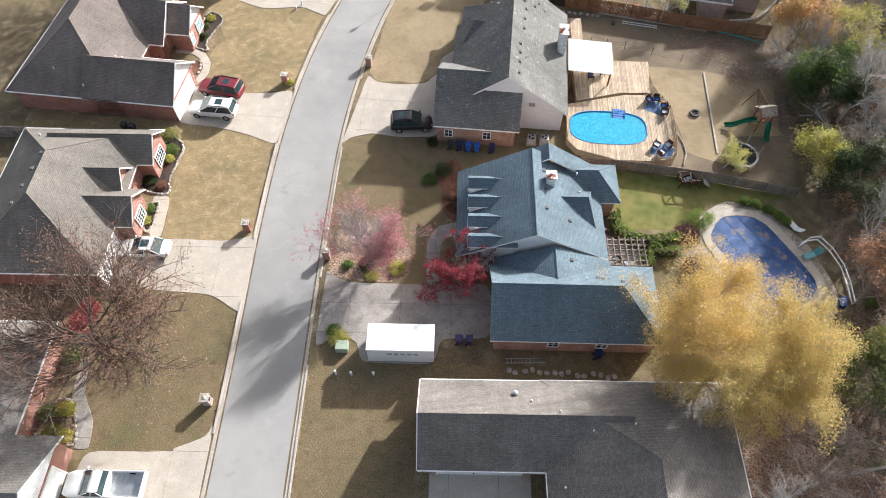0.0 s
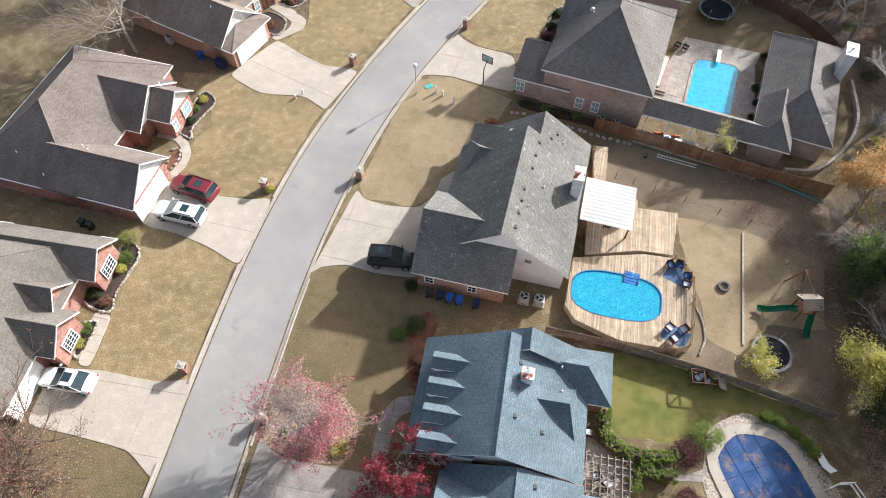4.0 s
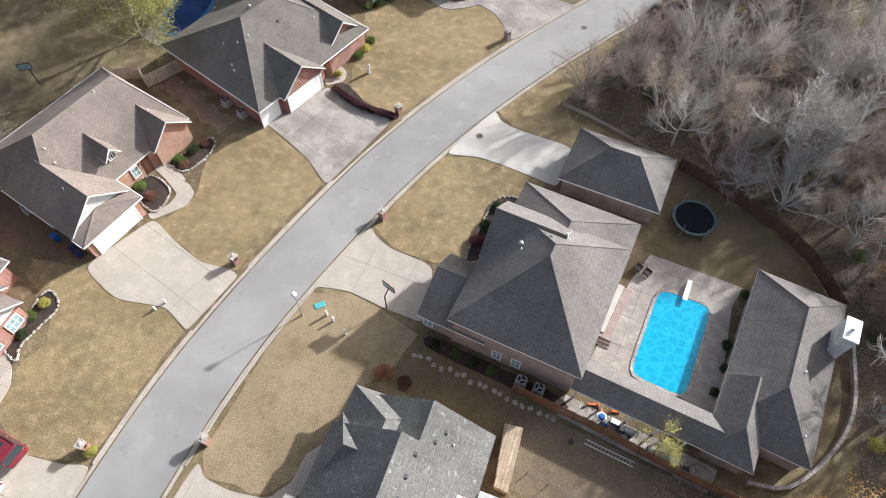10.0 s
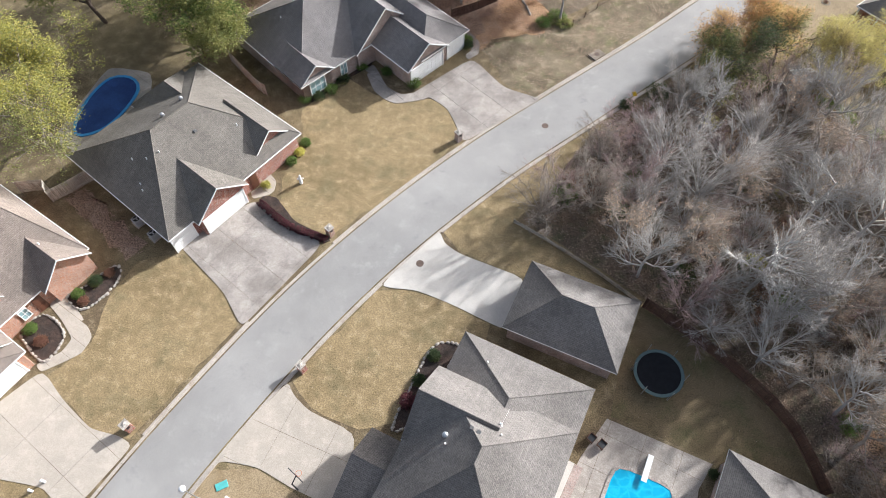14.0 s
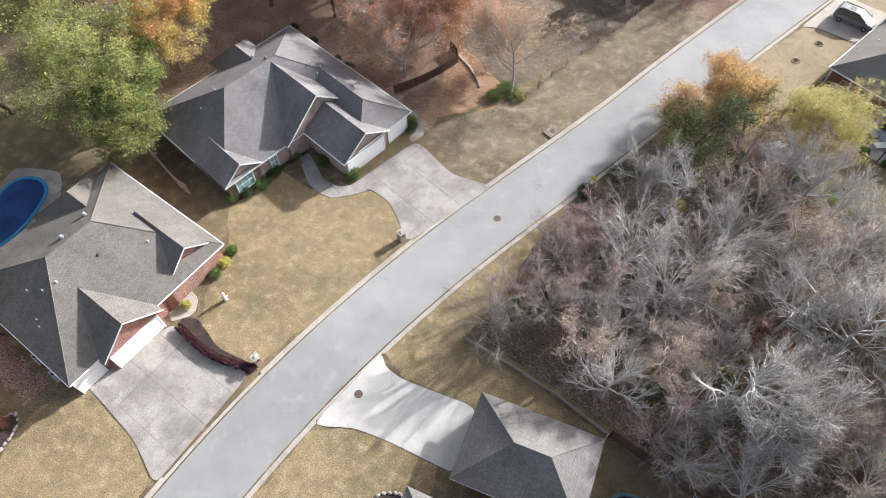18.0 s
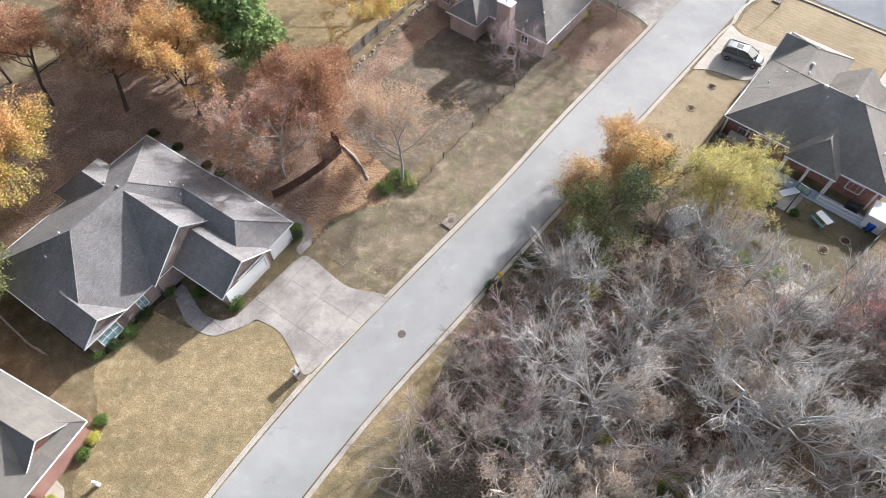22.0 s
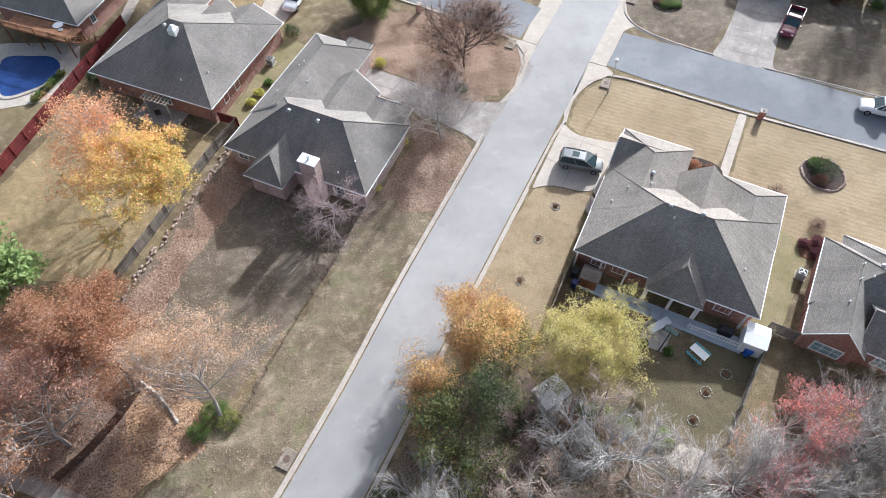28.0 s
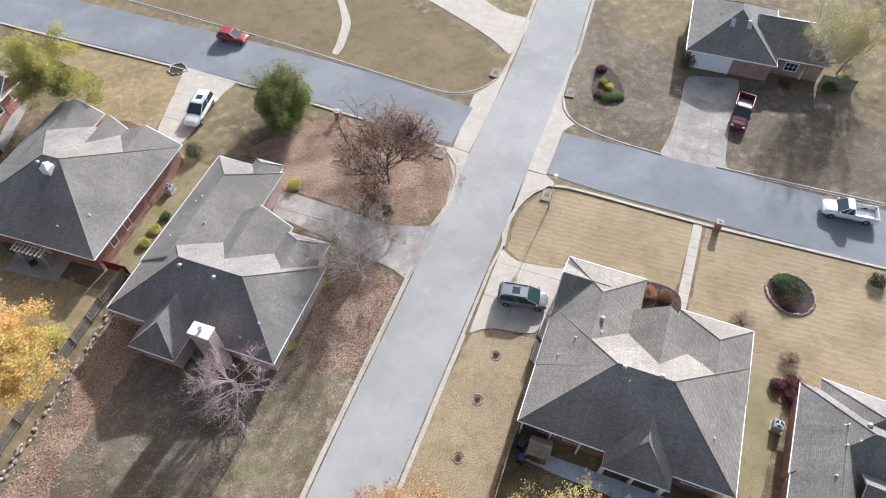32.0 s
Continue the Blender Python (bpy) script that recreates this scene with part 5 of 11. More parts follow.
B = [(-0.5, 7.35, 0.25, 16.4, "y", 5.6, 4.4, 3.9), (-0.45, 3.45, -2.1, 5.0, "y", 4.7, 2.4, "g")]
PH = house("pool_cabana", "long rose-brick pool building with a charcoal hipped roof", (29.99, 68.04), -13, B, R_DARK, M_BRICK_ROSE, M_BRICK_ROSE, [(4.6, 7.0, "p"), (6.0, 2.2, "p")])
chimney(PH, 6.75, 11.6, 1.1, 2.1, 2.0, 6.3, M_SIDING, M_WHITE)
B = [(0, 13.0, -2.0, 1.2, "x", 3.7, "g", "g", 2.6)]
LINK = house("covered_walkway", "low covered walkway with a charcoal shingle roof", (18.6, 70.41), -11.8, B, R_DARK, M_BRICK_ROSE, M_BRICK_ROSE, no_walls=(0,))

# houses on the west side
B = [(-10, 0.1, 0.6, 7.4, "x", 5.6, "g", "g"), (-18.6, -6.0, 0.6, 19.6, "y", 7.2, 7.0, 6.0), (-12, -4.3, 9.6, 17.4, "x", 5.7, "g", "g"), (-10, -2.0, 11.6, 16.7, "x", 4.9, "g", "g")]
HL2 = house("brown_roof_house", "red-brick house with a weathered brown roof and white garage gable", (-29.86, 46.9), -6, B, R_MAUVE, M_BRICK_RED, {0: M_SIDING, 2: M_SIDING, 3: M_SIDING, -1: M_BRICK_RED},
            [(-6, 4.6, "p"), (-7.2, 5.2, "p"), (-9.8, 1.6, "p"), (-4.5, 15.2, "p"), (-13.4, 3.0, "p")])
B = [(-13.1, -0.2, 0, 17.1, "y", 6.6, 6.0, 6.2), (-9, 1.35, 12.5, 17.1, "x", 4.6, "g", "g"), (-5, 1.4, 5.1, 9.5, "x", 4.5, "g", "g"), (-6, -0.4, 8.4, 12.2, "x", 4.9, "g", "g")]
HL1 = house("sedan_house", "red-brick house with a warm grey hipped roof and white-trimmed gables", (-31.11, 27.06), 0, B, R_WARM, M_BRICK_RED, M_BRICK_RED,
            [(-7.2, 10.9, "b"), (-7.6, 9.2, "b"), (-8.0, 7.4, "b"), (-8.4, 5.6, "b"), (-10, 15, "p")])
B = [(-12, -1.4, 0, 7.15, "x", 5.7, "g", "g"), (-4, 0.2, 0, 7.15, "x", 3.6, "g", 2.0), (-17.3, -3.6, 0.2, 17.1, "y", 6.9, 5.0, 2.2), (-9, -3.0, 11.7, 16.95, "x", 5.0, "g", "g"), (-8.4, -4.5, 7.6, 9.5, "x", 5.5, "g", "g", 4.3)]
HL3 = house("dormer_brick_house", "orange-brick house with a weathered grey-brown roof and one dormer", (-28.06, 70.11), -19, B, R_BROWN, M_BRICK_ORANGE, {0: M_SIDING, 1: M_SIDING, 4: M_SIDING, -1: M_BRICK_ORANGE},
            [(-9, 5, "p"), (-7.6, 4.6, "p"), (-4.4, 3.0, "p"), (-10.2, 12.4, "p"), (-5.9, 14.6, "p")])
window(HL3, -4.5 - 0.39, 8.55, 3.75, 0.9, 0.9, 0, (3, 3))
B = [(-17, -0.2, 0, 17.4, "y", 7.0, 6.3, 6.4), (-8, 0.55, 3.0, 9.4, "x", 5.3, "g", "g"), (-8, -1.1, 11.6, 17.2, "x", 5.1, "g", "g"), (-17.5, -9, 8.5, 15.5, "x", 5.4, 2.8, "g")]
HL4 = house("taupe_roof_house", "red-brick house with a taupe and charcoal hipped roof", (-18.74, 90.06), -24, B, R_WARM, M_BRICK_RED, M_BRICK_RED,
            [(-9.6, 8.4, "t"), (-10.4, 11.2, "t"), (-6.2, 9.4, "b"), (-7.2, 4.2, "p"), (-8.8, 3.4, "p"), (-4.4, 13.0, "p"), (-6.4, 2.2, "p"), (-5.8, 1.9, "p"), (-6.6, 5.4, "p")])
B = [(-14.4, 0.1, 0, 20.2, "y", 6.9, 6.8, 6.8), (-5, 0.1, 0, 4.8, "x", 4.5, "g", "g"), (-8, 0.45, 7.8, 17.4, "x", 6.7, "g", "g"), (-4, 6.55, 10.3, 16.8, "x", 4.9, "g", "g"), (-4, 6.3, 12.6, 20.3, "x", 5.2, "g", 3.2), (-16.2, -8, 9.6, 15.2, "x", 5.0, 2.4, "g")]
HL5 = house("slate_roof_house", "brown-brick house with a slate-grey roof and three-car garage", (-14.35, 112.23), -31, B, R_SLATE, M_BRICK_ROSE, M_BRICK_ROSE,
            [(-8.3, 6.2, "p"), (-8.2, 4.0, "p"), (-5.2, 16.2, "p"), (-4.2, 16.8, "p"), (-3.6, 15.9, "p"), (-11, 12.6, "b")])
B = [(-17.4, 0.1, -0.3, 10.6, "x", 6.5, 5.8, 5.1), (-17.55, -9.6, 5.4, 20.4, "y", 5.45, "g", 4.2), (-11.4, -5.2, 6.2, 14.0, "y", 5.2, "g", "g"), (-13.2, -8.4, -2.9, 3.4, "y", 4.7, 2.2, "g"), (-5.6, -0.7, 7.2, 13.3, "y", 4.4, "g", 1.6), (-13.4, -10.0, 16, 21.4, "y", 4.1, "g", 1.4)]
HL6 = house("pink_brick_house", "pale pink-brick house with a grey hipped roof and chimney", (27.36, 154.11), -35, B, R_LIGHT, M_BRICK_PINK, M_BRICK_PINK,
            [(-11.2, 4.5, "t"), (-7.6, 4.4, "t"), (-15.4, 8.2, "p"), (-14.8, 13.4, "p"), (-15.2, 12.8, "p"), (-12.6, 10.4, "p"), (-2.2, 2.2, "p"), (-3.6, 0.8, "p"), (-10.9, 6.6, "p")])
chimney(HL6, -5.8, -0.7, 1.9, 1.1, 0, 6.2, M_BRICK_PINK, M_WHITE)
B = [(-17.3, 0.1, 0, 16.2, "x", 6.6, 7.6, 7.8), (-17.34, -11.2, 8, 18.4, "y", 4.32, "g", "g"), (-10.3, -6.9, 11, 16.9, "y", 4.6, "g", "g"), (-7.6, 0.14, 9, 16.6, "y", 4.64, "g", "g")]
HL7 = house("west_corner_house", "red-brick house with a grey hipped roof beside the street", (11.56, 169.99), -33, B, R_LIGHT, M_BRICK_RED, M_BRICK_RED, [(-9.8, 7.2, "t"), (-8.6, 7.3, "t"), (-2.5, 4, "p"), (-5, 2, "p"), (-9.4, 13.2, "p"), (-8.9, 12.8, "p")])
HL0 = house("southwest_house", "grey-roofed house with a white garage front", (-32.9, 12.9), 0, [(-15, -0.4, -4, 9.5, "y", 6.5, 6, 6), (-10, 3.3, -9.5, 0.0, "x", 5.7, "g", "g")], R_LIGHT, M_BRICK_RED, {1: M_SIDING, -1: M_BRICK_RED})
# houses on the east side
B = [(0, 16, 0, 7.05, "x", 5.3, "g", "g"), (9.6, 24.3, -9.5, 7.1, "y", 6.8, 7.0, 7.0)]
HR0 = house("southeast_house", "low brick house with a brown and charcoal roof", (-2.34, 10.93), 0.2, B, R_CHAR, M_BRICK_BROWN, M_BRICK_BROWN, [(7.4, 5.6, "t"), (8.6, 4.9, "p"), (10.6, 3.9, "p"), (13, 2.6, "p"), (16, 3.0, "p"), (10.8, -1.2, "p")])
B = [(0, 17.8, -0.1, 11.7, "x", 6.9, 6.3, 6.9), (-0.04, 7.7, 5.4, 17.8, "y", 5.28, "g", 4.6), (6.5, 13.0, 6.4, 13.7, "y", 5.6, "g", "g"), (11.2, 17.84, 8, 15.6, "y", 4.68, "g", 3.2), (7.4, 12.9, -1.4, 4.5, "y", 5.1, 2.4, "g"), (-0.1, 4.4, 12.0, 17.0, "x", 4.6, "g", "g")]
HR4 = house("corner_house", "red-brick corner house with a grey hipped roof and back porch", (46.49, 143.06), -36.7, B, R_PUTTY, M_BRICK_RED, M_BRICK_RED,
            [(6.9, 5.6, "t"), (9.9, 5.8, "t"), (7.6, 4.9, "p"), (4.4, 10.6, "t"), (4.6, 9.4, "p"), (2.6, 8.2, "p"), (13.4, 9.6, "p"), (15.2, 3.4, "p"), (1.6, 6.4, "p")], no_walls=(4,))
for x, y in ((7.8, -0.95), (12.5, -0.95), (10.1, -0.95)):
    bm = bmesh.new()
    box(bm, x - 0.09, x + 0.09, y - 0.09, y + 0.09, 0, 2.6)
    part("porch_post", bm, M_TRIM, HR4)
B = [(-0.1, 5.3, 0.1, 8, "y", 5.5, "g", "g"), (-0.2, 16, 3.5, 12.0, "x", 6.0, 4.6, "g"), (1.4, 16, 6.4, 13.1, "x", 5.5, 4.0, "g"), (4.5, 14, 0.9, 7, "x", 5.0, "g", "g")]
HR5 = house("red_brick_house", "red-brick house with a grey gabled roof", (63.8, 130.08), -40, B, R_LIGHT, M_BRICK_RED, M_BRICK_RED, [(2.6, 8, "p"), (4.2, 8.6, "t"), (3.6, 7, "p"), (2.2, 3.6, "p"), (2.6, 6.2, "p")])
B = [(0, 11.2, 0, 12.5, "y", 6.2, 5.4, 5.4), (8, 17.5, 1.8, 11, "x", 5.4, "g", 3.5)]
HR6 = house("north_house", "brick house with a grey roof beyond the side street", (84.22, 183.45), -33.5, B, R_LIGHT, M_BRICK_BROWN, M_BRICK_BROWN, [(3.4, 6, "p")])
for x, y in ((4.77, 3.81), (6.79, 3.84)):
    bm = bmesh.new()
    vs = box(bm, -0.28, 0.28, -0.55, 0.55, -0.1, 0.14, 0.03)
    part("skylight", bm, M_METAL, HR6, "grey domed skylight").matrix_basis = pose(x, y, roof_z(B, x, y), 32, 0, 0)
B = [(-13.5, 0.4, -0.4, 14.6, "y", 6.2, 5.5, 5.0), (-8, 0.44, 9.5, 14.6, "x", 4.6, "g", "g")]
HL8 = house("northwest_house", "red-brick house with a light grey roof beside stone steps", (-5.3, 189.2), -31, B, R_LIGHT, M_BRICK_RED, M_BRICK_RED, [(-3, 6, "p"), (-4.6, 9, "p")])
bm = bmesh.new()
box(bm, -0.5, 0.5, -0.5, 0.5, -0.5, 0.35, 0.03)
box(bm, -0.42, 0.42, -0.42, 0.42, 0.35, 0.8, taper=0.7)
part("chimney_cap", bm, M_WHITE, HL7, "white pyramid-topped metal flue cap").matrix_basis = pose(-8.3, 6.8, 6.3)
for yy in (2.6, 9.0, 12.2):
    window(HL8, -0.03, yy, 1.0, 1.4 if yy > 5 else 0.9, 1.2, 0)


# ---- trees and plants ----
def bark(name, a, b):
    k = Nodes(name, 0.95, spec=0.1)
    p = k.place("obj")
    n = k.noise(p, 2.5, 5.0, 0.7)
    col = k.mix(k.ramp(n, 0.35, 0.65), a, b)
    return k.done(k.scaled(col, k.ramp(k.random(), 0, 1, 0.8, 1.2)), n, 0.4)


M_BARK = bark("grey_bark", (0.20, 0.17, 0.145), (0.11, 0.09, 0.075))
M_TWIG_PALE = bark("pale_twigs", (0.60, 0.58, 0.55), (0.42, 0.405, 0.38))
M_TWIG_MID = bark("grey_brown_twigs", (0.60, 0.565, 0.525), (0.43, 0.40, 0.365))
M_TWIG_FINE = bark("fine_grey_twigs", (0.47, 0.43, 0.395), (0.31, 0.275, 0.245))
M_TWIG_OAKGREY = bark("grey_oak_twigs", (0.36, 0.31, 0.265), (0.22, 0.185, 0.155))
M_TWIG_OAK = bark("oak_twigs", (0.25, 0.195, 0.155), (0.13, 0.10, 0.08))
M_TWIG_MAPLE = bark("silvery_rose_twigs", (0.50, 0.42, 0.41), (0.36, 0.28, 0.275))
M_TWIG_TAN = bark("tan_twigs", (0.43, 0.37, 0.315), (0.28, 0.235, 0.195))
M_TWIG_DARK = bark("dark_twigs", (0.14, 0.105, 0.085), (0.08, 0.06, 0.05))
M_TWIG_PINK = bark("rosy_twigs", (0.46, 0.34, 0.32), (0.32, 0.235, 0.22))
L_YELLOW = leafy("yellow_leaves", (0.60, 0.40, 0.085), (0.66, 0.49, 0.16), (0.50, 0.36, 0.07))
L_PINK2 = leafy("faded_rose_leaves", (0.42, 0.235, 0.17), (0.34, 0.17, 0.12), (0.45, 0.30, 0.23))
L_STRAW = leafy("straw_green_leaves", (0.44, 0.385, 0.11), (0.35, 0.32, 0.09), (0.48, 0.40, 0.15))
L_CORAL = leafy("coral_red_leaves", (0.58, 0.15, 0.12), (0.50, 0.10, 0.085), (0.55, 0.24, 0.18))
L_OCHRE = leafy("ochre_yellow_leaves", (0.56, 0.375, 0.09), (0.62, 0.45, 0.155), (0.46, 0.31, 0.055))
L_ORANGE = leafy("orange_pink_leaves", (0.62, 0.30, 0.12), (0.52, 0.22, 0.10), (0.60, 0.36, 0.20))
L_GOLD = leafy("golden_orange_leaves", (0.52, 0.31, 0.09), (0.44, 0.21, 0.085), (0.54, 0.38, 0.13))
L_RED = leafy("crimson_leaves", (0.26, 0.022, 0.036), (0.17, 0.016, 0.026), (0.36, 0.045, 0.065))
L_PINK = leafy("pinkish_red_leaves", (0.52, 0.20, 0.21), (0.44, 0.13, 0.14), (0.48, 0.28, 0.26))
L_RUST = leafy("rust_leaves", (0.34, 0.16, 0.075), (0.25, 0.11, 0.055), (0.38, 0.215, 0.11))
L_TAN = leafy("tan_leaves", (0.43, 0.275, 0.155), (0.34, 0.205, 0.115), (0.48, 0.34, 0.22))
L_BROWN = leafy("dry_oak_leaves", (0.22, 0.105, 0.06), (0.16, 0.075, 0.05), (0.26, 0.15, 0.09))
L_OAKDRY = leafy("dry_grey_brown_leaves", (0.26, 0.165, 0.12), (0.19, 0.12, 0.09), (0.33, 0.235, 0.18))
L_OLIVE = leafy("olive_green_leaves", (0.20, 0.21, 0.05), (0.27, 0.26, 0.07), (0.12, 0.15, 0.04))
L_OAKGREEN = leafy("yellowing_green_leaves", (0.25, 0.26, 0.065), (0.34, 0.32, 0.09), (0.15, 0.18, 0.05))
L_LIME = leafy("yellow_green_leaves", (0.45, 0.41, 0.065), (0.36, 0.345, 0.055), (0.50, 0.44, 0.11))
L_GREEN = leafy("green_leaves", (0.10, 0.165, 0.03), (0.15, 0.215, 0.045), (0.065, 0.105, 0.025))
L_DARK = leafy("dark_green_leaves", (0.035, 0.06, 0.025), (0.06, 0.085, 0.03), (0.10, 0.11, 0.03))
L_HEDGE = leafy("clipped_hedge_leaves", (0.15, 0.21, 0.03), (0.21, 0.28, 0.045), (0.10, 0.15, 0.025))
L_PINE = leafy("pine_needles", (0.27, 0.38, 0.12), (0.35, 0.44, 0.15), (0.19, 0.29, 0.10))
L_BURG = leafy("burgundy_leaves", (0.10, 0.03, 0.04), (0.15, 0.05, 0.055), (0.08, 0.03, 0.035))


def grow(rng, height, spread, kids=(7, 5, 5, 4), rise=0.5, bare=0.35, thick=0.028, wander=0.25, trunk_r=None, ratio=0.55, reach=(0.42, 0.66), side_w=1.0):
    """A branching skeleton: tubes as (a, b, ra, rb, level) and the tips of the finest twigs."""
    tubes, tips = [], []
    trunk_r = trunk_r or height * 0.022

    def limb(p, d, length, r, level):
        n = 3 if level < 2 else 2 if level < 3 else 1
        pts = [p]
        q, e = p.copy(), d.copy()
        for i in range(n):
            e = (e + Vector((rng.uniform(-1, 1), rng.uniform(-1, 1), rng.uniform(-0.6, 1))) * wander + Vector((0, 0, 0.12 * rise))).normalized()
            q = q + e * (length / n)
            pts.append(q.copy())
        for i in range(n):
            ra, rb = r * (1 - 0.6 * i / n), r * (1 - 0.6 * (i + 1) / n)
            tubes.append((pts[i], pts[i + 1], max(ra, thick * 0.5), max(rb, thick * 0.35), level))
        if level >= len(kids):
            tips.extend(pts[1:])
            return
        for k in range(kids[level]):
            t = bare + (1 - bare) * (k + rng.random()) / kids[level] if level == 0 else 0.25 + 0.75 * (k + rng.random()) / kids[level]
            i = min(int(t * n), n - 1)
            at = pts[i].lerp(pts[i + 1], t * n - i)
            ang = rng.uniform(0, math.tau) if level == 0 else None
            if level == 0:
                up = rng.uniform(0.25, 0.9) * rise + 0.25 * t
                out = Vector((math.cos(ang + k * 2.4), math.sin(ang + k * 2.4), up)).normalized()
                ln = spread * rng.uniform(0.75, 1.1) * (1.15 - 0.5 * t)
            else:
                side = e.orthogonal().normalized()
                side.rotate(Matrix.Rotation(rng.uniform(0, math.tau), 3, e))
                base = (pts[min(i + 1, n)] - pts[i]).normalized()
                out = (base * rng.uniform(0.5, 1.0) + side * side_w * rng.uniform(0.5, 0.95) + Vector((0, 0, 0.25 * rise))).normalized()
                ln = length * rng.uniform(*reach)
            limb(at, out, ln, max(r * (ratio - 0.05 if level == 0 else ratio) * (1.1 - 0.5 * t), thick * 0.6), level + 1)

    limb(Vector((0, 0, -0.1)), Vector((rng.uniform(-0.06, 0.06), rng.uniform(-0.06, 0.06), 1)).normalized(), height * 0.8, trunk_r, 0)
    return tubes, tips


def spray(rng, height, stems, twigs, thick):
    """A many-stemmed bare crown: long rising stems with straight fine twigs."""
    tubes, tips = [(Vector((0, 0, -0.1)), Vector((rng.uniform(-0.1, 0.1), rng.uniform(-0.1, 0.1), height * 0.2)), height * 0.02, height * 0.015, 0)], []

    def way(d, amount):
        return (d + Vector((rng.gauss(0, 1), rng.gauss(0, 1), rng.gauss(0, 1))) * amount).normalized()

    for i in range(stems):
        a, t = 2.4 * i + rng.uniform(-0.5, 0.5), radians(50 * math.sqrt((i + 0.4) / stems) + rng.uniform(-7, 7))
        d = Vector((math.sin(t) * math.cos(a), math.sin(t) * math.sin(a), math.cos(t)))
        p = Vector((0, 0, height * rng.uniform(0.08, 0.2)))
        ln = height * rng.uniform(0.72, 0.86)
        pts = [p]
        for k in range(4):
            d = (way(d, 0.17) + Vector((0, 0, 0.05))).normalized()
            pts.append(pts[-1] + d * ln / 4)
        r = height * rng.uniform(0.008, 0.013)
        for k in range(4):
            tubes.append((pts[k], pts[k + 1], max(r * (1 - 0.23 * k), thick * 0.6), max(r * (0.77 - 0.23 * k), thick * 0.5), 1))
        for j in range(twigs):
            f = 0.3 + 0.7 * (j + rng.random()) / twigs
            k = min(3, int(f * 4))
            at, base = pts[k].lerp(pts[k + 1], f * 4 - k), (pts[k + 1] - pts[k]).normalized()
            e = way(base, 0.42)
            tl = ln * rng.uniform(0.28, 0.46) * (1.15 - 0.55 * f)
            mid = at + e * tl * 0.5
            end = mid + way(e, 0.12) * tl * 0.5
            tubes += [(at, mid, thick * 0.5, thick * 0.42, 2), (mid, end, thick * 0.42, thick * 0.3, 2)]
            for m in range(7):
                q = at.lerp(end, rng.uniform(0.2, 1.0))
                z = q + way(e, 0.5) * tl * rng.uniform(0.3, 0.55)
                tubes.append((q, z, thick * 0.34, 0, 3))
                tips.append(z)
                for o in range(2):
                    w = q.lerp(z, rng.uniform(0.3, 0.8))
                    tubes.append((w, w + way(e, 0.65) * tl * rng.uniform(0.14, 0.3), thick * 0.27, 0, 3))
    return tubes, tips


def tubes_mesh(name, tubes, mats):
    vs, fs, fine = [], [], []
    last = max(q[4] for q in tubes)
    for a, b, ra, rb, lv in tubes:
        n = 6 if lv == 0 else 4 if lv == 1 else 3
        d = (b - a).normalized() if (b - a).length > 1e-5 else Vector((0, 0, 1))
        u = d.orthogonal().normalized()
        w = d.cross(u)
        o = len(vs)
        if lv == last and lv > 2:
            vs += [a + (u * math.cos(i * math.tau / 3) + w * math.sin(i * math.tau / 3)) * ra for i in range(3)] + [b]
            fs += [(o, o + 1, o + 3), (o + 1, o + 2, o + 3), (o + 2, o, o + 3)]
            fine += [1] * 3
            continue
        for c, r in ((a, ra), (b, rb)):
            for i in range(n):
                vs.append(c + (u * math.cos(i * math.tau / n) + w * math.sin(i * math.tau / n)) * r)
        fs += [(o + i, o + (i + 1) % n, o + n + (i + 1) % n, o + n + i) for i in range(n)]
        fine += [0] * n
    me = bpy.data.meshes.new(name)
    me.from_pydata([tuple(v) for v in vs], [], fs)
    for m in mats:
        me.materials.append(m)
    if len(mats) > 1:
        me.polygons.foreach_set("material_index", fine)
    me.polygons.foreach_set("use_smooth", [True] * len(fs))
    return me


def leaves_mesh(name, spots, count, size, scatter, mat, seed, flat=0.3):
    """Small folded leaf sprays about the tips of the twigs."""
    rg = np.random.default_rng(seed)
    c = np.array([tuple(s) for s in spots])[rg.integers(0, len(spots), count)] + rg.normal(0, scatter, (count, 3))
    a = rg.normal(0, 1, (count, 3))
    a[:, 2] *= flat
    a /= np.linalg.norm(a, axis=1)[:, None]
    b = np.cross(a, rg.normal(0, 1, (count, 3)) + np.array([0, 0, 1.2]))
    b /= np.linalg.norm(b, axis=1)[:, None] + 1e-9
    s = size * rg.uniform(0.6, 1.4, (count, 1))
    v = np.stack([c - a * s, c + b * s * 0.55, c + a * s, c - b * s * 0.55], 1).reshape(-1, 3)
    me = bpy.data.meshes.new(name)
    me.from_pydata(v.tolist(), [], (np.arange(count * 4).reshape(-1, 4)).tolist())
    me.materials.append(mat)
    return me


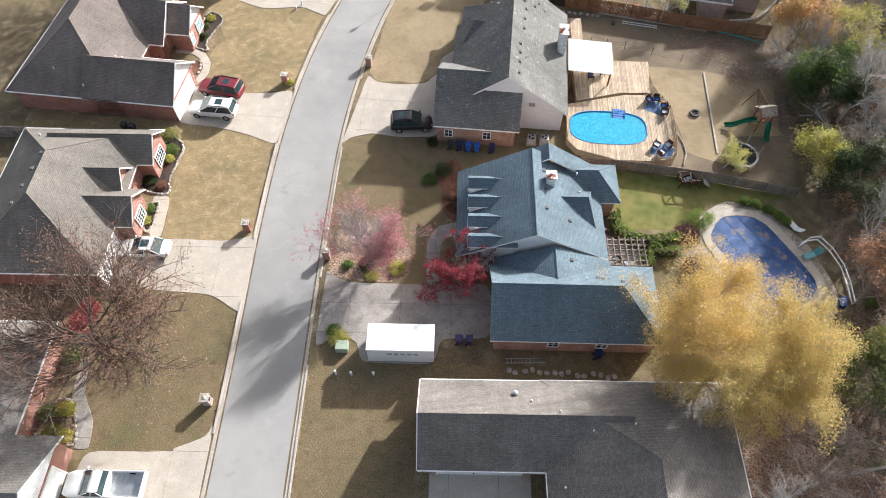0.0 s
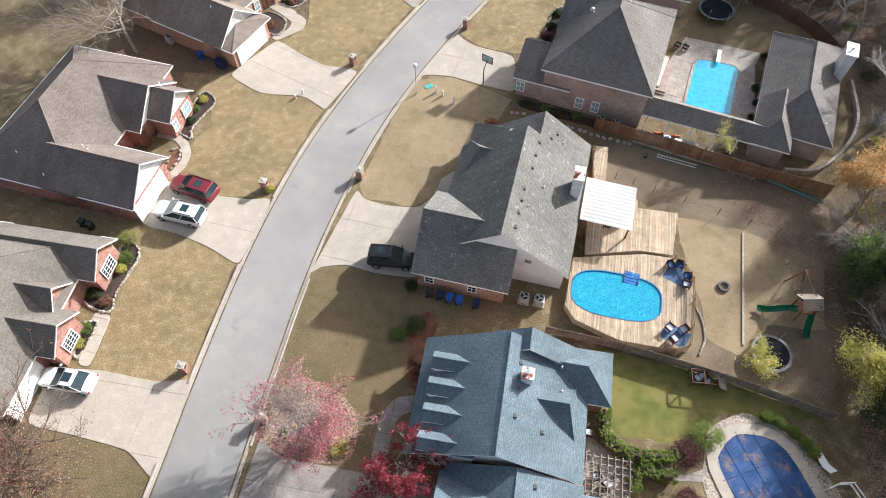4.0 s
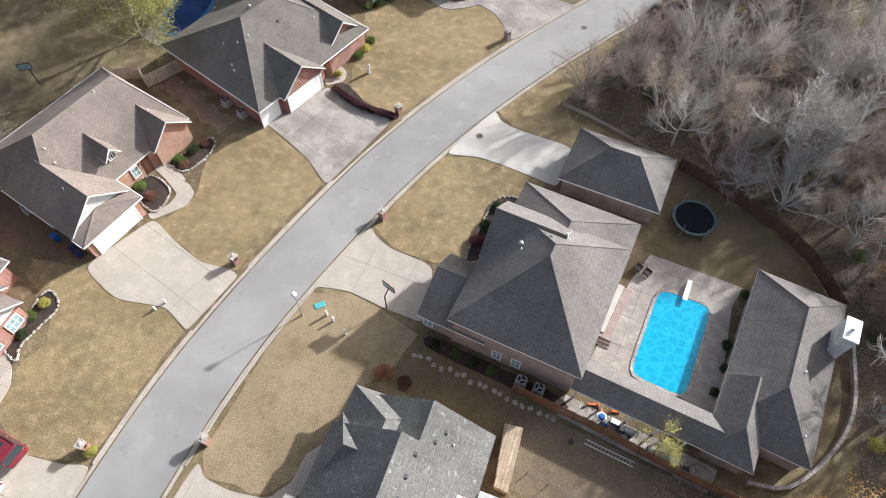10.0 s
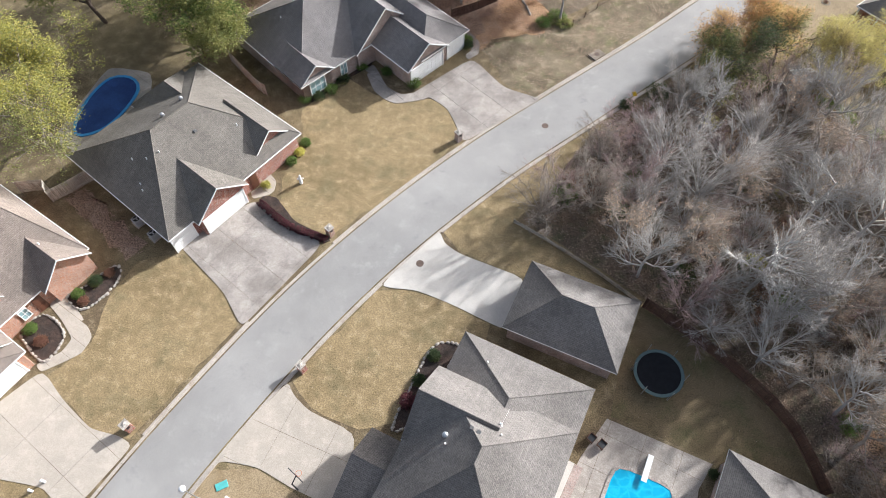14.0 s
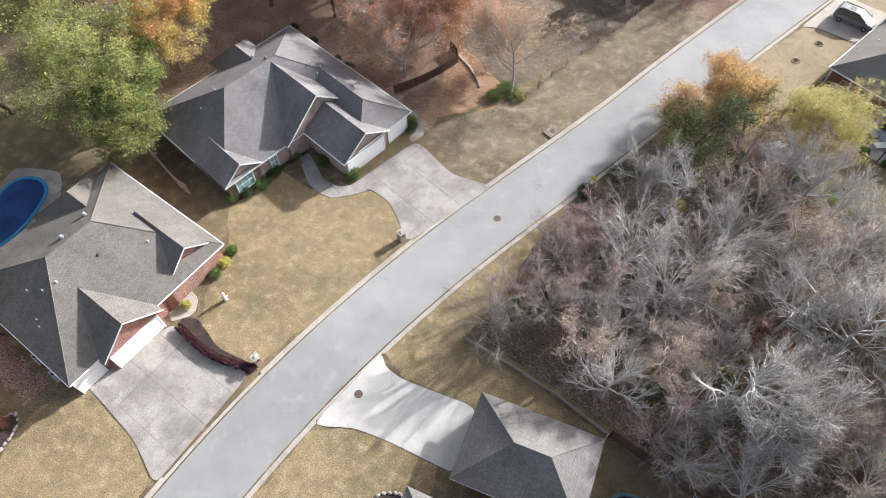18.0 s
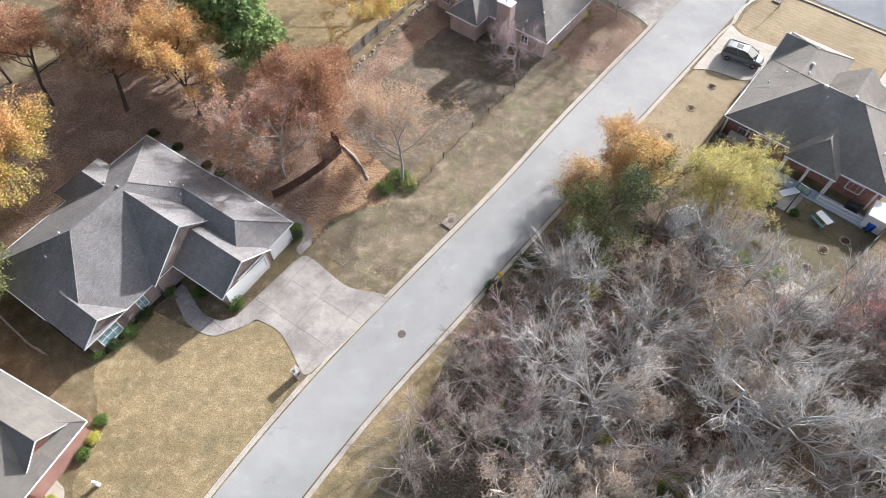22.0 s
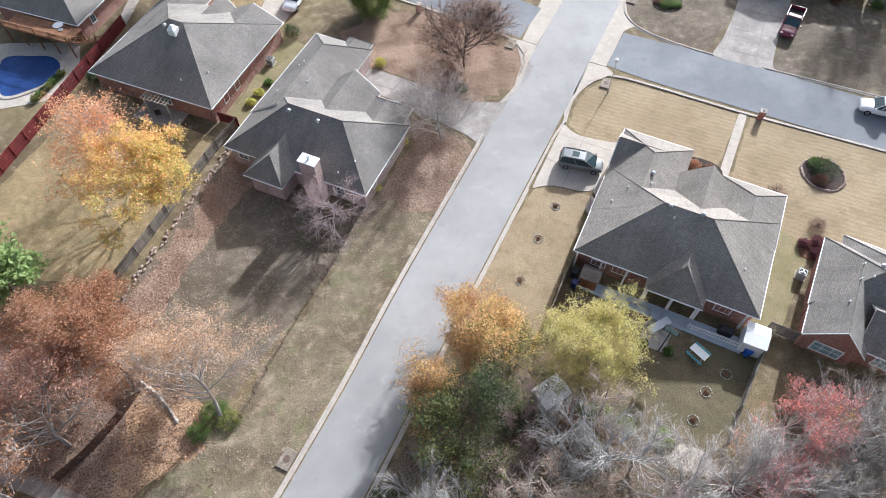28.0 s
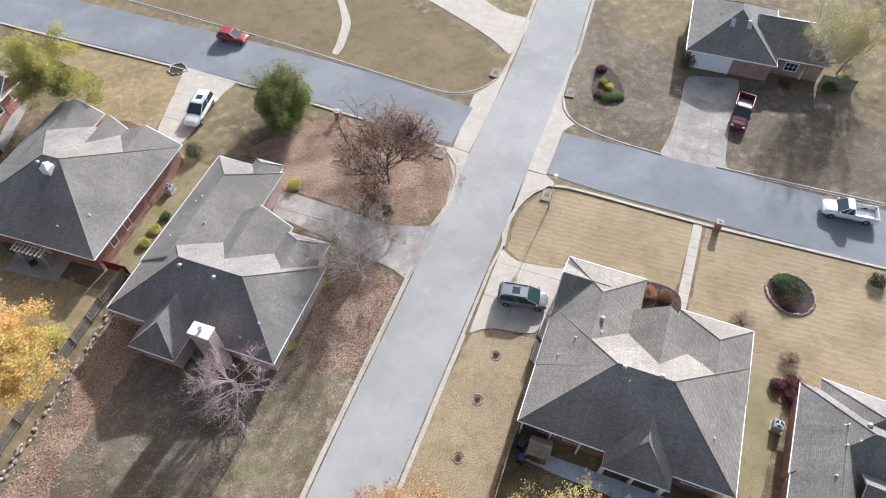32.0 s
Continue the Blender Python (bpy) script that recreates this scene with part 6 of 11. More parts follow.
def tree(name, label, x, y, height, spread, leaf=None, count=0, size=0.22, twig=None, kids=(7, 5, 5, 4), seed=1, rise=0.5, bare=0.35, scatter=0.35, group="", category="tree", yaw=0.0, thick=0.028, wander=0.25, leaf2=None, share=0.3, z=0.0, ratio=0.55, reach=(0.42, 0.66), edge=0.0, side_w=1.0, fill=None, stems=0, tilt=(0, 0), toward=None, leaf3=None):
    rng = random.Random(seed)
    count, size, scatter = int(count * (1.7 if count > 20000 else 2.15)), size * 0.54, scatter * 0.72
    tubes, tips = spray(rng, height, stems, kids[0], thick) if stems else grow(rng, height, spread * 1.17, kids, rise, bare, thick, wander, None, ratio, reach, side_w)
    t = thing(name, label, category, pose(x, y, z, tilt[0], tilt[1], yaw), group)
    part("trunk", tubes_mesh("trunk", [q for q in tubes if q[4] == 0], [M_BARK if twig is None else twig]), None, t)
    part("limbwork", tubes_mesh("limbwork", [q for q in tubes if q[4] > 0], [twig or M_TWIG_TAN] + ([M_TWIG_FINE] if twig is M_TWIG_PALE else [])), None, t)
    if edge:
        tips = [q for q in tips if math.hypot(q.x, q.y) > edge * spread]
    if fill:
        n, zc, rx, rz = fill
        for _ in range(n):
            d = Vector((rng.gauss(0, 1), rng.gauss(0, 1), rng.gauss(0, 1))).normalized() * rng.uniform(0.66, 1.0)
            tips.append(Vector((d.x * rx, d.y * rx, zc + d.z * rz)))
    if leaf:
        part("crown", leaves_mesh("crown", tips, int(count * (1 - abs(share))) if leaf2 else count, size, scatter, leaf, seed), None, t)
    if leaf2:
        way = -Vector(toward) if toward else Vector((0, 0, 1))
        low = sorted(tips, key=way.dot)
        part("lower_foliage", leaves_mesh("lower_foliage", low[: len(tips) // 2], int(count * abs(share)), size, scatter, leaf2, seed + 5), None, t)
        if leaf3:
            part("green_foliage", leaves_mesh("green_foliage", low[: len(tips) // 5], int(count * abs(share) * 0.3), size, scatter, leaf3, seed + 6), None, t)
    return t


def pine(name, label, x, y, height, spread, seed=1, group=""):
    rng = random.Random(seed)
    tubes, tips = [(Vector((0, 0, -0.1)), Vector((0, 0, height * 0.55)), height * 0.018, height * 0.012, 0), (Vector((0, 0, height * 0.55)), Vector((0, 0, height)), height * 0.012, 0.03, 0)], []
    for i in range(46):
        f = rng.uniform(0.38, 0.99)
        a = rng.uniform(0, math.tau)
        ln = spread * (1.12 - f) * 1.5 * rng.uniform(0.7, 1.1) + 0.3
        p = Vector((0, 0, height * f))
        q = p + Vector((math.cos(a), math.sin(a), rng.uniform(0.0, 0.35))) * ln
        tubes.append((p, q, 0.05, 0.02, 1))
        tips += [p.lerp(q, rng.uniform(0.45, 1.05)) for _ in range(7)]
    t = thing(name, label, "tree", pose(x, y, 0), group)
    part("trunk", tubes_mesh("trunk", tubes, [M_BARK]), None, t)
    part("crown", leaves_mesh("crown", tips, 7000, 0.24, 0.36, L_PINE, seed, 0.8), None, t)
    return t


def bush(name, label, x, y, r, h, leaf, count=900, seed=1, size=0.11, z=0.0, group="", sx=1.0, yaw=0.0, twig=True):
    """A rounded, uneven shrub of many leaves on a few stems."""
    rng = random.Random(seed)
    tips, tubes = [], []
    for i in range(110):
        a, e = rng.uniform(0, math.tau), math.asin(rng.uniform(0.05, 1))
        q = Vector((math.cos(a) * math.cos(e) * r * sx, math.sin(a) * math.cos(e) * r, h * (0.25 + 0.75 * math.sin(e)))) * rng.uniform(0.8, 1.06)
        tips += [q, q * 0.8]
        if i % 8 == 0:
            tubes.append((Vector((0, 0, -0.05)), q * 0.9, 0.035, 0.012, 1))
    t = thing(name, label, "shrub", pose(x, y, z, 0, 0, yaw), group)
    part("stemwork", tubes_mesh("stemwork", tubes, [M_TWIG_DARK]), None, t)
    part("foliage", leaves_mesh("foliage", tips, int(count * 2.2), size * 0.72, 0.1 * r + 0.02, leaf, seed), None, t)
    return t


def hedge(name, label, pts, width, height, leaf, seed=3, per=420):
    """A clipped hedge along a line."""
    rng = random.Random(seed)
    line = smooth_line([(*p, 0) for p in pts], 0.35)
    spots = []
    for i, p in enumerate(line):
        d = (line[min(i + 1, len(line) - 1)] - line[max(i - 1, 0)]).normalized()
        side = Vector((-d.y, d.x, 0))
        for _ in range(14):
            u, v = rng.uniform(-1, 1), 1.0
            if rng.random() < 0.4:
                u, v = rng.choice((-1, 1)), rng.uniform(0.1, 1)
            spots.append(p + side * u * width / 2 + d * rng.uniform(-0.2, 0.2) + Vector((0, 0, v * height * rng.uniform(0.95, 1.03))))
    t = thing(name, label, "hedge")
    n = int(per * len(line) * 0.35)
    part("foliage", leaves_mesh("foliage", spots, int(n * 1.5), 0.05, 0.04, leaf, seed), None, t)
    bm = bmesh.new()
    for a, b in zip(line, line[1:]):
        tube(bm, a + Vector((0, 0, height * 0.45)), b + Vector((0, 0, height * 0.45)), min(width, height) * 0.36, n=6)
    part("stemwork", bm, M_TWIG_DARK, t)
    return t


# single trees
tree("bare_oak", "large bare oak with a few dry brown leaves", -29.2, 20.4, 9.8, 6.0, L_BROWN, 6500, 0.13, M_TWIG_DARK, (15, 9, 6, 4), 11, 0.45, 0.25, 0.35, leaf2=L_OAKDRY, share=0.25, thick=0.034, ratio=0.72, reach=(0.45, 0.7))
tree("red_maple", "bare-limbed maple edged with pinkish-red leaves", -8.1, 30.4, 6.6, 3.2, L_PINK, 4600, 0.13, M_TWIG_MAPLE, (18, 8, 6, 4), 23, 0.8, 0.14, 0.2, leaf2=L_RED, share=0.12, ratio=0.6, reach=(0.45, 0.7), thick=0.024, edge=0.72)
tree("japanese_maple", "small deep-crimson maple beside the driveway", 0.6, 28.7, 4.0, 2.5, L_RED, 5200, 0.13, M_TWIG_PALE, (10, 6, 4, 3), 31, 0.5, 0.2, 0.16, edge=0.5, thick=0.022, fill=(140, 2.1, 2.0, 1.6))
tree("yellow_tree", "broad tree in full golden-yellow leaf", 22.6, 20.2, 10.0, 5.4, L_OCHRE, 92000, 0.115, M_TWIG_TAN, (13, 8, 5, 3), 43, 0.55, 0.2, 0.45, leaf2=L_STRAW, share=0.2, toward=(0.7, -0.7, -0.4), ratio=0.6, reach=(0.42, 0.66), fill=(420, 5.6, 7.5, 4.6))
tree("bare_yard_tree", "large bare grey-brown tree beside the fence", -41.2, 71.2, 10.5, 6.2, None, 0, 0.2, M_TWIG_OAKGREY, (14, 9, 6, 4), 51, 0.4, 0.28, thick=0.024, reach=(0.45, 0.7))
# Sunlit upper side put into the leaf colour: lime towards the sun.
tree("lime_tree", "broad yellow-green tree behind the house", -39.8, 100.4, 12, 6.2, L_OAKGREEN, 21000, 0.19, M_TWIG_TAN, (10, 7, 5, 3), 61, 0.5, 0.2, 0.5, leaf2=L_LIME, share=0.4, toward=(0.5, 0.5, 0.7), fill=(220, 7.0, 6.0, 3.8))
tree("olive_tree", "olive-green leafy tree behind the houses", -29, 116.4, 9, 4.2, L_OAKGREEN, 9000, 0.2, M_TWIG_DARK, (8, 5, 5, 3), 62, 0.5, 0.2, 0.5)
tree("green_oak", "large olive-green oak beside the slate-roofed house", -28.8, 119.6, 12, 6.0, L_OAKGREEN, 19000, 0.22, M_TWIG_TAN, (9, 6, 5, 3), 71, 0.5, 0.2, 0.6, leaf2=L_GREEN, share=0.3)
tree("golden_tree", "golden-orange leafy tree behind the house", -28.2, 129.5, 11, 5.4, L_GOLD, 14000, 0.2, M_TWIG_TAN, (8, 5, 5, 3), 72, 0.6, 0.3, 0.5, leaf2=L_LIME, share=0.3)
tree("green_tree", "green and yellow leafy tree behind the houses", -39, 131, 12, 5.2, L_OAKGREEN, 12000, 0.21, M_TWIG_DARK, (8, 5, 5, 3), 73, 0.5, 0.25, 0.6)
tree("green_tree", "green and yellow leafy tree behind the houses", -44, 119, 12, 5.2, L_OAKGREEN, 10000, 0.22, M_TWIG_DARK, (8, 5, 5, 3), 74, 0.5, 0.25, 0.6)
for i, (x, y, h, s, lf, n) in enumerate([(-21.6, 143.1, 11.5, 5.0, L_TAN, 9000), (-12.9, 142.9, 11, 5.0, L_GOLD, 10000), (-30.6, 143.5, 11, 5.0, L_RUST, 8000), (-18.1, 148.5, 11.5, 5.4, L_RUST, 10000), (-24, 151.5, 11, 5.0, L_RUST, 7000), (-37, 147, 11, 5.0, L_TAN, 6000)]):
    tree("autumn_tree", "tall autumn tree with thinning orange-brown leaves", x, y, h, s, lf, n, 0.19, M_TWIG_DARK, (8, 5, 5, 3), 80 + i, 0.7, 0.4, 0.45, "autumn trees")
tree("rust_tree", "rust-red leafy tree by the fallen leaves", -0.2, 143.0, 8.5, 5.0, L_RUST, 17000, 0.18, M_TWIG_TAN, (9, 6, 5, 3), 91, 0.55, 0.25, 0.45, fill=(260, 4.6, 4.9, 3.4))
tree("rosy_tree", "thin rust-leaved tree showing its grey branches", -1.4, 134.2, 8.5, 5.2, L_RUST, 8500, 0.16, M_TWIG_FINE, (12, 7, 5, 3), 92, 0.5, 0.2, 0.3, leaf2=L_PINK2, share=0.5, toward=(-0.2, 1, 0.3), ratio=0.6, edge=0.2)
tree("tan_tree", "leaning tan-leaved tree showing its grey branches", 11.5, 133.9, 8.4, 4.7, L_TAN, 9500, 0.15, M_TWIG_FINE, (12, 7, 5, 3), 93, 0.6, 0.4, 0.35, tilt=(-32, -7), leaf2=L_TAN, share=0.6, toward=(0, 0.8, 0.6), fill=(120, 5.2, 4.4, 2.6))
tree("gold_maple", "maple turning from orange-pink to yellow and green", 5.2, 161.5, 8.6, 5.9, L_ORANGE, 22000, 0.18, M_TWIG_PALE, (10, 7, 5, 3), 94, 0.5, 0.2, 0.42, leaf2=L_YELLOW, share=0.5, toward=(0.8, -0.75, -0.1), leaf3=L_LIME)
tree("rosy_bare_tree", "small bare rosy-twigged tree beside the house", 23.4, 153.2, 5.0, 3.0, L_PINK2, 500, 0.1, M_TWIG_MAPLE, (13, 8, 6, 4), 95, 0.5, 0.2, 0.2, thick=0.024)
tree("bare_oak", "bare oak over a carpet of leaves", 42.4, 174.2, 6.6, 4.6, L_OAKDRY, 7000, 0.15, M_TWIG_DARK, (14, 9, 5, 3), 96, 0.45, 0.18, 0.3, thick=0.044, leaf2=L_RUST, share=0.16, ratio=0.66)
tree("bare_street_tree", "small bare brown-twigged tree", 37.0, 162.6, 5.8, 3.8, L_OAKDRY, 2200, 0.1, M_TWIG_FINE, (14, 8, 6, 4), 97, 0.6, 0.15, 0.25, thick=0.022)
tree("round_green_tree", "dense round dark-green tree", 32.6, 187.6, 5.6, 3.0, L_OLIVE, 19000, 0.16, M_TWIG_DARK, (16, 7, 4, 3), 98, 0.7, 0.05, 0.34, leaf2=L_GREEN, share=0.4, fill=(900, 3.0, 3.1, 2.8))
tree("lime_street_tree", "yellow-green leafy tree on the lawn", 8.0, 199.4, 7.2, 4.2, L_LIME, 17000, 0.17, M_TWIG_TAN, (8, 5, 5, 3), 99, 0.6, 0.2, 0.4, leaf2=L_OLIVE, share=0.3)
tree("sparse_yellow_tree", "sparse yellowing tree over the roof", 97.9, 177.0, 8.4, 4.4, L_STRAW, 4200, 0.15, M_TWIG_PALE, (11, 7, 5, 4), 100, 0.6, 0.2, 0.35)
tree("sparse_yellow_tree", "sparse yellowing tree beside a grey fence", 103.4, 176.6, 7.6, 3.6, L_STRAW, 2600, 0.15, M_TWIG_TAN, (10, 7, 5, 4), 111, 0.6, 0.2, 0.35)
tree("bare_tree", "bare brown tree behind the north house", 108, 181, 9, 4.6, None, 0, 0.17, M_TWIG_TAN, (9, 6, 5, 4), 101, 0.5, 0.25)
tree("willow_tree", "round yellow-green willow-like tree in thin leaf", 44.8, 132.4, 6.0, 3.7, L_STRAW, 19000, 0.13, M_TWIG_TAN, (16, 8, 4, 3), 102, 0.7, 0.15, 0.28, fill=(500, 3.3, 3.6, 3.0))
tree("roadside_tree", "roadside tree in thin orange leaf", 34.4, 136.6, 5.6, 2.6, L_GOLD, 5200, 0.16, M_TWIG_TAN, (10, 6, 5, 4), 103, 0.7, 0.12, 0.4, leaf2=L_RUST, share=0.35)
tree("roadside_tree", "roadside tree in golden-orange leaf", 30.2, 130.9, 5.8, 2.6, L_GOLD, 3600, 0.16, M_TWIG_TAN, (10, 6, 5, 4), 104, 0.7, 0.12, 0.4, leaf2=L_TAN, share=0.3)
tree("roadside_tree", "low roadside tree in golden leaf", 36.9, 136.0, 4.6, 2.2, L_GOLD, 3200, 0.15, M_TWIG_TAN, (10, 6, 5, 4), 110, 0.7, 0.12, 0.4, leaf2=L_LIME, share=0.3)
tree("evergreen_tree", "dark olive evergreen tree at the wood's edge", 31.4, 128.0, 7.0, 3.8, L_DARK, 5200, 0.17, M_TWIG_OAK, (11, 7, 5, 3), 105, 0.7, 0.15, 0.4, leaf2=L_OLIVE, share=0.4)
tree("evergreen_tree", "dark olive evergreen tree at the wood's edge", 37.6, 133.0, 7.0, 3.3, L_OLIVE, 3600, 0.16, M_TWIG_OAK, (11, 7, 5, 3), 106, 0.7, 0.15, 0.4, leaf2=L_GOLD, share=0.55, toward=(-0.5, 0.6, 0.5))
tree("coral_maple", "small maple with coral-red leaves and bare tips", 58.2, 122.6, 6.2, 3.6, L_CORAL, 2400, 0.13, M_TWIG_PINK, (12, 7, 5, 4), 107, 0.5, 0.2, 0.25)
tree("coral_maple", "small maple with coral-red leaves and bare tips", 53.6, 117.6, 6.0, 3.4, L_CORAL, 700, 0.12, M_TWIG_PINK, (12, 7, 5, 4), 108, 0.5, 0.2, 0.25)
tree("ornamental_tree", "small thin yellow-leaved tree by the fence", 25.8, 66.4, 4.2, 1.8, L_LIME, 700, 0.12, M_TWIG_PALE, (8, 5, 4, 3), 109, 0.6, 0.25, 0.2)
tree("ornamental_tree", "small thin yellow-green tree by the trampoline", 27.9, 42.5, 3.6, 1.3, L_LIME, 1100, 0.13, M_TWIG_PALE, (8, 5, 4, 3), 110, 0.6, 0.25, 0.25)
for i, (x, y, h, s) in enumerate([(-20, 163, 13, 3.6), (-14.6, 157.2, 13, 3.8), (-9.2, 151.6, 13, 3.6), (-6.2, 148.6, 12, 3.2), (-25, 170, 13, 3.6), (-17.5, 160.2, 12, 3.2), (-11.5, 154, 12, 3.4)]):
    pine("pine_tree", "tall bright-green pine behind the back yards", x, y, h, s, 120 + i, "row of pines")

# the wood: a few trees of each kind, then copies of them
WOODS = [(14, 103.6), (26, 97.8), (31, 95.4), (36, 92.2), (40.6, 88.6), (43.4, 83), (43.5, 66), (39, 61), (38.5, 42), (38, 27), (32, 14), (60, 0), (92, 40), (92, 110), (66, 123), (50, 120.5), (44, 127), (37, 131), (31, 131), (24.6, 123), (18.4, 115)]


def inside(x, y, poly):
    hit = False
    for (x0, y0), (x1, y1) in zip(poly, poly[1:] + poly[:1]):
        if (y0 > y) != (y1 > y) and x < (x1 - x0) * (y - y0) / (y1 - y0) + x0:
            hit = not hit
    return hit


CLEARED = ((31.4, 128.0, 4.6), (37.6, 133.0, 4.2), (40.3, 129.6, 3.0), (38.2, 112.8, 2.8), (43.0, 36.0, 5.5), (46.5, 68.0, 5.5), (43.0, 27.5, 5.0), (49.8, 122.4, 3.0), (44.8, 132.4, 4.6), (33.0, 132.4, 3.6), (19.5, 103.4, 2.6))  # evergreens, shed and willow


def cleared(x, y):
    return any(math.dist((x, y), q[:2]) < q[2] for q in CLEARED)


rng = random.Random(77)
MODELS = [tree("bare_wood_tree", "bare grey tree with many rising stems", 24.9, 104.9, 6.6, 3, None, 0, 0.2, M_TWIG_PALE, (13,), 201, group="trees of the wood", thick=0.036, stems=15),
          tree("bare_wood_tree", "bare grey tree with many rising stems", 25.8, 113.6, 7.8, 3, None, 0, 0.2, M_TWIG_PALE, (14,), 202, group="trees of the wood", thick=0.038, stems=17),
          tree("bare_wood_tree", "tall bare grey tree in the leafless wood", 39.7, 109.2, 9.5, 3.6, None, 0, 0.2, M_TWIG_PALE, (11, 7, 6, 4), 203, 0.7, 0.34, group="trees of the wood", thick=0.026, wander=0.26, ratio=0.64, reach=(0.42, 0.7), side_w=0.85),
          tree("thin_wood_tree", "bare brown tree with fine rising twigs", 19.4, 106.6, 7.0, 3, None, 0, 0.2, M_TWIG_TAN, (15,), 204, group="trees of the wood", thick=0.028, stems=14),
          tree("thin_wood_tree", "bare brown tree with a few dry leaves", 33, 109, 8.5, 2.6, L_TAN, 420, 0.1, M_TWIG_TAN, (9, 6, 6, 4), 205, 0.8, 0.32, group="trees of the wood", thick=0.024, wander=0.26),
          tree("rosy_wood_tree", "low bare rosy-brown tree in the leafless wood", 45, 117, 5.6, 2.5, None, 0, 0.12, M_TWIG_PINK, (14,), 206, group="trees of the wood", thick=0.028, stems=11)]
WEIGHTS = (4, 4, 6, 2, 5, 2)
spots = [(24.9, 104.9), (25.8, 113.6), (39.7, 109.2), (19.4, 106.6), (33, 109), (45, 117)]
for k in range(3000):
    if len(spots) > 210:
        break
    x, y = rng.uniform(12, 74), rng.uniform(22, 133)
    near = min(math.dist((x, y), s) for s in spots)
    if not inside(x, y, WOODS) or cleared(x, y) or near < (2.9 if y > 84 else 3.6):
        continue
    spots.append((x, y))
    s = rng.uniform(0.75, 1.1)
    m = pose(x, y, 0, rng.uniform(-5, 5), rng.uniform(-5, 5), rng.uniform(0, 360)) @ Matrix.Diagonal((s, s, s * rng.uniform(0.85, 1.1), 1))
    edge = x < 21 + (y - 103) * 0.5
    copy = copy_thing(rng.choices(MODELS, (1, 0, 0, 4, 1, 5) if edge else (2, 2, 7, 1, 5, 1) if x > 34 and y < 106 else WEIGHTS)[0], m)
    copy.scale = (s, s, s)
BUSHES = [bush("wood_shrub", "green shrub on the woodland floor", 22.4, 106.5, 1.1, 1.0, L_GREEN, 380, 301, group="undergrowth"), bush("wood_shrub", "dark evergreen shrub in the wood", 29, 100.4, 1.4, 1.8, L_DARK, 480, 302, group="undergrowth"),
          bush("wood_shrub", "yellow-green shrub in the wood", 36, 104, 1.0, 0.9, L_LIME, 350, 303, group="undergrowth"), bush("wood_shrub", "brown leafy brush in the wood", 40, 108, 1.5, 1.2, L_BROWN, 420, 304, group="undergrowth"), bush("wood_shrub", "tan leafy brush in the wood", 42, 100, 1.5, 1.1, L_TAN, 420, 305, group="undergrowth")]
n = 0
for k in range(2000):
    x, y = rng.uniform(12, 74), rng.uniform(22, 133)
    if inside(x, y, WOODS):
        s = rng.uniform(0.5, 1.3)
        c = copy_thing(rng.choices(BUSHES, (6, 4, 3, 5, 5))[0], pose(x, y, 0, 0, 0, rng.uniform(0, 360)))
        c.scale = (s, s, s)
        n += 1
        if n > 150:
            break
# low bare brush between the trees
def brush(label, x, y, r, h, mat, seed):
    rg = random.Random(seed)
    tubes = []
    for i in range(26):
        a, f = rg.uniform(0, math.tau), rg.uniform(0.3, 1)
        p = Vector((rg.uniform(-0.3, 0.3) * r, rg.uniform(-0.3, 0.3) * r, 0))
        q = p + Vector((math.cos(a) * r * f, math.sin(a) * r * f, h * rg.uniform(0.5, 1)))
        tubes.append((p, q, 0.022, 0.01, 3))
        for j in range(7):
            e = p.lerp(q, rg.uniform(0.3, 1))
            tubes.append((e, e + Vector((rg.uniform(-1, 1), rg.uniform(-1, 1), rg.uniform(-0.1, 0.8))) * 0.42 * r, 0.013, 0.006, 3))
    t = thing("bare_brush", label, "shrub", pose(x, y, 0), "bare brush")
    part("stemwork", tubes_mesh("stemwork", tubes, [mat]), None, t)
    return t


BRUSH = [brush("low bare brown brush on the woodland floor", 20, 108, 1.5, 1.5, M_TWIG_TAN, 801), brush("low bare rosy brush on the woodland floor", 24, 109, 1.4, 1.3, M_TWIG_PINK, 802), brush("low bare grey brush on the woodland floor", 30, 112, 1.6, 1.8, M_TWIG_OAK, 803), brush("low bare pale brush on the woodland floor", 33, 104, 1.3, 1.4, M_TWIG_PALE, 804)]
n = 0
for k in range(4000):
    x, y = rng.uniform(12, 70), rng.uniform(40, 133)
    if inside(x, y, WOODS) and (y > 82 or rng.random() < 0.3):
        s = rng.uniform(0.7, 1.4)
        c = copy_thing(rng.choices(BRUSH, (4, 3, 4, 2))[0], pose(x, y, 0, 0, 0, rng.uniform(0, 360)))
        c.scale = (s, s, s)
        n += 1
        if n > 230:
            break
# fallen trunks
for i, (x, y, ln, yaw) in enumerate([(29, 106, 5.5, 40), (31.5, 103.5, 6, 35), (38, 108, 5, 60), (47, 98, 7, 20)]):
    bm = bmesh.new()
    tube(bm, (-ln / 2, 0, 0.2), (0, 0.3, 0.24), 0.17, 0.14, 7)
    tube(bm, (0, 0.3, 0.24), (ln / 2, 0, 0.3), 0.14, 0.08, 7)
    single("fallen_log", bm, M_TWIG_DARK, "dark fallen log among dead leaves", "log", pose(x, y, 0, 0, 0, yaw), "fallen logs")
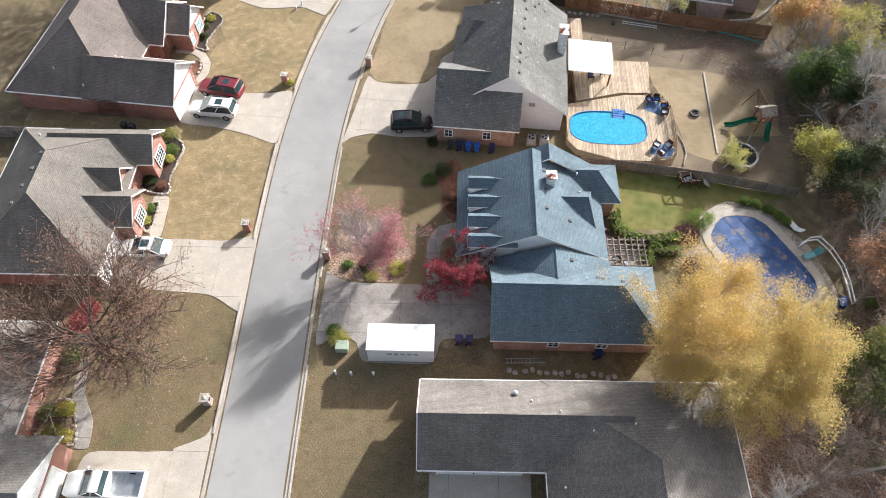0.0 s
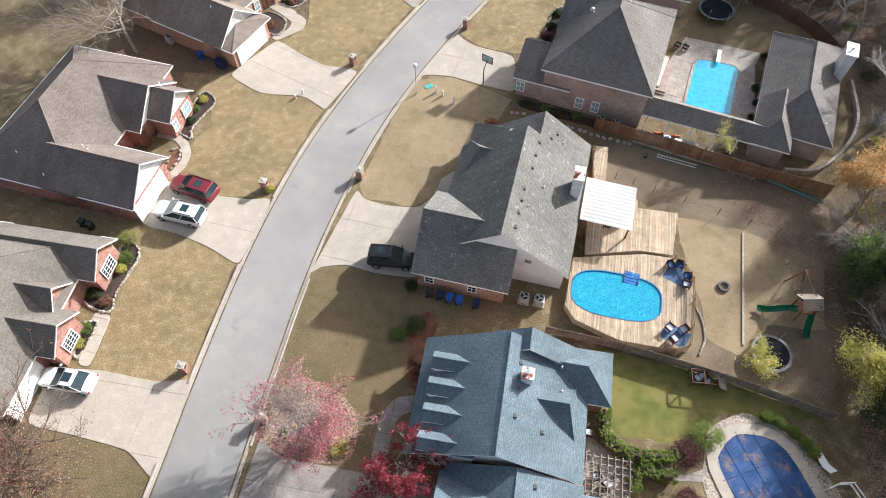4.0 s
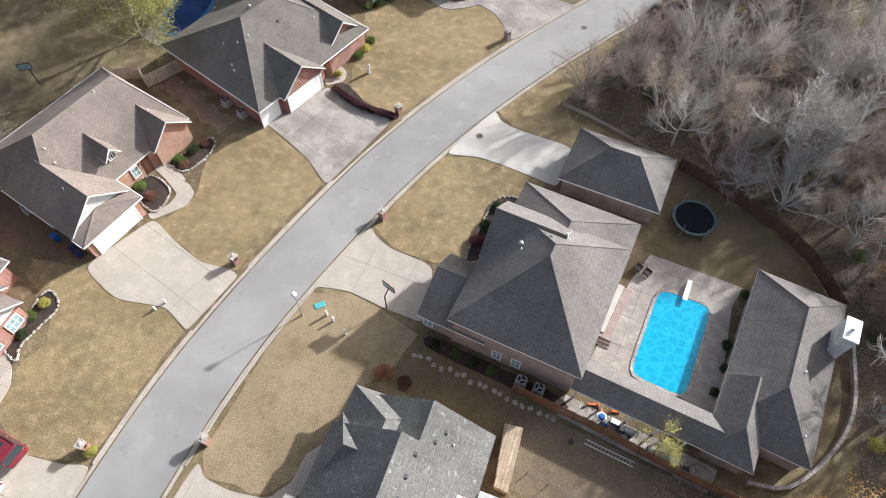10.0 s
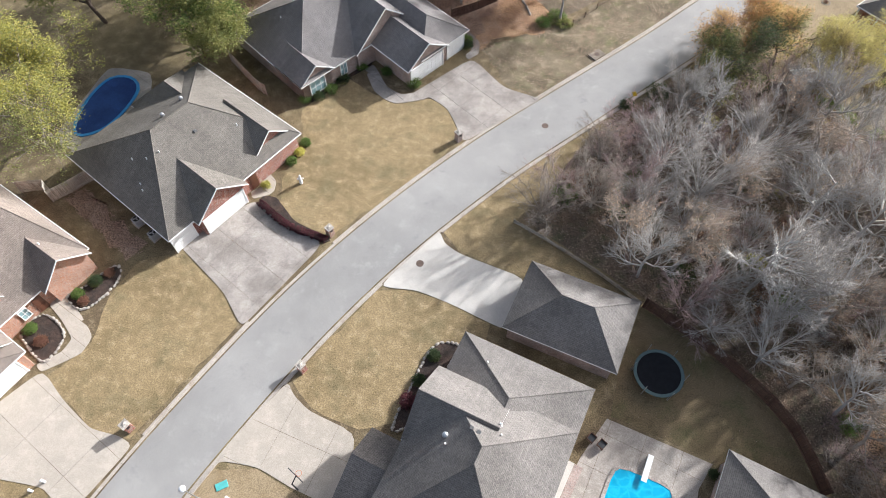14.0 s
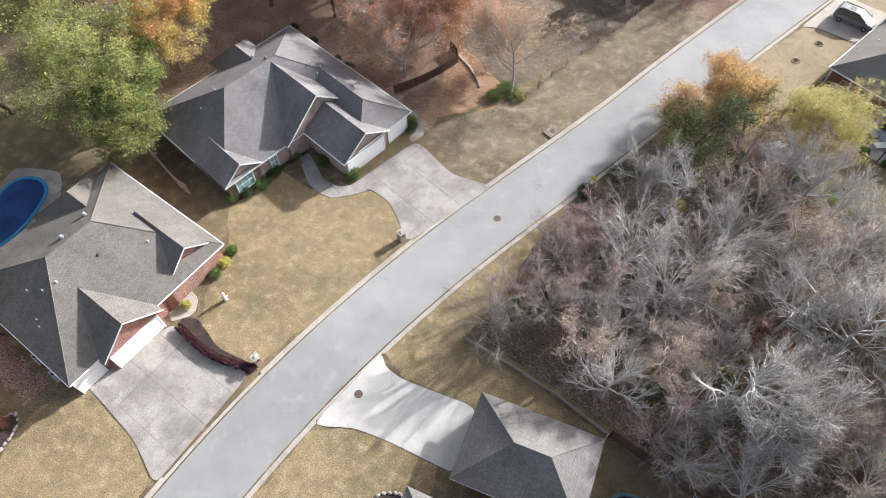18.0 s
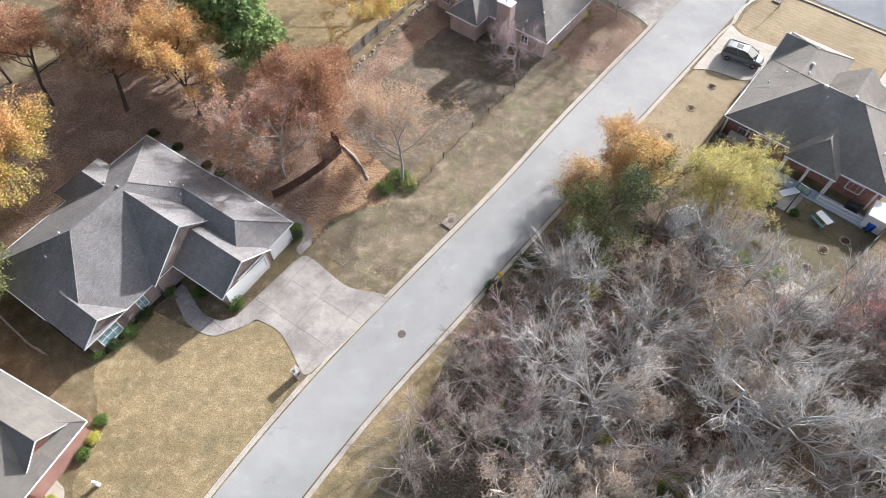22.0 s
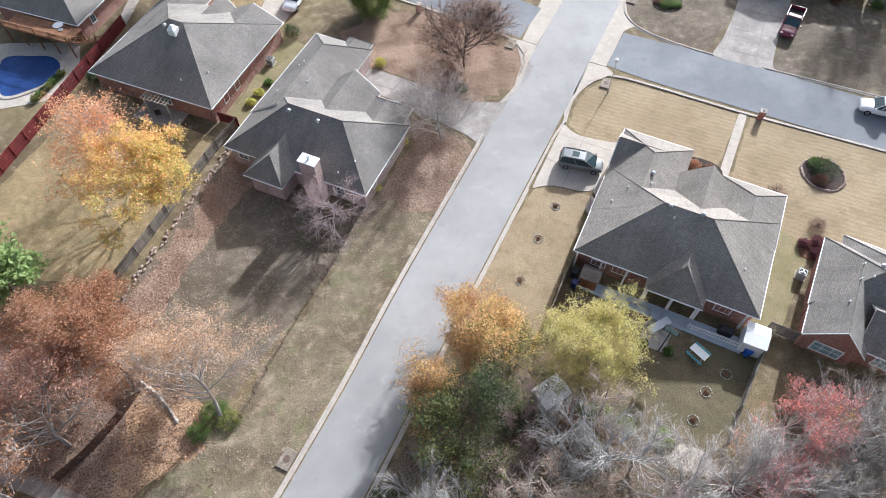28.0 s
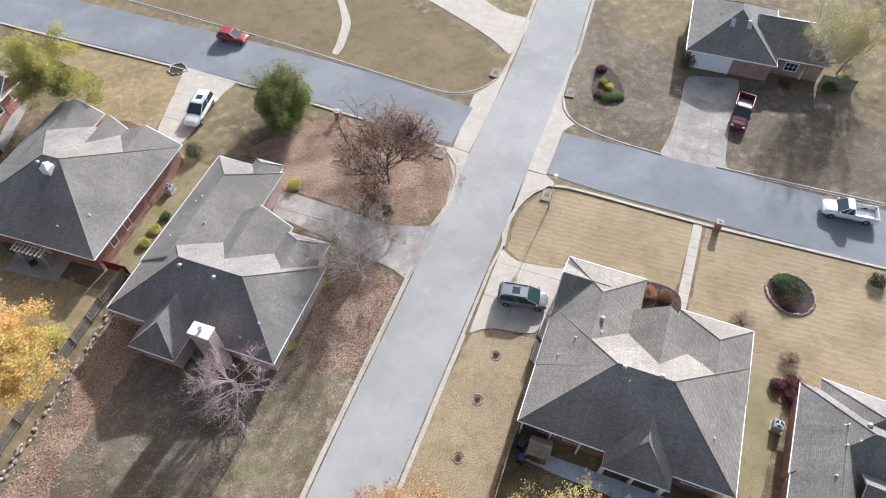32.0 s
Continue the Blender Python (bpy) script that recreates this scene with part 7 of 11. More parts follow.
# colourful growth along the eastern yards
for i, (x, y, h, s, lf, n) in enumerate([(39.8, 61.0, 6.0, 3.0, L_GOLD, 5200), (42.5, 57.5, 6.5, 3.2, L_LIME, 3000), (39.4, 53.6, 5.0, 2.6, L_GREEN, 6000), (39.8, 50.4, 5.5, 2.6, L_DARK, 5500), (37.2, 42.8, 4.6, 2.2, L_LIME, 3000), (40, 38.5, 6, 2.8, L_DARK, 4500), (41.6, 34, 7, 3.2, L_OLIVE, 4200), (36.5, 27, 7, 3.4, L_RUST, 2200), (37.5, 20, 7.5, 3.6, L_GREEN, 4500), (33, 19.4, 5, 2.6, L_OLIVE, 2600), (31.5, 12, 6.5, 3.2, L_TAN, 900), (44, 46, 7, 3.2, L_TAN, 800)]):
    tree("wood_edge_tree", "leafy tree at the edge of the wood", x, y, h, s, lf, n, 0.19, M_TWIG_PALE if n < 1000 else M_TWIG_TAN, (8, 5, 5, 3), 320 + i, 0.6, 0.15, 0.45, "trees of the wood edge")


# ---- vehicles ----
def paint(name, c, rough=0.38):
    k = Nodes(name, rough, 0.0, 0.5)
    k.bsdf.inputs["Coat Weight"].default_value = 0.3
    n = k.noise(k.place("obj"), 3.0, 4.0)
    return k.done(k.scaled(c, k.ramp(n, 0.3, 0.7, 0.93, 1.05)))


P_WHITE, P_RED, P_BLACK, P_MAROON, P_GREY = paint("white_car_paint", (0.72, 0.72, 0.71)), paint("red_car_paint", (0.18, 0.018, 0.03)), paint("black_car_paint", (0.012, 0.013, 0.016)), paint("maroon_car_paint", (0.13, 0.015, 0.03)), paint("silver_grey_car_paint", (0.17, 0.18, 0.18))
P_RED2 = paint("bright_red_car_paint", (0.30, 0.02, 0.03))
M_TYRE = plain("tyre_rubber", (0.018, 0.018, 0.018), 0.85)
M_RIM = plain("alloy_rim", (0.45, 0.45, 0.46), 0.3, 0.9)
M_HEAD = plain("headlight_glass", (0.75, 0.76, 0.78), 0.15)
M_TAIL = plain("tail_light_glass", (0.30, 0.02, 0.02), 0.2)
M_CARGLASS = Nodes("car_glass", 0.05, spec=0.9).done((0.022, 0.045, 0.05))


def loft(bm, stations, mat=0, n=10, power=4.0):
    """Rounded cross-sections along x: (x, half width, z low, z high)."""
    rings = []
    for x, w, z0, z1 in stations:
        ring = []
        for i in range(n * 2):
            a = math.tau * i / (n * 2)
            c, s = math.cos(a), math.sin(a)
            ring.append(bm.verts.new((x, w * math.copysign(abs(c) ** (2 / power), c), (z0 + z1) / 2 + (z1 - z0) / 2 * math.copysign(abs(s) ** (2 / power), s))))
        rings.append(ring)
    for a, b in zip(rings, rings[1:]):
        for i in range(n * 2):
            bm.faces.new((a[i], a[(i + 1) % (n * 2)], b[(i + 1) % (n * 2)], b[i])).material_index = mat
    bm.faces.new(rings[0][::-1]), bm.faces.new(rings[-1])
    for f in bm.faces:
        f.smooth = True


def vehicle(name, label, kind, material, x, y, yaw, length, width, category="car"):
    """Faces +x of its own frame, turned by yaw."""
    v = thing(name, label, category, pose(x, y, 0.045, 0, 0, yaw), "parked vehicles")
    L, W = length / 2, width / 2
    belt = {"sedan": 0.92, "suv": 1.12, "van": 1.1, "pickup": 1.15, "hatch": 0.98}[kind]
    top = {"sedan": 1.45, "suv": 1.8, "van": 1.75, "pickup": 1.85, "hatch": 1.5}[kind]
    hood = {"sedan": 0.86, "suv": 1.05, "van": 0.98, "pickup": 1.12, "hatch": 0.9}[kind]
    # where the glasshouse begins and ends at the belt and at the roof, as shares of the half length, from the tail
    g0, r0, r1, g1 = {"sedan": (-0.72, -0.40, 0.06, 0.47), "suv": (-0.95, -0.86, 0.04, 0.50), "van": (-0.95, -0.88, 0.16, 0.66), "pickup": (-0.08, -0.02, 0.22, 0.52), "hatch": (-0.92, -0.72, 0.06, 0.54)}[kind]
    bm = bmesh.new()
    tail_h = belt - 0.02 if kind != "sedan" else belt
    st = [(-L, W * 0.80, 0.42, tail_h - 0.12), (-L * 0.97, W * 0.93, 0.30, tail_h - 0.02), (-L * 0.8, W, 0.25, tail_h), (0, W, 0.24, belt), (L * 0.45, W, 0.24, belt), (L * 0.55, W * 0.99, 0.25, hood + 0.02), (L * 0.85, W * 0.95, 0.28, hood - 0.08), (L * 0.96, W * 0.84, 0.32, hood - 0.2), (L, W * 0.68, 0.40, hood - 0.32)]
    if kind == "pickup":
        st = [(-L * 0.12, W, 0.3, belt)] + st[3:]
        st[0] = (-L * 0.14, W, 0.32, belt)
    loft(bm, st)
    part("body", bm, material, v)
    # glasshouse and roof
    b2 = bmesh.new()
    k = 0.82
    lo = [(L * g0, W * 0.93), (L * g1, W * 0.93)]
    hi = [(L * r0, W * k), (L * r1, W * k)]
    verts = [b2.verts.new(p) for p in ((lo[0][0], -lo[0][1], belt - 0.05), (lo[1][0], -lo[1][1], belt - 0.05), (lo[1][0], lo[1][1], belt - 0.05), (lo[0][0], lo[0][1], belt - 0.05), (hi[0][0], -hi[0][1], top - 0.05), (hi[1][0], -hi[1][1], top - 0.05), (hi[1][0], hi[1][1], top - 0.05), (hi[0][0], hi[0][1], top - 0.05))]
    for q in ((0, 1, 5, 4), (1, 2, 6, 5), (2, 3, 7, 6), (3, 0, 4, 7), (4, 5, 6, 7)):
        b2.faces.new([verts[i] for i in q])
    bmesh.ops.recalc_face_normals(b2, faces=b2.faces)
    bmesh.ops.bevel(b2, geom=[e for e in b2.edges if e.calc_face_angle(0) > 0.5], offset=0.05, segments=2, affect="EDGES")
    part("glasshouse", b2, M_CARGLASS, v, "dark tinted glass")
    b3 = bmesh.new()
    loft(b3, [(hi[0][0] - 0.05, W * k * 0.9, top - 0.07, top - 0.02), (hi[0][0] + 0.15, W * k * 0.98, top - 0.08, top + 0.01), (0.5 * (hi[0][0] + hi[1][0]), W * k, top - 0.08, top + 0.03), (hi[1][0] - 0.15, W * k * 0.98, top - 0.08, top + 0.01), (hi[1][0] + 0.03, W * k * 0.92, top - 0.07, top - 0.03)], power=6)
    rf = part("roof_panel", b3, material, v)
    if kind in ("suv", "sedan", "van"):
        b = bmesh.new()
        xm = hi[1][0] * 0.55 + hi[0][0] * 0.45
        box(b, xm - 0.35, xm + 0.4, -0.4, 0.4, top + 0.0, top + 0.04, 0.01)
        part("sunroof", b, M_CARGLASS, rf)
    if kind in ("suv", "van"):
        for s in (-1, 1):
            b = bmesh.new()
            box(b, hi[0][0] + 0.2, hi[1][0] - 0.1, s * W * 0.72 - 0.025, s * W * 0.72 + 0.025, top + 0.02, top + 0.08, 0.01)
            part("roof_rail", b, M_BLACK, rf)
    # pillars
    for s in (-1, 1):
        for a, c in ((g0, r0), (g1, r1), ((g0 + g1) / 2, (r0 + r1) / 2)):
            b = bmesh.new()
            tube(b, (L * a, s * W * 0.935, belt - 0.04), (L * c, s * W * (k + 0.005), top - 0.04), 0.04, n=6)
            part("pillar", b, material, v)
    # bed of a pickup
    if kind == "pickup":
        b = bmesh.new()
        x0, x1 = -L, -L * 0.12
        for q in ((x0, x1, -W, -W + 0.12, 0.4, belt), (x0, x1, W - 0.12, W, 0.4, belt), (x0, x0 + 0.1, -W + 0.12, W - 0.12, 0.4, belt), (x1 - 0.1, x1, -W + 0.12, W - 0.12, 0.4, belt)):
            box(b, *q, 0.03)
        part("cargo_bed", b, material, v)
        b = bmesh.new()
        box(b, x0 + 0.1, x1 - 0.1, -W + 0.12, W - 0.12, 0.5, 0.62)
        part("bed_liner", b, M_BLACK if material is not P_WHITE else M_METAL, v, "worn bed liner")
    # wheels
    for sx in (-0.62, 0.64):
        for s in (-1, 1):
            r = 0.36 if kind in ("suv", "pickup") else 0.32
            b = bmesh.new()
            tube(b, (L * sx, s * (W - 0.22), r), (L * sx, s * (W + 0.01), r), r, n=18)
            w = part("wheel", b, M_TYRE, v, "black rubber tyre")
            b = bmesh.new()
            tube(b, (L * sx, s * (W - 0.05), r), (L * sx, s * (W + 0.02), r), r * 0.62, n=12)
            part("rim", b, M_RIM, w)
    for s in (-1, 1):
        b = bmesh.new()
        box(b, L * 0.93, L * 0.985, s * W * 0.62 - 0.16, s * W * 0.62 + 0.16, hood - 0.36, hood - 0.22, 0.03)
        part("headlight", b, M_HEAD, v)
        b = bmesh.new()
        box(b, -L * 0.995, -L * 0.955, s * W * 0.82 - 0.1, s * W * 0.82 + 0.1, belt - 0.34, belt - 0.1, 0.03)
        part("tail_light", b, M_TAIL, v)
        b = bmesh.new()
        box(b, L * g1 - 0.28, L * g1 - 0.12, s * (W + 0.12) - 0.1, s * (W + 0.12) + 0.1, belt + 0.02, belt + 0.17, 0.03)
        part("mirror", b, material, v)
    return v


vehicle("sedan", "white sedan with a dark sunroof on the driveway", "sedan", P_WHITE, -29.1, 31.2, 180, 4.85, 1.85)
vehicle("white_suv", "white sport utility vehicle parked on the driveway", "suv", P_WHITE, -26.4, 49.2, 174.6, 5.2, 2.0)
vehicle("red_suv", "dark red sport utility vehicle parked on the driveway", "suv", P_RED, -26.2, 52.4, 168, 5.1, 2.0)
vehicle("black_suv", "black sport utility vehicle parked by the garage", "suv", P_BLACK, -4.6, 47.6, 4, 4.5, 1.85)
vehicle("pickup_truck", "white pickup truck with an open bed on the driveway", "pickup", P_WHITE, -26.3, 9.8, 180, 6.1, 2.05, "truck")
vehicle("minivan", "silver-grey minivan with dark teal glass on the driveway", "van", P_GREY, 51.6, 155.3, -27, 4.95, 1.95)
vehicle("pickup_truck", "white pickup truck parked at the kerb", "pickup", P_WHITE, 89.6, 155.8, 149, 5.7, 2.0, "truck")
vehicle("pickup_truck", "dark red pickup truck on the driveway", "pickup", P_MAROON, 86.8, 172.9, 228, 6.3, 2.1, "truck")
vehicle("crossover", "white crossover parked on the driveway", "suv", P_WHITE, 22.5, 191.7, 243, 5.5, 2.05)
vehicle("hatchback", "small red hatchback on the side street", "hatch", P_RED2, 27.8, 205.4, -32, 4.2, 1.75)


# ---- windows, garage doors and porches ----
IN = 0.42 - 0.05
for h, lst in ((HL1, [(1.4 - IN, 7.3, 0.6, 1.7, 1.6, 0), (1.35 - IN, 14.8, 0.6, 1.9, 1.6, 0)]), (HL2, [(-2.0 - IN, 12.6, 0.7, 0.9, 1.4, 0), (-2.0 - IN, 15.0, 0.7, 1.5, 1.5, 0), (-6.6 - IN, 18.2, 1.0, 0.8, 1.2, 0)]),
               (HL3, [(-3.3 - IN, 14.4, 0.7, 1.7, 1.4, 0), (-3.6 - IN, 9.4, 0.7, 0.9, 1.4, 0)]), (HL4, [(-1.1 - IN, 14.4, 0.7, 1.8, 1.5, 0)]), (HL5, [(0.1 - IN, 2.4, 0.4, 2.2, 1.9, 0), (0.1 - IN, 6.2, 0.6, 1.0, 1.6, 0)]),
               (HR2, [(1.2, IN, 0.9, 0.9, 1.1, 270), (5.2, IN, 0.9, 0.9, 1.1, 270)]), (HR3, [(5.2, IN - 0.9, 0.6, 0.9, 1.5, 270), (7.0, IN - 0.9, 0.6, 0.9, 1.5, 270), (-1.6, IN - 0.7, 0.7, 1.0, 1.4, 270), (-2.5 + IN, 2.4, 0.7, 1.0, 1.4, 180)]),
               (HL6, [(-IN, 2.4, 1.0, 0.8, 1.2, 0), (-IN, 5.6, 1.0, 0.8, 1.2, 0), (-15.4, -0.3 + IN, 1.2, 1.3, 0.8, 270), (-3.2, -0.3 + IN, 0.9, 1.0, 1.2, 270)]), (HL7, [(-IN, 3.2, 0.9, 1.0, 1.4, 0), (-IN, 5.6, 0.9, 1.0, 1.4, 0), (-IN, 10.4, 0.9, 1.0, 1.4, 0), (-7, IN, 0.8, 1.6, 1.4, 270)]),
               (HR4, [(2.6, IN, 0.9, 1.5, 1.0, 270), (4.8, IN, 0.9, 1.6, 1.2, 270), (14.8, IN, 0.9, 1.6, 1.3, 270)]), (HR5, [(2.6, 0.1 + IN, 0.5, 2.6, 1.5, 270), (7.2, 0.9 + IN, 0.8, 1.6, 1.4, 270), (IN, 4, 0.9, 0.9, 1.3, 180)]), (HR6, [(13.4, 1.8 + IN, 0.9, 1.6, 1.3, 270)]), (HR1, [(5.4, IN, 1.0, 1.0, 1.0, 270), (9.5, IN, 1.0, 1.0, 1.0, 270)])):
    for x, y, z, w, hh, face in lst:
        window(h, x, y, z, w, hh, face, (2, 2) if w < 1.4 else (4, 4) if h in (HL1,) else (3, 2), M_GLASS_PALE if h in (HL5, HL2, HL3, HR5, HR3) else M_GLASS)
for h, x, y, w, face in ((HL1, -0.2 - IN, 2.6, 4.3, 0), (HL2, 0.1 - IN, 3.55, 4.9, 0), (HL3, 0.2 - IN, 3.55, 4.9, 0), (HL4, 0.55 - IN, 6.2, 4.9, 0), (HL4, -0.2 - IN, 1.5, 2.4, 0), (HL5, 6.55 - IN, 13.5, 4.9, 0), (HL5, 6.3 - IN, 18.4, 2.6, 0), (HL0, 3.3 - IN, -4.7, 4.9, 0), (HR0, 2.8, IN, 2.6, 270), (HR0, 6.2, IN, 3.4, 270), (HR6, 3.4, IN, 4.9, 270)):
    garage_door(h, x, y, w, 2.15, face)
for i, h in enumerate((HL1, HL2, HL3, HL4, HL5)):
    bm = bmesh.new()
    box(bm, -0.45, 0.45, -0.03, 0.05, 0.05, 2.08, 0.01)
    box(bm, -0.3, 0.3, 0.04, 0.07, 0.3, 0.9)
    box(bm, -0.3, 0.3, 0.04, 0.07, 1.1, 1.9)
    d = part("front_door", bm, plain("stained_front_door", (0.12, 0.05, 0.03), 0.5) if i == 0 else bpy.data.materials["stained_front_door"], h)
    d.matrix_basis = pose(*[(-0.4 - IN, 10.8, 0), (-4.3 - IN, 10.2, 0), (-3.6 - IN, 10.9, 0), (-0.2 - IN, 10.6, 0), (0.1 - IN, 9.2, 0)][i], 0, 0, -90)


# ---- helpers for small things ----
def post_fence(name, label, pts, height, material, panel=2.4, picket=0.14, gap=0.012, rails=2, cap=False, category="fence", solid=True, bar=0.008):
    """A boarded fence: posts and panels along a line."""
    f = thing(name, label, category)
    line = smooth_line([(*p, 0) for p in pts], panel) if len(pts) > 2 else []
    if not line:
        a, b = Vector((*pts[0], 0)), Vector((*pts[1], 0))
        k = max(1, round((b - a).length / panel))
        line = [a.lerp(b, i / k) for i in range(k + 1)]
    bm = bmesh.new()
    box(bm, 0, picket, 0.02, 0.04, 0.04, height)
    board = finish(bm, "picket", material)
    for i, p in enumerate(line):
        bm = bmesh.new()
        w = 0.05 if solid else 0.03
        box(bm, -w, w, -w, w, 0, height + 0.06, 0.01)
        o = part("post", bm, material, f)
        o.matrix_basis = pose(p.x, p.y, 0)
        if i + 1 == len(line):
            break
        q = line[i + 1]
        ln, yaw = (q - p).length, math.degrees(math.atan2(q.y - p.y, q.x - p.x))
        at = pose(p.x, p.y, 0, 0, 0, yaw)
        for j in range(rails):
            bm = bmesh.new()
            z = height * (0.2 + 0.6 * j / max(1, rails - 1)) if rails > 1 else height * 0.9
            hh = 0.045 if solid else bar
            box(bm, w, ln - w, -0.03 if solid else -bar, 0.02 if solid else bar, z - hh, z + hh)
            part("rail", bm, material, f).matrix_basis = at
        if solid:
            n = max(1, int((ln - 0.08) / (picket + gap)))
            for j in range(n):
                b = part("picket", board, None, f)
                b.matrix_basis = at @ pose(0.04 + j * (ln - 0.08) / n, 0, random.uniform(-0.03, 0.0), 0, random.uniform(-0.5, 0.5), 0)

    return f


M_CEDAR = planked("cedar_boards", (0.30, 0.155, 0.085), (0.24, 0.12, 0.065))
M_OLDWOOD = planked("weathered_grey_boards", (0.30, 0.265, 0.225), (0.23, 0.20, 0.17))
M_DARKWOOD = planked("dark_stained_boards", (0.13, 0.075, 0.055), (0.10, 0.055, 0.042))
M_REDWOOD = planked("red_stained_boards", (0.20, 0.035, 0.035), (0.15, 0.028, 0.03))
M_PALEWOOD = planked("pale_boards", (0.50, 0.45, 0.38), (0.44, 0.39, 0.32))
M_DECK = planked("new_pine_decking", (0.54, 0.42, 0.30), (0.46, 0.35, 0.24), 0.3)
post_fence("wood_fence", "tall cedar board fence between two back yards", [(13.6, 67.9), (21.5, 66.2), (28, 64.4), (37.3, 62.6)], 1.8, M_CEDAR)
post_fence("wood_fence", "weathered grey board fence along the back lawn", [(10.4, 42.6), (16.2, 42.2), (22.5, 41.3), (28.2, 40.2), (34.2, 38.8)], 1.4, M_OLDWOOD)
post_fence("rail_fence", "grey split-rail and wire fence across the yard", [(16.1, 61.3), (20, 60.3), (26.3, 58.4), (31.9, 57), (36.4, 56)], 1.1, M_OLDWOOD, solid=False, rails=3)
post_fence("rail_fence", "wire and post fence at the wood's edge", [(36.4, 56), (37, 49), (36.6, 42), (34.4, 39)], 1.1, M_OLDWOOD, solid=False, rails=3)
post_fence("wood_fence", "low pale weathered fence beside the wood", [(12.2, 102.6), (15.2, 101.5), (20.8, 99.1), (25.6, 96.6)], 0.6, M_PALEWOOD)
post_fence("curved_fence", "curved dark-brown board fence round the back lawn", [(25.8, 96.4), (30.3, 94.3), (35.1, 91.4), (39, 87.9), (41.4, 83.2)], 1.9, M_DARKWOOD)
post_fence("red_fence", "red-stained board fence round a back yard", [(-13.2, 165.4), (-7.6, 176.6), (-0.4, 191.2)], 1.8, M_REDWOOD)
post_fence("red_fence", "short red-stained fence between two houses", [(11.9, 170.6), (14.1, 169.2)], 1.6, M_REDWOOD)
post_fence("wood_fence", "weathered board fence beside the rock edging", [(0.4, 148.4), (6.3, 157.8), (11.6, 166.2), (13.8, 169.0)], 1.6, M_OLDWOOD)
post_fence("rail_fence", "low dark wire fence across the lawn", [(13.2, 133.6), (17.2, 140), (23.6, 149), (25.4, 152.2)], 1.0, M_DARKWOOD, solid=False, rails=3)
post_fence("wood_fence", "weathered fence beside the corner house", [(41.8, 136.6), (45.5, 141.6), (46.9, 143.2)], 1.7, M_OLDWOOD)
post_fence("wood_fence", "leaning grey board fence behind the corner house", [(62.2, 131.4), (58.5, 127.8), (53.6, 122.6)], 1.7, M_OLDWOOD)
post_fence("wood_fence", "short grey fence between two houses", [(62.4, 132.2), (64.4, 130.6)], 1.7, M_OLDWOOD)
post_fence("wood_fence", "pale new fence panels between two yards", [(-38.4, 92.9), (-35.8, 93.9), (-34.6, 92.7), (-32, 96.4)], 1.8, M_PALEWOOD)
post_fence("wood_fence", "pale fence beside the slate-roofed house", [(-25.5, 116.6), (-20.6, 113.2), (-19.2, 112.6)], 1.7, M_PALEWOOD)
post_fence("wood_fence", "pale fence panel beside the white bare tree", [(-43.6, 67.6), (-41.4, 69.6)], 1.7, M_PALEWOOD)
post_fence("wood_fence", "dark reddish fence under the rust tree", [(3.0, 139.9), (4.3, 137.9), (1.0, 133.7), (-1.9, 131.3)], 1.3, M_DARKWOOD)
post_fence("white_fence", "low white rail fence by the covered pool", [(33.0, 32.9), (35.0, 33.7), (36.3, 30.6), (36.1, 26.8)], 0.9, M_WHITE, solid=False, rails=2, bar=0.045)
post_fence("porch_rail", "white picket rail along the back porch", [(55.2, 133.9), (59.0, 131.1)], 0.9, M_WHITE, 4.8, 0.09, 0.16)
post_fence("wood_fence", "weathered fence beside the brown-roofed house", [(-52, 45.4), (-44.4, 45.2)], 1.7, M_OLDWOOD)


# mailboxes, lamps, hoops
def mailbox(x, y, yaw, material, label):
    m = thing("mailbox", label, "mailbox", pose(x, y, 0, 0, 0, yaw), "brick mailboxes")
    bm = bmesh.new()
    box(bm, -0.32, 0.32, -0.32, 0.32, 0, 1.25, 0.02)
    part("pillar", bm, material, m)
    bm = bmesh.new()
    box(bm, -0.38, 0.38, -0.38, 0.38, 1.25, 1.33, 0.02)
    tube(bm, (0, 0, 1.33), (0, 0, 1.42), 0.32, 0.05, 4)
    part("cap", bm, M_STONE, m)
    bm = bmesh.new()
    box(bm, 0.3, 0.36, -0.14, 0.14, 0.85, 1.1, 0.02)
    part("letter_flap", bm, M_BLACK, m)


for i, (x, y, yaw) in enumerate([(-11.8, 30.9, 180), (-19.9, 33.9, 0), (-19.3, 54.1, -5), (-20.0, 16.6, 0), (-10.0, 57.1, 170), (-2.7, 82.3, 155), (-14.9, 73.6, -20), (4.0, 111.8, -35), (-5.3, 96.4, -28), (74.9, 158.0, 55), (38.8, 186.1, 55)]):
    mailbox(x, y, yaw, (M_BRICK_BROWN, M_BRICK_RED, M_BRICK_RED, M_BRICK_ROSE)[i % 4], "brick pillar mailbox with a stone cap by the kerb")


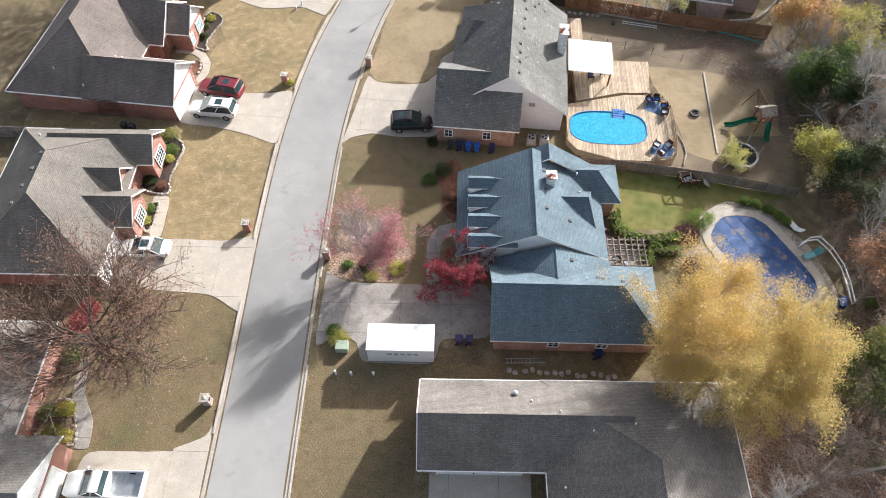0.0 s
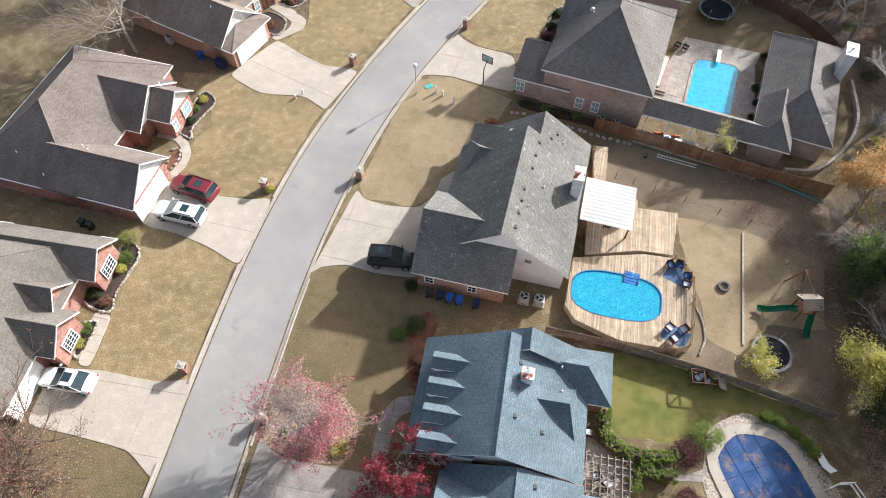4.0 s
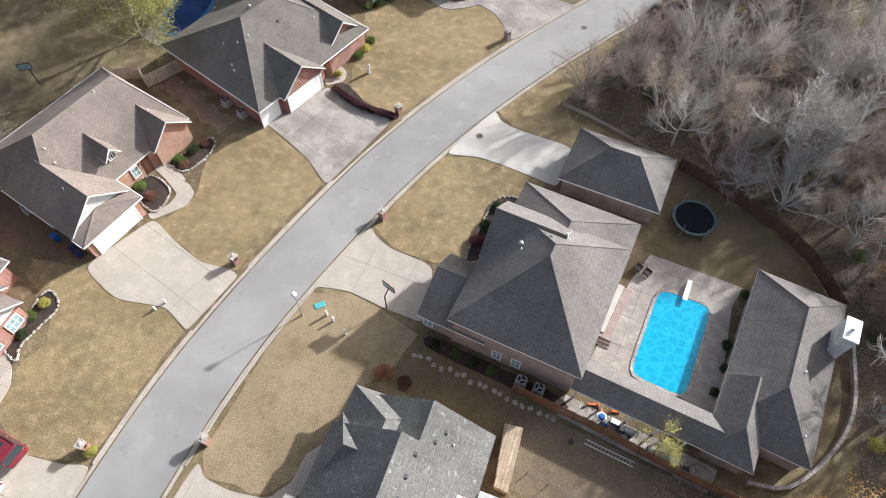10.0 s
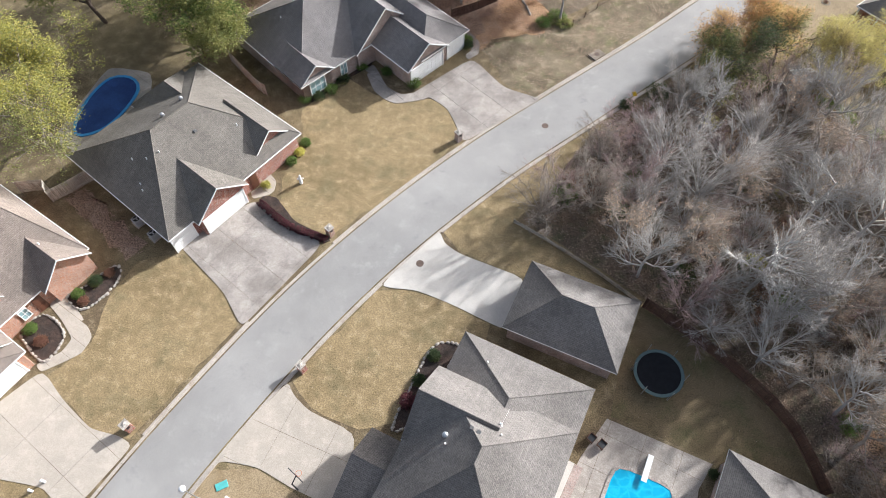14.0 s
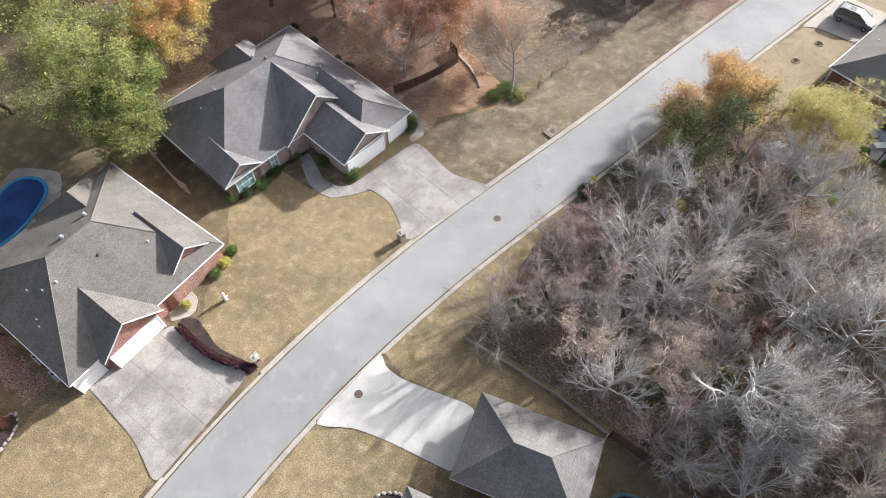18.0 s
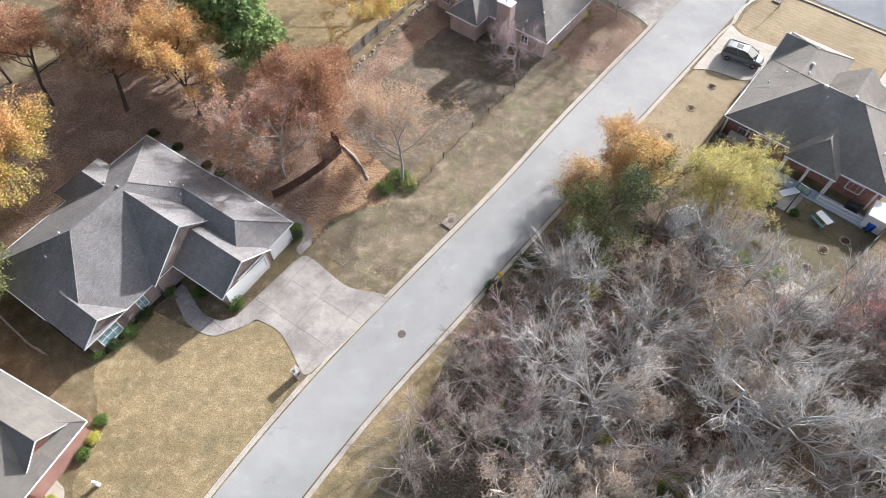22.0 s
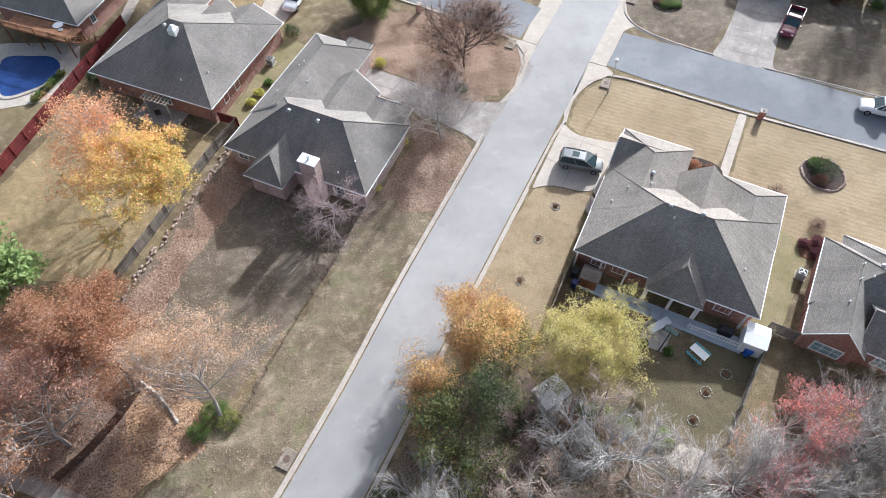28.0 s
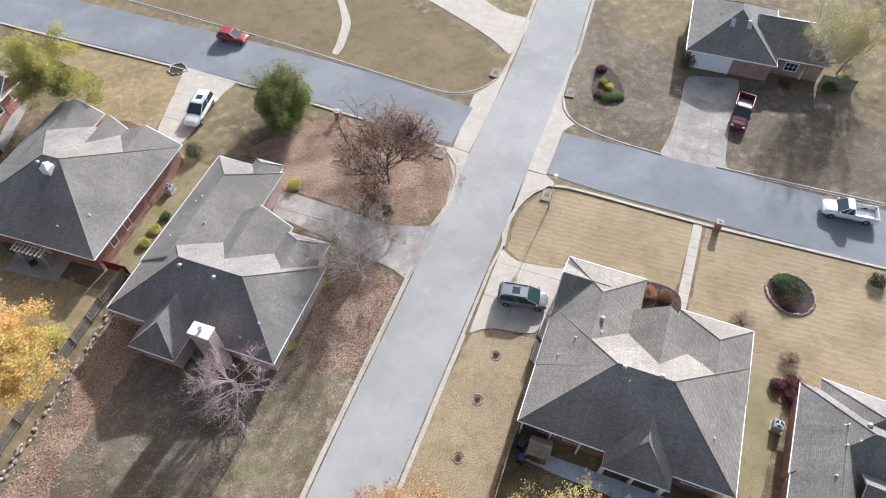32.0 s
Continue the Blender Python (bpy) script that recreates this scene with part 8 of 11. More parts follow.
def street_lamp(x, y, h):
    l = thing("street_lamp", "slim grey lamp post with a white globe", "street lamp", pose(x, y, 0), "street lamps")
    bm = bmesh.new()
    tube(bm, (0, 0, 0), (0, 0, 0.5), 0.1, 0.07, 10)
    tube(bm, (0, 0, 0.5), (0, 0, h - 0.3), 0.055, 0.045, 10)
    part("pole", bm, M_METAL, l)
    bm = bmesh.new()
    tube(bm, (0, 0, h - 0.32), (0, 0, h - 0.2), 0.09, 0.2, 12)
    part("lamp_collar", bm, M_METAL, l)
    bm = bmesh.new()
    bmesh.ops.create_uvsphere(bm, u_segments=16, v_segments=10, radius=0.27, matrix=Matrix.Translation((0, 0, h)) @ Matrix.Diagonal((1, 1, 0.8, 1)))
    part("globe", bm, M_WHITE, l, "white globe")


street_lamp(-6.6, 70.0, 4.2)
street_lamp(58.7, 165.9, 5.0)


def basketball_hoop(x, y, yaw, label):
    b = thing("basketball_hoop", label, "basketball hoop", pose(x, y, 0, 0, 0, yaw), "basketball hoops")
    bm = bmesh.new()
    tube(bm, (0, 0, 0), (0, 0, 2.4), 0.06, n=8)
    tube(bm, (0, 0, 2.4), (0.6, 0, 3.1), 0.05, n=8)
    part("pole", bm, M_BLACK, b)
    bm = bmesh.new()
    box(bm, 0.6, 0.64, -0.68, 0.68, 2.9, 3.75)
    part("backboard", bm, M_GLASS_PALE, b, "clear backboard")
    for q in ((-0.7, 0.7, 2.86, 2.93), (-0.7, 0.7, 3.72, 3.79), (-0.7, -0.63, 2.93, 3.72), (0.63, 0.7, 2.93, 3.72)):
        bm = bmesh.new()
        box(bm, 0.59, 0.65, q[0], q[1], q[2], q[3])
        part("backboard_edge", bm, M_BLACK, b)
    bm = bmesh.new()
    ring = [Vector((0.88 + 0.23 * math.cos(i * math.tau / 14), 0.23 * math.sin(i * math.tau / 14), 3.05)) for i in range(14)]
    for p, q in zip(ring, ring[1:] + ring[:1]):
        tube(bm, p, q, 0.015, n=5)
    part("rim", bm, plain("orange_rim", (0.5, 0.12, 0.02), 0.4), b)


basketball_hoop(0.7, 72.7, 65, "basketball hoop on a black pole beside the driveway")
basketball_hoop(51.6, 132.2, 40, "basketball hoop on the back patio")
basketball_hoop(-46.9, 89.8, -60, "basketball hoop in a shaded back yard")

M_NETBLACK = plain("black_mat", (0.016, 0.017, 0.02), 0.95, spec=0.05)


def trampoline(x, y, r, pad, label):
    t = thing("trampoline", label, "trampoline", pose(x, y, 0), "trampolines")
    bm = bmesh.new()
    n = 32
    ring = lambda q, z: [bm.verts.new((q * math.cos(i * math.tau / n), q * math.sin(i * math.tau / n), z)) for i in range(n)]
    a = ring(r * 0.88, 0.86)
    bm.faces.new(a)
    part("jumping_mat", bm, M_NETBLACK, t)
    bm = bmesh.new()
    a, b, c, d = ring(r * 0.87, 0.885), ring(r, 0.885), ring(r, 0.84), ring(r * 0.87, 0.84)
    for p, q in ((a, b), (b, c), (c, d), (d, a)):
        for i in range(n):
            bm.faces.new((p[i], p[(i + 1) % n], q[(i + 1) % n], q[i]))
    part("safety_pad", bm, pad, t)
    for i in range(6):
        bm = bmesh.new()
        u = Vector((math.cos(i * math.tau / 6), math.sin(i * math.tau / 6), 0))
        tube(bm, u * r * 0.98, u * r * 0.98 + Vector((0, 0, 0.86)), 0.03, n=6)
        tube(bm, u * r * 1.03, u * r * 1.03 + Vector((0, 0, 2.0)), 0.025, n=6)
        part("leg", bm, M_METAL, t)


trampoline(29.74, 43.65, 1.72, plain("grey_pad", (0.17, 0.175, 0.18), 0.6), "round black trampoline with a pale rim in the yard")
trampoline(27.7, 89.9, 2.2, plain("teal_pad", (0.06, 0.10, 0.105), 0.6), "round black trampoline with a teal rim on the lawn")


# ---- pools ----
def water_mat(name, a, b, caustic_scale=2.2):
    k = Nodes(name, 0.04, spec=0.6)
    p = k.place()
    v = k.node("ShaderNodeTexVoronoi", Scale=caustic_scale)
    v.feature = "DISTANCE_TO_EDGE"
    nz = k.noise(p, 1.4, 4.0)
    add = k.t.nodes.new("ShaderNodeVectorMath")
    add.operation = "ADD"
    sc = k.t.nodes.new("ShaderNodeVectorMath")
    sc.operation = "SCALE"
    sc.inputs["Scale"].default_value = 0.5
    nn = k.node("ShaderNodeTexNoise", Scale=1.2, Detail=3.0)
    k.link(p, nn.inputs["Vector"])
    k.link(nn.outputs["Color"], sc.inputs[0])
    k.link(p, add.inputs[0])
    k.link(sc.outputs[0], add.inputs[1])
    k.link(add.outputs[0], v.inputs["Vector"])
    # Caustic light painted in: a paler net along the cell edges.
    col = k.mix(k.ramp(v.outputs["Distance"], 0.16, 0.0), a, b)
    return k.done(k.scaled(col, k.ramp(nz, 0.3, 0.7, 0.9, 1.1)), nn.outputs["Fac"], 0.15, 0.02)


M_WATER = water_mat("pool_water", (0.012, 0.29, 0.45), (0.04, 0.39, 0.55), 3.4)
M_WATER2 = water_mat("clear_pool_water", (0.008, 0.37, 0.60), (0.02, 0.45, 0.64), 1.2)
M_LINER = plain("blue_pool_liner", (0.03, 0.22, 0.48), 0.3)
# oval pool in its timber deck
PC, PYAW, PA, PB = Vector((16.4, 47.05)), radians(-2.8), 4.0, 2.27


def oval(a, b, n=48, e=2.9):
    return [(a * math.copysign(abs(math.cos(t)) ** (2 / e), math.cos(t)), b * math.copysign(abs(math.sin(t)) ** (2 / e), math.sin(t))) for t in (i * math.tau / n for i in range(n))]


def turned(pts, yaw, c):
    return [(c[0] + math.cos(yaw) * x - math.sin(yaw) * y, c[1] + math.sin(yaw) * x + math.cos(yaw) * y) for x, y in pts]


pool = thing("oval_pool", "oval above-ground pool of bright blue water", "swimming pool", pose(0, 0, 0))
bm = bmesh.new()
prism(bm, turned(oval(PA, PB), PYAW, PC), 0.0, 0.87)
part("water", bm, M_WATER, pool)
bm = bmesh.new()
o1, o2 = turned(oval(PA + 0.1, PB + 0.1), PYAW, PC), turned(oval(PA + 0.01, PB + 0.01), PYAW, PC)
va, vb, vc, vd = ([bm.verts.new((*p, z)) for p in o] for o, z in ((o1, 0.0), (o1, 0.96), (o2, 0.96), (o2, 0.0)))
for p, q in ((va, vb), (vb, vc), (vc, vd)):
    for i in range(48):
        bm.faces.new((p[i], p[(i + 1) % 48], q[(i + 1) % 48], q[i]))
part("pool_wall", bm, M_LINER, pool)
bm = bmesh.new()
for i in range(4):
    vs = box(bm, -0.62, 0.62, -0.62 + i * 0.31, -0.32 + i * 0.31, 0.5, 0.885 + i * 0.03)
    bmesh.ops.transform(bm, matrix=pose(17.74, 49.06, 0, 0, 0, -8), verts=vs)
for u in (-0.66, 0.62):
    vs = box(bm, u, u + 0.06, -0.5, 0.66, 0.5, 1.02)
    bmesh.ops.transform(bm, matrix=pose(17.74, 49.06, 0, 0, 0, -8), verts=vs)
part("pool_steps", bm, plain("blue_steps", (0.02, 0.14, 0.42), 0.4), pool, "blue moulded pool steps")
bm = bmesh.new()
for a, b in (((17.78, 49.9, 0.94), (17.8, 49.85, 1.5)), ((17.8, 49.85, 1.5), (17.76, 49.2, 1.35)), ((17.76, 49.2, 1.35), (17.76, 49.15, 0.95))):
    tube(bm, a, b, 0.025, n=6)
part("handrail", bm, M_WHITE, pool)


def deck(name, label, outline, yaw, z, hole=None, width=0.145, material=None):
    """Boards laid side by side over an outline, with an oval left out."""
    d = thing(name, label, "deck")
    c, s = math.cos(radians(yaw)), math.sin(radians(yaw))
    loc = [(c * x + s * y, -s * x + c * y) for x, y in outline]
    hl = [(c * x + s * y, -s * x + c * y) for x, y in hole] if hole else None

    def cuts(poly, v):
        return sorted(p[0] + (q[0] - p[0]) * (v - p[1]) / (q[1] - p[1]) for p, q in zip(poly, poly[1:] + poly[:1]) if (p[1] > v) != (q[1] > v))

    v = min(p[1] for p in loc) + width / 2
    while v < max(p[1] for p in loc):
        us = cuts(loc, v)
        spans = list(zip(us[::2], us[1::2]))
        if hl:
            h = cuts(hl, v)
            if len(h) == 2:
                spans = [q for a, b in spans for q in ((a, h[0]), (h[1], b)) if q[1] - q[0] > 0.1]
        for a, b in spans:
            bm = bmesh.new()
            box(bm, a, b, v - width / 2 + 0.005, v + width / 2 - 0.005, z - 0.04, z + random.uniform(-0.003, 0.003))
            o = part("board", bm, material or M_DECK, d)
            o.matrix_basis = Matrix.Rotation(radians(yaw), 4, "Z")
        v += width
    bm = bmesh.new()
    for p, q in zip(outline, outline[1:] + outline[:1]):
        u = Vector((q[0] - p[0], q[1] - p[1], 0))
        vs = box(bm, 0, u.length, -0.03, 0.03, 0.05, z - 0.045)
        bmesh.ops.transform(bm, matrix=pose(p[0], p[1], 0, 0, 0, math.degrees(math.atan2(u.y, u.x))), verts=vs)
    part("skirt", bm, M_DECK if material is None else material, d)
    return d


def v_oval(k):
    return turned(oval(PA + k, PB + k), PYAW, PC)


DECK1 = [(12.3, 50.4), (18.8, 51.9), (21.6, 51.9), (23.3, 49.6), (22.7, 42.9), (20.6, 42.5), (16.8, 42.6), (12.8, 44.0), (11.9, 45.3)]
deck("pool_deck", "new pine deck round the oval pool", DECK1, 88, 0.93, v_oval(0.1))
deck("upper_deck", "pine deck between the canopy and the pool", [(13.4, 50.9), (18.4, 52.2), (21.5, 52.2), (22.1, 57.2), (18.2, 57.2), (18.2, 58.2), (13.4, 58.6)], 88, 0.98)
deck("side_deck", "narrow pine landing behind the house", [(13.6, 64.7), (15.1, 64.7), (14.9, 59.4), (13.8, 59.6)], 85, 0.95)
post_fence("deck_rail", "pine rail at the corner of the pool deck", [(21.6, 51.8), (23.2, 49.6), (22.7, 43.0), (20.6, 42.6)], 1.75, M_DECK, 1.8, 0.04, 0.09)
for x, y, lab in ((21.9, 50.0, "woven blue and white outdoor rug"), (21.6, 43.9, "pale blue outdoor rug")):
    bm = bmesh.new()
    box(bm, -1.1, 1.1, -0.85, 0.85, 0.0, 0.012)
    single("outdoor_rug", bm, plain("woven_rug", (0.10, 0.16, 0.27), 0.9, var=0.6, scale=6), lab + " on the deck", "rug", pose(x, y, 0.935, 0, 0, -25))
M_CUSHION = plain("blue_cushion", (0.03, 0.09, 0.28), 0.8, var=0.3)
M_CUSHION2 = plain("white_cushion", (0.6, 0.65, 0.7), 0.8)


def armchair(x, y, z, yaw, cushion, label):
    a = thing("patio_chair", label, "chair", pose(x, y, z, 0, 0, yaw), "patio chairs")
    for q in ((-0.32, 0.32, -0.32, 0.32, 0.28, 0.34), (-0.32, -0.26, -0.32, 0.32, 0.34, 0.85), (-0.3, 0.32, -0.36, -0.3, 0.34, 0.58), (-0.3, 0.32, 0.3, 0.36, 0.34, 0.58)):
        bm = bmesh.new()
        box(bm, *q, 0.015)
        part("chair_board", bm, M_DARKWOOD, a)
    for sx in (-0.28, 0.28):
        for sy in (-0.3, 0.3):
            bm = bmesh.new()
            box(bm, sx - 0.03, sx + 0.03, sy - 0.03, sy + 0.03, 0, 0.29)
            part("leg", bm, M_DARKWOOD, a)
    bm = bmesh.new()
    box(bm, -0.26, 0.3, -0.29, 0.29, 0.34, 0.46, 0.04)
    part("cushion", bm, cushion, a)


for x, y, yaw, c in ((21.2, 50.9, -60, M_CUSHION), (22.0, 51.0, -100, M_CUSHION), (22.7, 49.9, 180, M_CUSHION), (22.6, 49.0, 170, M_CUSHION2), (21.0, 44.4, -40, M_CUSHION2), (22.2, 44.4, 220, M_CUSHION2), (21.3, 43.3, 40, M_CUSHION2), (16.5, 55.0, 20, M_CUSHION), (15.2, 54.4, 0, M_CUSHION)):
    armchair(x, y, 0.94 if y < 52 else 0.99, yaw, c, "low wooden patio chair with a cushion on the deck")
# canopy
can = thing("patio_canopy", "white corrugated metal canopy on posts over the patio", "canopy", pose(-1.81, 45.22, 0, 0, 0, -4.6))
bm = bmesh.new()
pv = []
for i in range(49):
    y = 9.3 + 5.2 * i / 48
    pv.append([bm.verts.new((x, y, z + (0.012 if i % 4 in (1, 2) else 0))) for x, z in ((13.45, 3.0), (18.4, 2.78))])
for a, b in zip(pv, pv[1:]):
    bm.faces.new((a[0], a[1], b[1], b[0]))
bmesh.ops.solidify(bm, geom=bm.faces[:], thickness=0.02)
part("canopy_sheet", bm, plain("white_sheet_metal", (0.80, 0.80, 0.80), 0.4, var=0.05, scale=0.6), can)
for x in (14.0, 18.1):
    for y in (9.6, 14.2):
        bm = bmesh.new()
        box(bm, x - 0.07, x + 0.07, y - 0.07, y + 0.07, 0, 2.75)
        part("canopy_post", bm, M_CEDAR, can)
    bm = bmesh.new()
    box(bm, x - 0.05, x + 0.05, 9.4, 14.4, 2.58, 2.74)
    part("canopy_beam", bm, M_CEDAR, can)


# inground pools
def pool_inground(name, label, pts, water, depth=0.12, rim=0.3, rim_mat=None, smooth=True):
    p = thing(name, label, "swimming pool")
    line = [(q.x, q.y) for q in smooth_line([(*a, 0) for a in pts], 0.7, True)] if smooth else rounded(pts, 2, 0.1)
    c = Vector((sum(a[0] for a in line) / len(line), sum(a[1] for a in line) / len(line)))
    bm = bmesh.new()
    fs = prism(bm, line, 0.0, 0.07)
    bm.normal_update()
    bmesh.ops.triangulate(bm, faces=[f for f in bm.faces if len(f.verts) > 4])
    part("water" if water in (M_WATER, M_WATER2) else "pool_cover", bm, water, p)
    bm = bmesh.new()
    n = len(line)
    out = []
    for i in range(n):
        a, b = Vector(line[i - 1]), Vector(line[(i + 1) % n])
        d = (b - a).normalized()
        nrm = Vector((d.y, -d.x))
        if nrm.dot(Vector(line[i]) - c) < 0:
            nrm = -nrm
        out.append(Vector(line[i]) + nrm * rim)
    ia, ib = [bm.verts.new((*q, 0.02)) for q in line], [bm.verts.new((*q, 0.11)) for q in line]
    oa, ob = [bm.verts.new((*q, 0.02)) for q in out], [bm.verts.new((*q, 0.11)) for q in out]
    for i in range(n):
        j = (i + 1) % n
        for q in ((ib[i], ib[j], ob[j], ob[i]), (oa[i], oa[j], ob[j], ob[i]), (ia[i], ia[j], ib[j], ib[i])):
            bm.faces.new(q)
    bmesh.ops.recalc_face_normals(bm, faces=bm.faces)
    part("coping", bm, rim_mat or M_KERB, p)
    return p


slabs("pool_patio", [(22.3, 81.2), (24.0, 85.0), (32.9, 83.5), (31.9, 81.2), (30.9, 69.4), (19.7, 72.3)], -12, (3.1, 3.1), mottled("tan_pool_concrete", (0.40, 0.355, 0.31), (0.34, 0.30, 0.26), (0.46, 0.42, 0.37), 0.3, 1.0, 12, grain=0.2), "tan concrete patio round the rectangular pool", 0.03, round_=False)
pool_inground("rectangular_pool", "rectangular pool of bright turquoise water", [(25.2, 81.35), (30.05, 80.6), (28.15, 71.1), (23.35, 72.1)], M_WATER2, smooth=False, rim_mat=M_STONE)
db = thing("diving_board", "white diving board on its stand", "diving board", pose(27.7, 82.0, 0, 0, 0, -100))
bm = bmesh.new()
box(bm, -0.8, 1.5, -0.23, 0.23, 0.42, 0.48, 0.01)
part("plank", bm, M_WHITE, db)
bm = bmesh.new()
box(bm, -0.7, -0.2, -0.2, 0.2, 0.03, 0.42, 0.02)
part("stand", bm, M_METAL, db)
pool_inground("covered_pool", "free-form pool under a blue mesh cover with fallen leaves", [(25.2, 34.6), (26.5, 36.15), (28.7, 36.4), (29.95, 35.9), (31.05, 34.55), (33.5, 29.45), (33.1, 27.9), (31.9, 26.7), (29.8, 26.3), (28.2, 27.1), (27.2, 28.95), (25.1, 33.2)], mottled("blue_pool_cover", (0.012, 0.055, 0.18), (0.03, 0.09, 0.24), (0.24, 0.165, 0.105), 0.5, 0.8, 9, rough=0.6, grain=0.2), rim=0.9, rim_mat=M_CONC)
COV = [(25.2, 34.6), (26.5, 36.15), (28.7, 36.4), (29.95, 35.9), (31.05, 34.55), (33.5, 29.45), (33.1, 27.9), (31.9, 26.7), (29.8, 26.3), (28.2, 27.1), (27.2, 28.95), (25.1, 33.2)]
cover = bpy.data.objects["covered_pool"]
M_STRAP = plain("navy_webbing", (0.03, 0.09, 0.24), 0.7)
for k, (dx, dy) in enumerate(((1, 0.55), (-0.55, 1))):
    d = Vector((dx, dy)).normalized()
    nrm = Vector((-d.y, d.x))
    for i in range(-4, 5):
        c = Vector((29.2, 31.4)) + nrm * i * 1.35
        hits = []
        for a, b in zip(COV, COV[1:] + COV[:1]):
            a, b = Vector(a), Vector(b)
            den = d.x * (b - a).y - d.y * (b - a).x
            if abs(den) > 1e-6:
                u = ((a - c).x * d.y - (a - c).y * d.x) / den
                t = ((a - c).x * (b - a).y - (a - c).y * (b - a).x) / den
                if 0 <= u <= 1:
                    hits.append(t)
        if len(hits) >= 2:
            p, q = c + d * min(hits), c + d * max(hits)
            bm = bmesh.new()
            vs = box(bm, -0.3, (q - p).length + 0.3, -0.022, 0.022, 0.112, 0.122)
            bmesh.ops.transform(bm, matrix=pose(p.x, p.y, 0, 0, 0, math.degrees(math.atan2(d.y, d.x))), verts=vs)
            part("strap", bm, M_STRAP, cover)
slabs("pool_terrace", [(23.6, 31.6), (24.2, 36.4), (27.4, 38.4), (31.4, 36.8), (34.2, 33), (35.4, 28), (34, 25), (28, 24.6), (25.6, 27.4)], 0, (80, 80), mottled("pale_river_gravel", (0.44, 0.38, 0.31), (0.33, 0.28, 0.22), (0.24, 0.20, 0.15), 0.5, 2.2, 7, grain=0.55, bump=0.8), "pale gravel terrace round the covered pool", 0.03, origin=(-20, -20))
pool_inground("tarped_pool", "pool under a dark blue cover behind the house", [(-37.3, 101.6), (-38.5, 104), (-38.8, 107.2), (-38.1, 110.1), (-36.0, 110.8), (-34.3, 109.4), (-34.2, 105.8), (-35.2, 102.8)], mottled("navy_pool_cover", (0.012, 0.04, 0.15), (0.02, 0.06, 0.2), None, 0.4, 1.2, 8, rough=0.6, grain=0.15), rim=0.35, rim_mat=M_LINER)
slabs("pool_terrace", [(-39.6, 100), (-33, 98.6), (-31.5, 107.5), (-34, 112.5), (-39.5, 112)], -24, (2.5, 2.5), M_CONC_GREY, "grey concrete terrace round the tarped pool", 0.03)
pool_inground("tarped_pool", "dark blue covered pool behind the red fence", [(-15.5, 187.4), (-11.6, 187.3), (-9.2, 186.6), (-8.0, 184.5), (-8.7, 182.4), (-10.7, 181.0), (-14.5, 180.6)], bpy.data.materials["navy_pool_cover"], rim=0.5)
slabs("pool_terrace", [(-17, 191), (-6, 189), (-5.6, 182), (-9, 178.4), (-17, 178)], 0, (3, 3), M_CONC, "pale concrete terrace behind the red fence", 0.03)

# ---- outdoor clutter ----
# storage container
con = thing("storage_container", "white portable storage container on the driveway edge", "container", pose(-7.0, 20.5, 0.05))
bm = bmesh.new()
box(bm, 0, 5.6, 0, 2.4, 0.08, 2.45, 0.03)
part("body", bm, M_WHITE, con)
for i in range(18):
    bm = bmesh.new()
    box(bm, 0.15 + i * 0.305, 0.27 + i * 0.305, -0.025, 0.02, 0.15, 1.15)
    part("rib", bm, M_WHITE, con)
for i in range(5):
    bm = bmesh.new()
    box(bm, 1.7 + i * 0.55, 2.1 + i * 0.55, -0.03, 0.0, 1.55, 1.85)
    part("lettering_bar", bm, plain("grey_lettering", (0.35, 0.37, 0.37), 0.6) if i == 0 else bpy.data.materials["grey_lettering"], con, "unreadable grey lettering")
bm = bmesh.new()
box(bm, -0.03, 5.63, -0.03, 2.43, 2.42, 2.5, 0.02)
part("roof_sheet", bm, M_WHITE, con)


def ac_unit(x, y, yaw, big=1.0):
    a = thing("air_conditioner", "grey outdoor air-conditioning unit on a pad", "air conditioner", pose(x, y, 0.03, 0, 0, yaw), "air conditioners")
    s = 0.42 * big
    bm = bmesh.new()
    box(bm, -s - 0.1, s + 0.1, -s - 0.1, s + 0.1, 0, 0.07)
    part("pad", bm, M_CONC, a)
    bm = bmesh.new()
    box(bm, -s, s, -s, s, 0.07, 0.85, 0.04)
    part("casing", bm, plain("grey_casing", (0.42, 0.42, 0.41), 0.5) if "grey_casing" not in bpy.data.materials else bpy.data.materials["grey_casing"], a)
    bm = bmesh.new()
    tube(bm, (0, 0, 0.85), (0, 0, 0.87), s * 0.82, n=20)
    part("grille", bm, M_BLACK, a)
    for i in range(3):
        bm = bmesh.new()
        vs = box(bm, 0.03, s * 0.72, -0.07, 0.07, 0.872, 0.88)
        bmesh.ops.rotate(bm, verts=vs, matrix=Matrix.Rotation(i * math.tau / 3, 3, "Z"))
        part("fan_blade", bm, M_METAL, a)


for x, y, yaw in ((14.2, 68.8, -11), (15.8, 68.5, -11), (8.2, 45.6, -5), (9.6, 45.6, -5), (18.4, 179.7, 57), (68.6, 137.0, 50), (-37.8, 73.8, -19), (-24.6, 92.6, -24), (-22.2, 91.5, -24)):
    ac_unit(x, y, yaw)


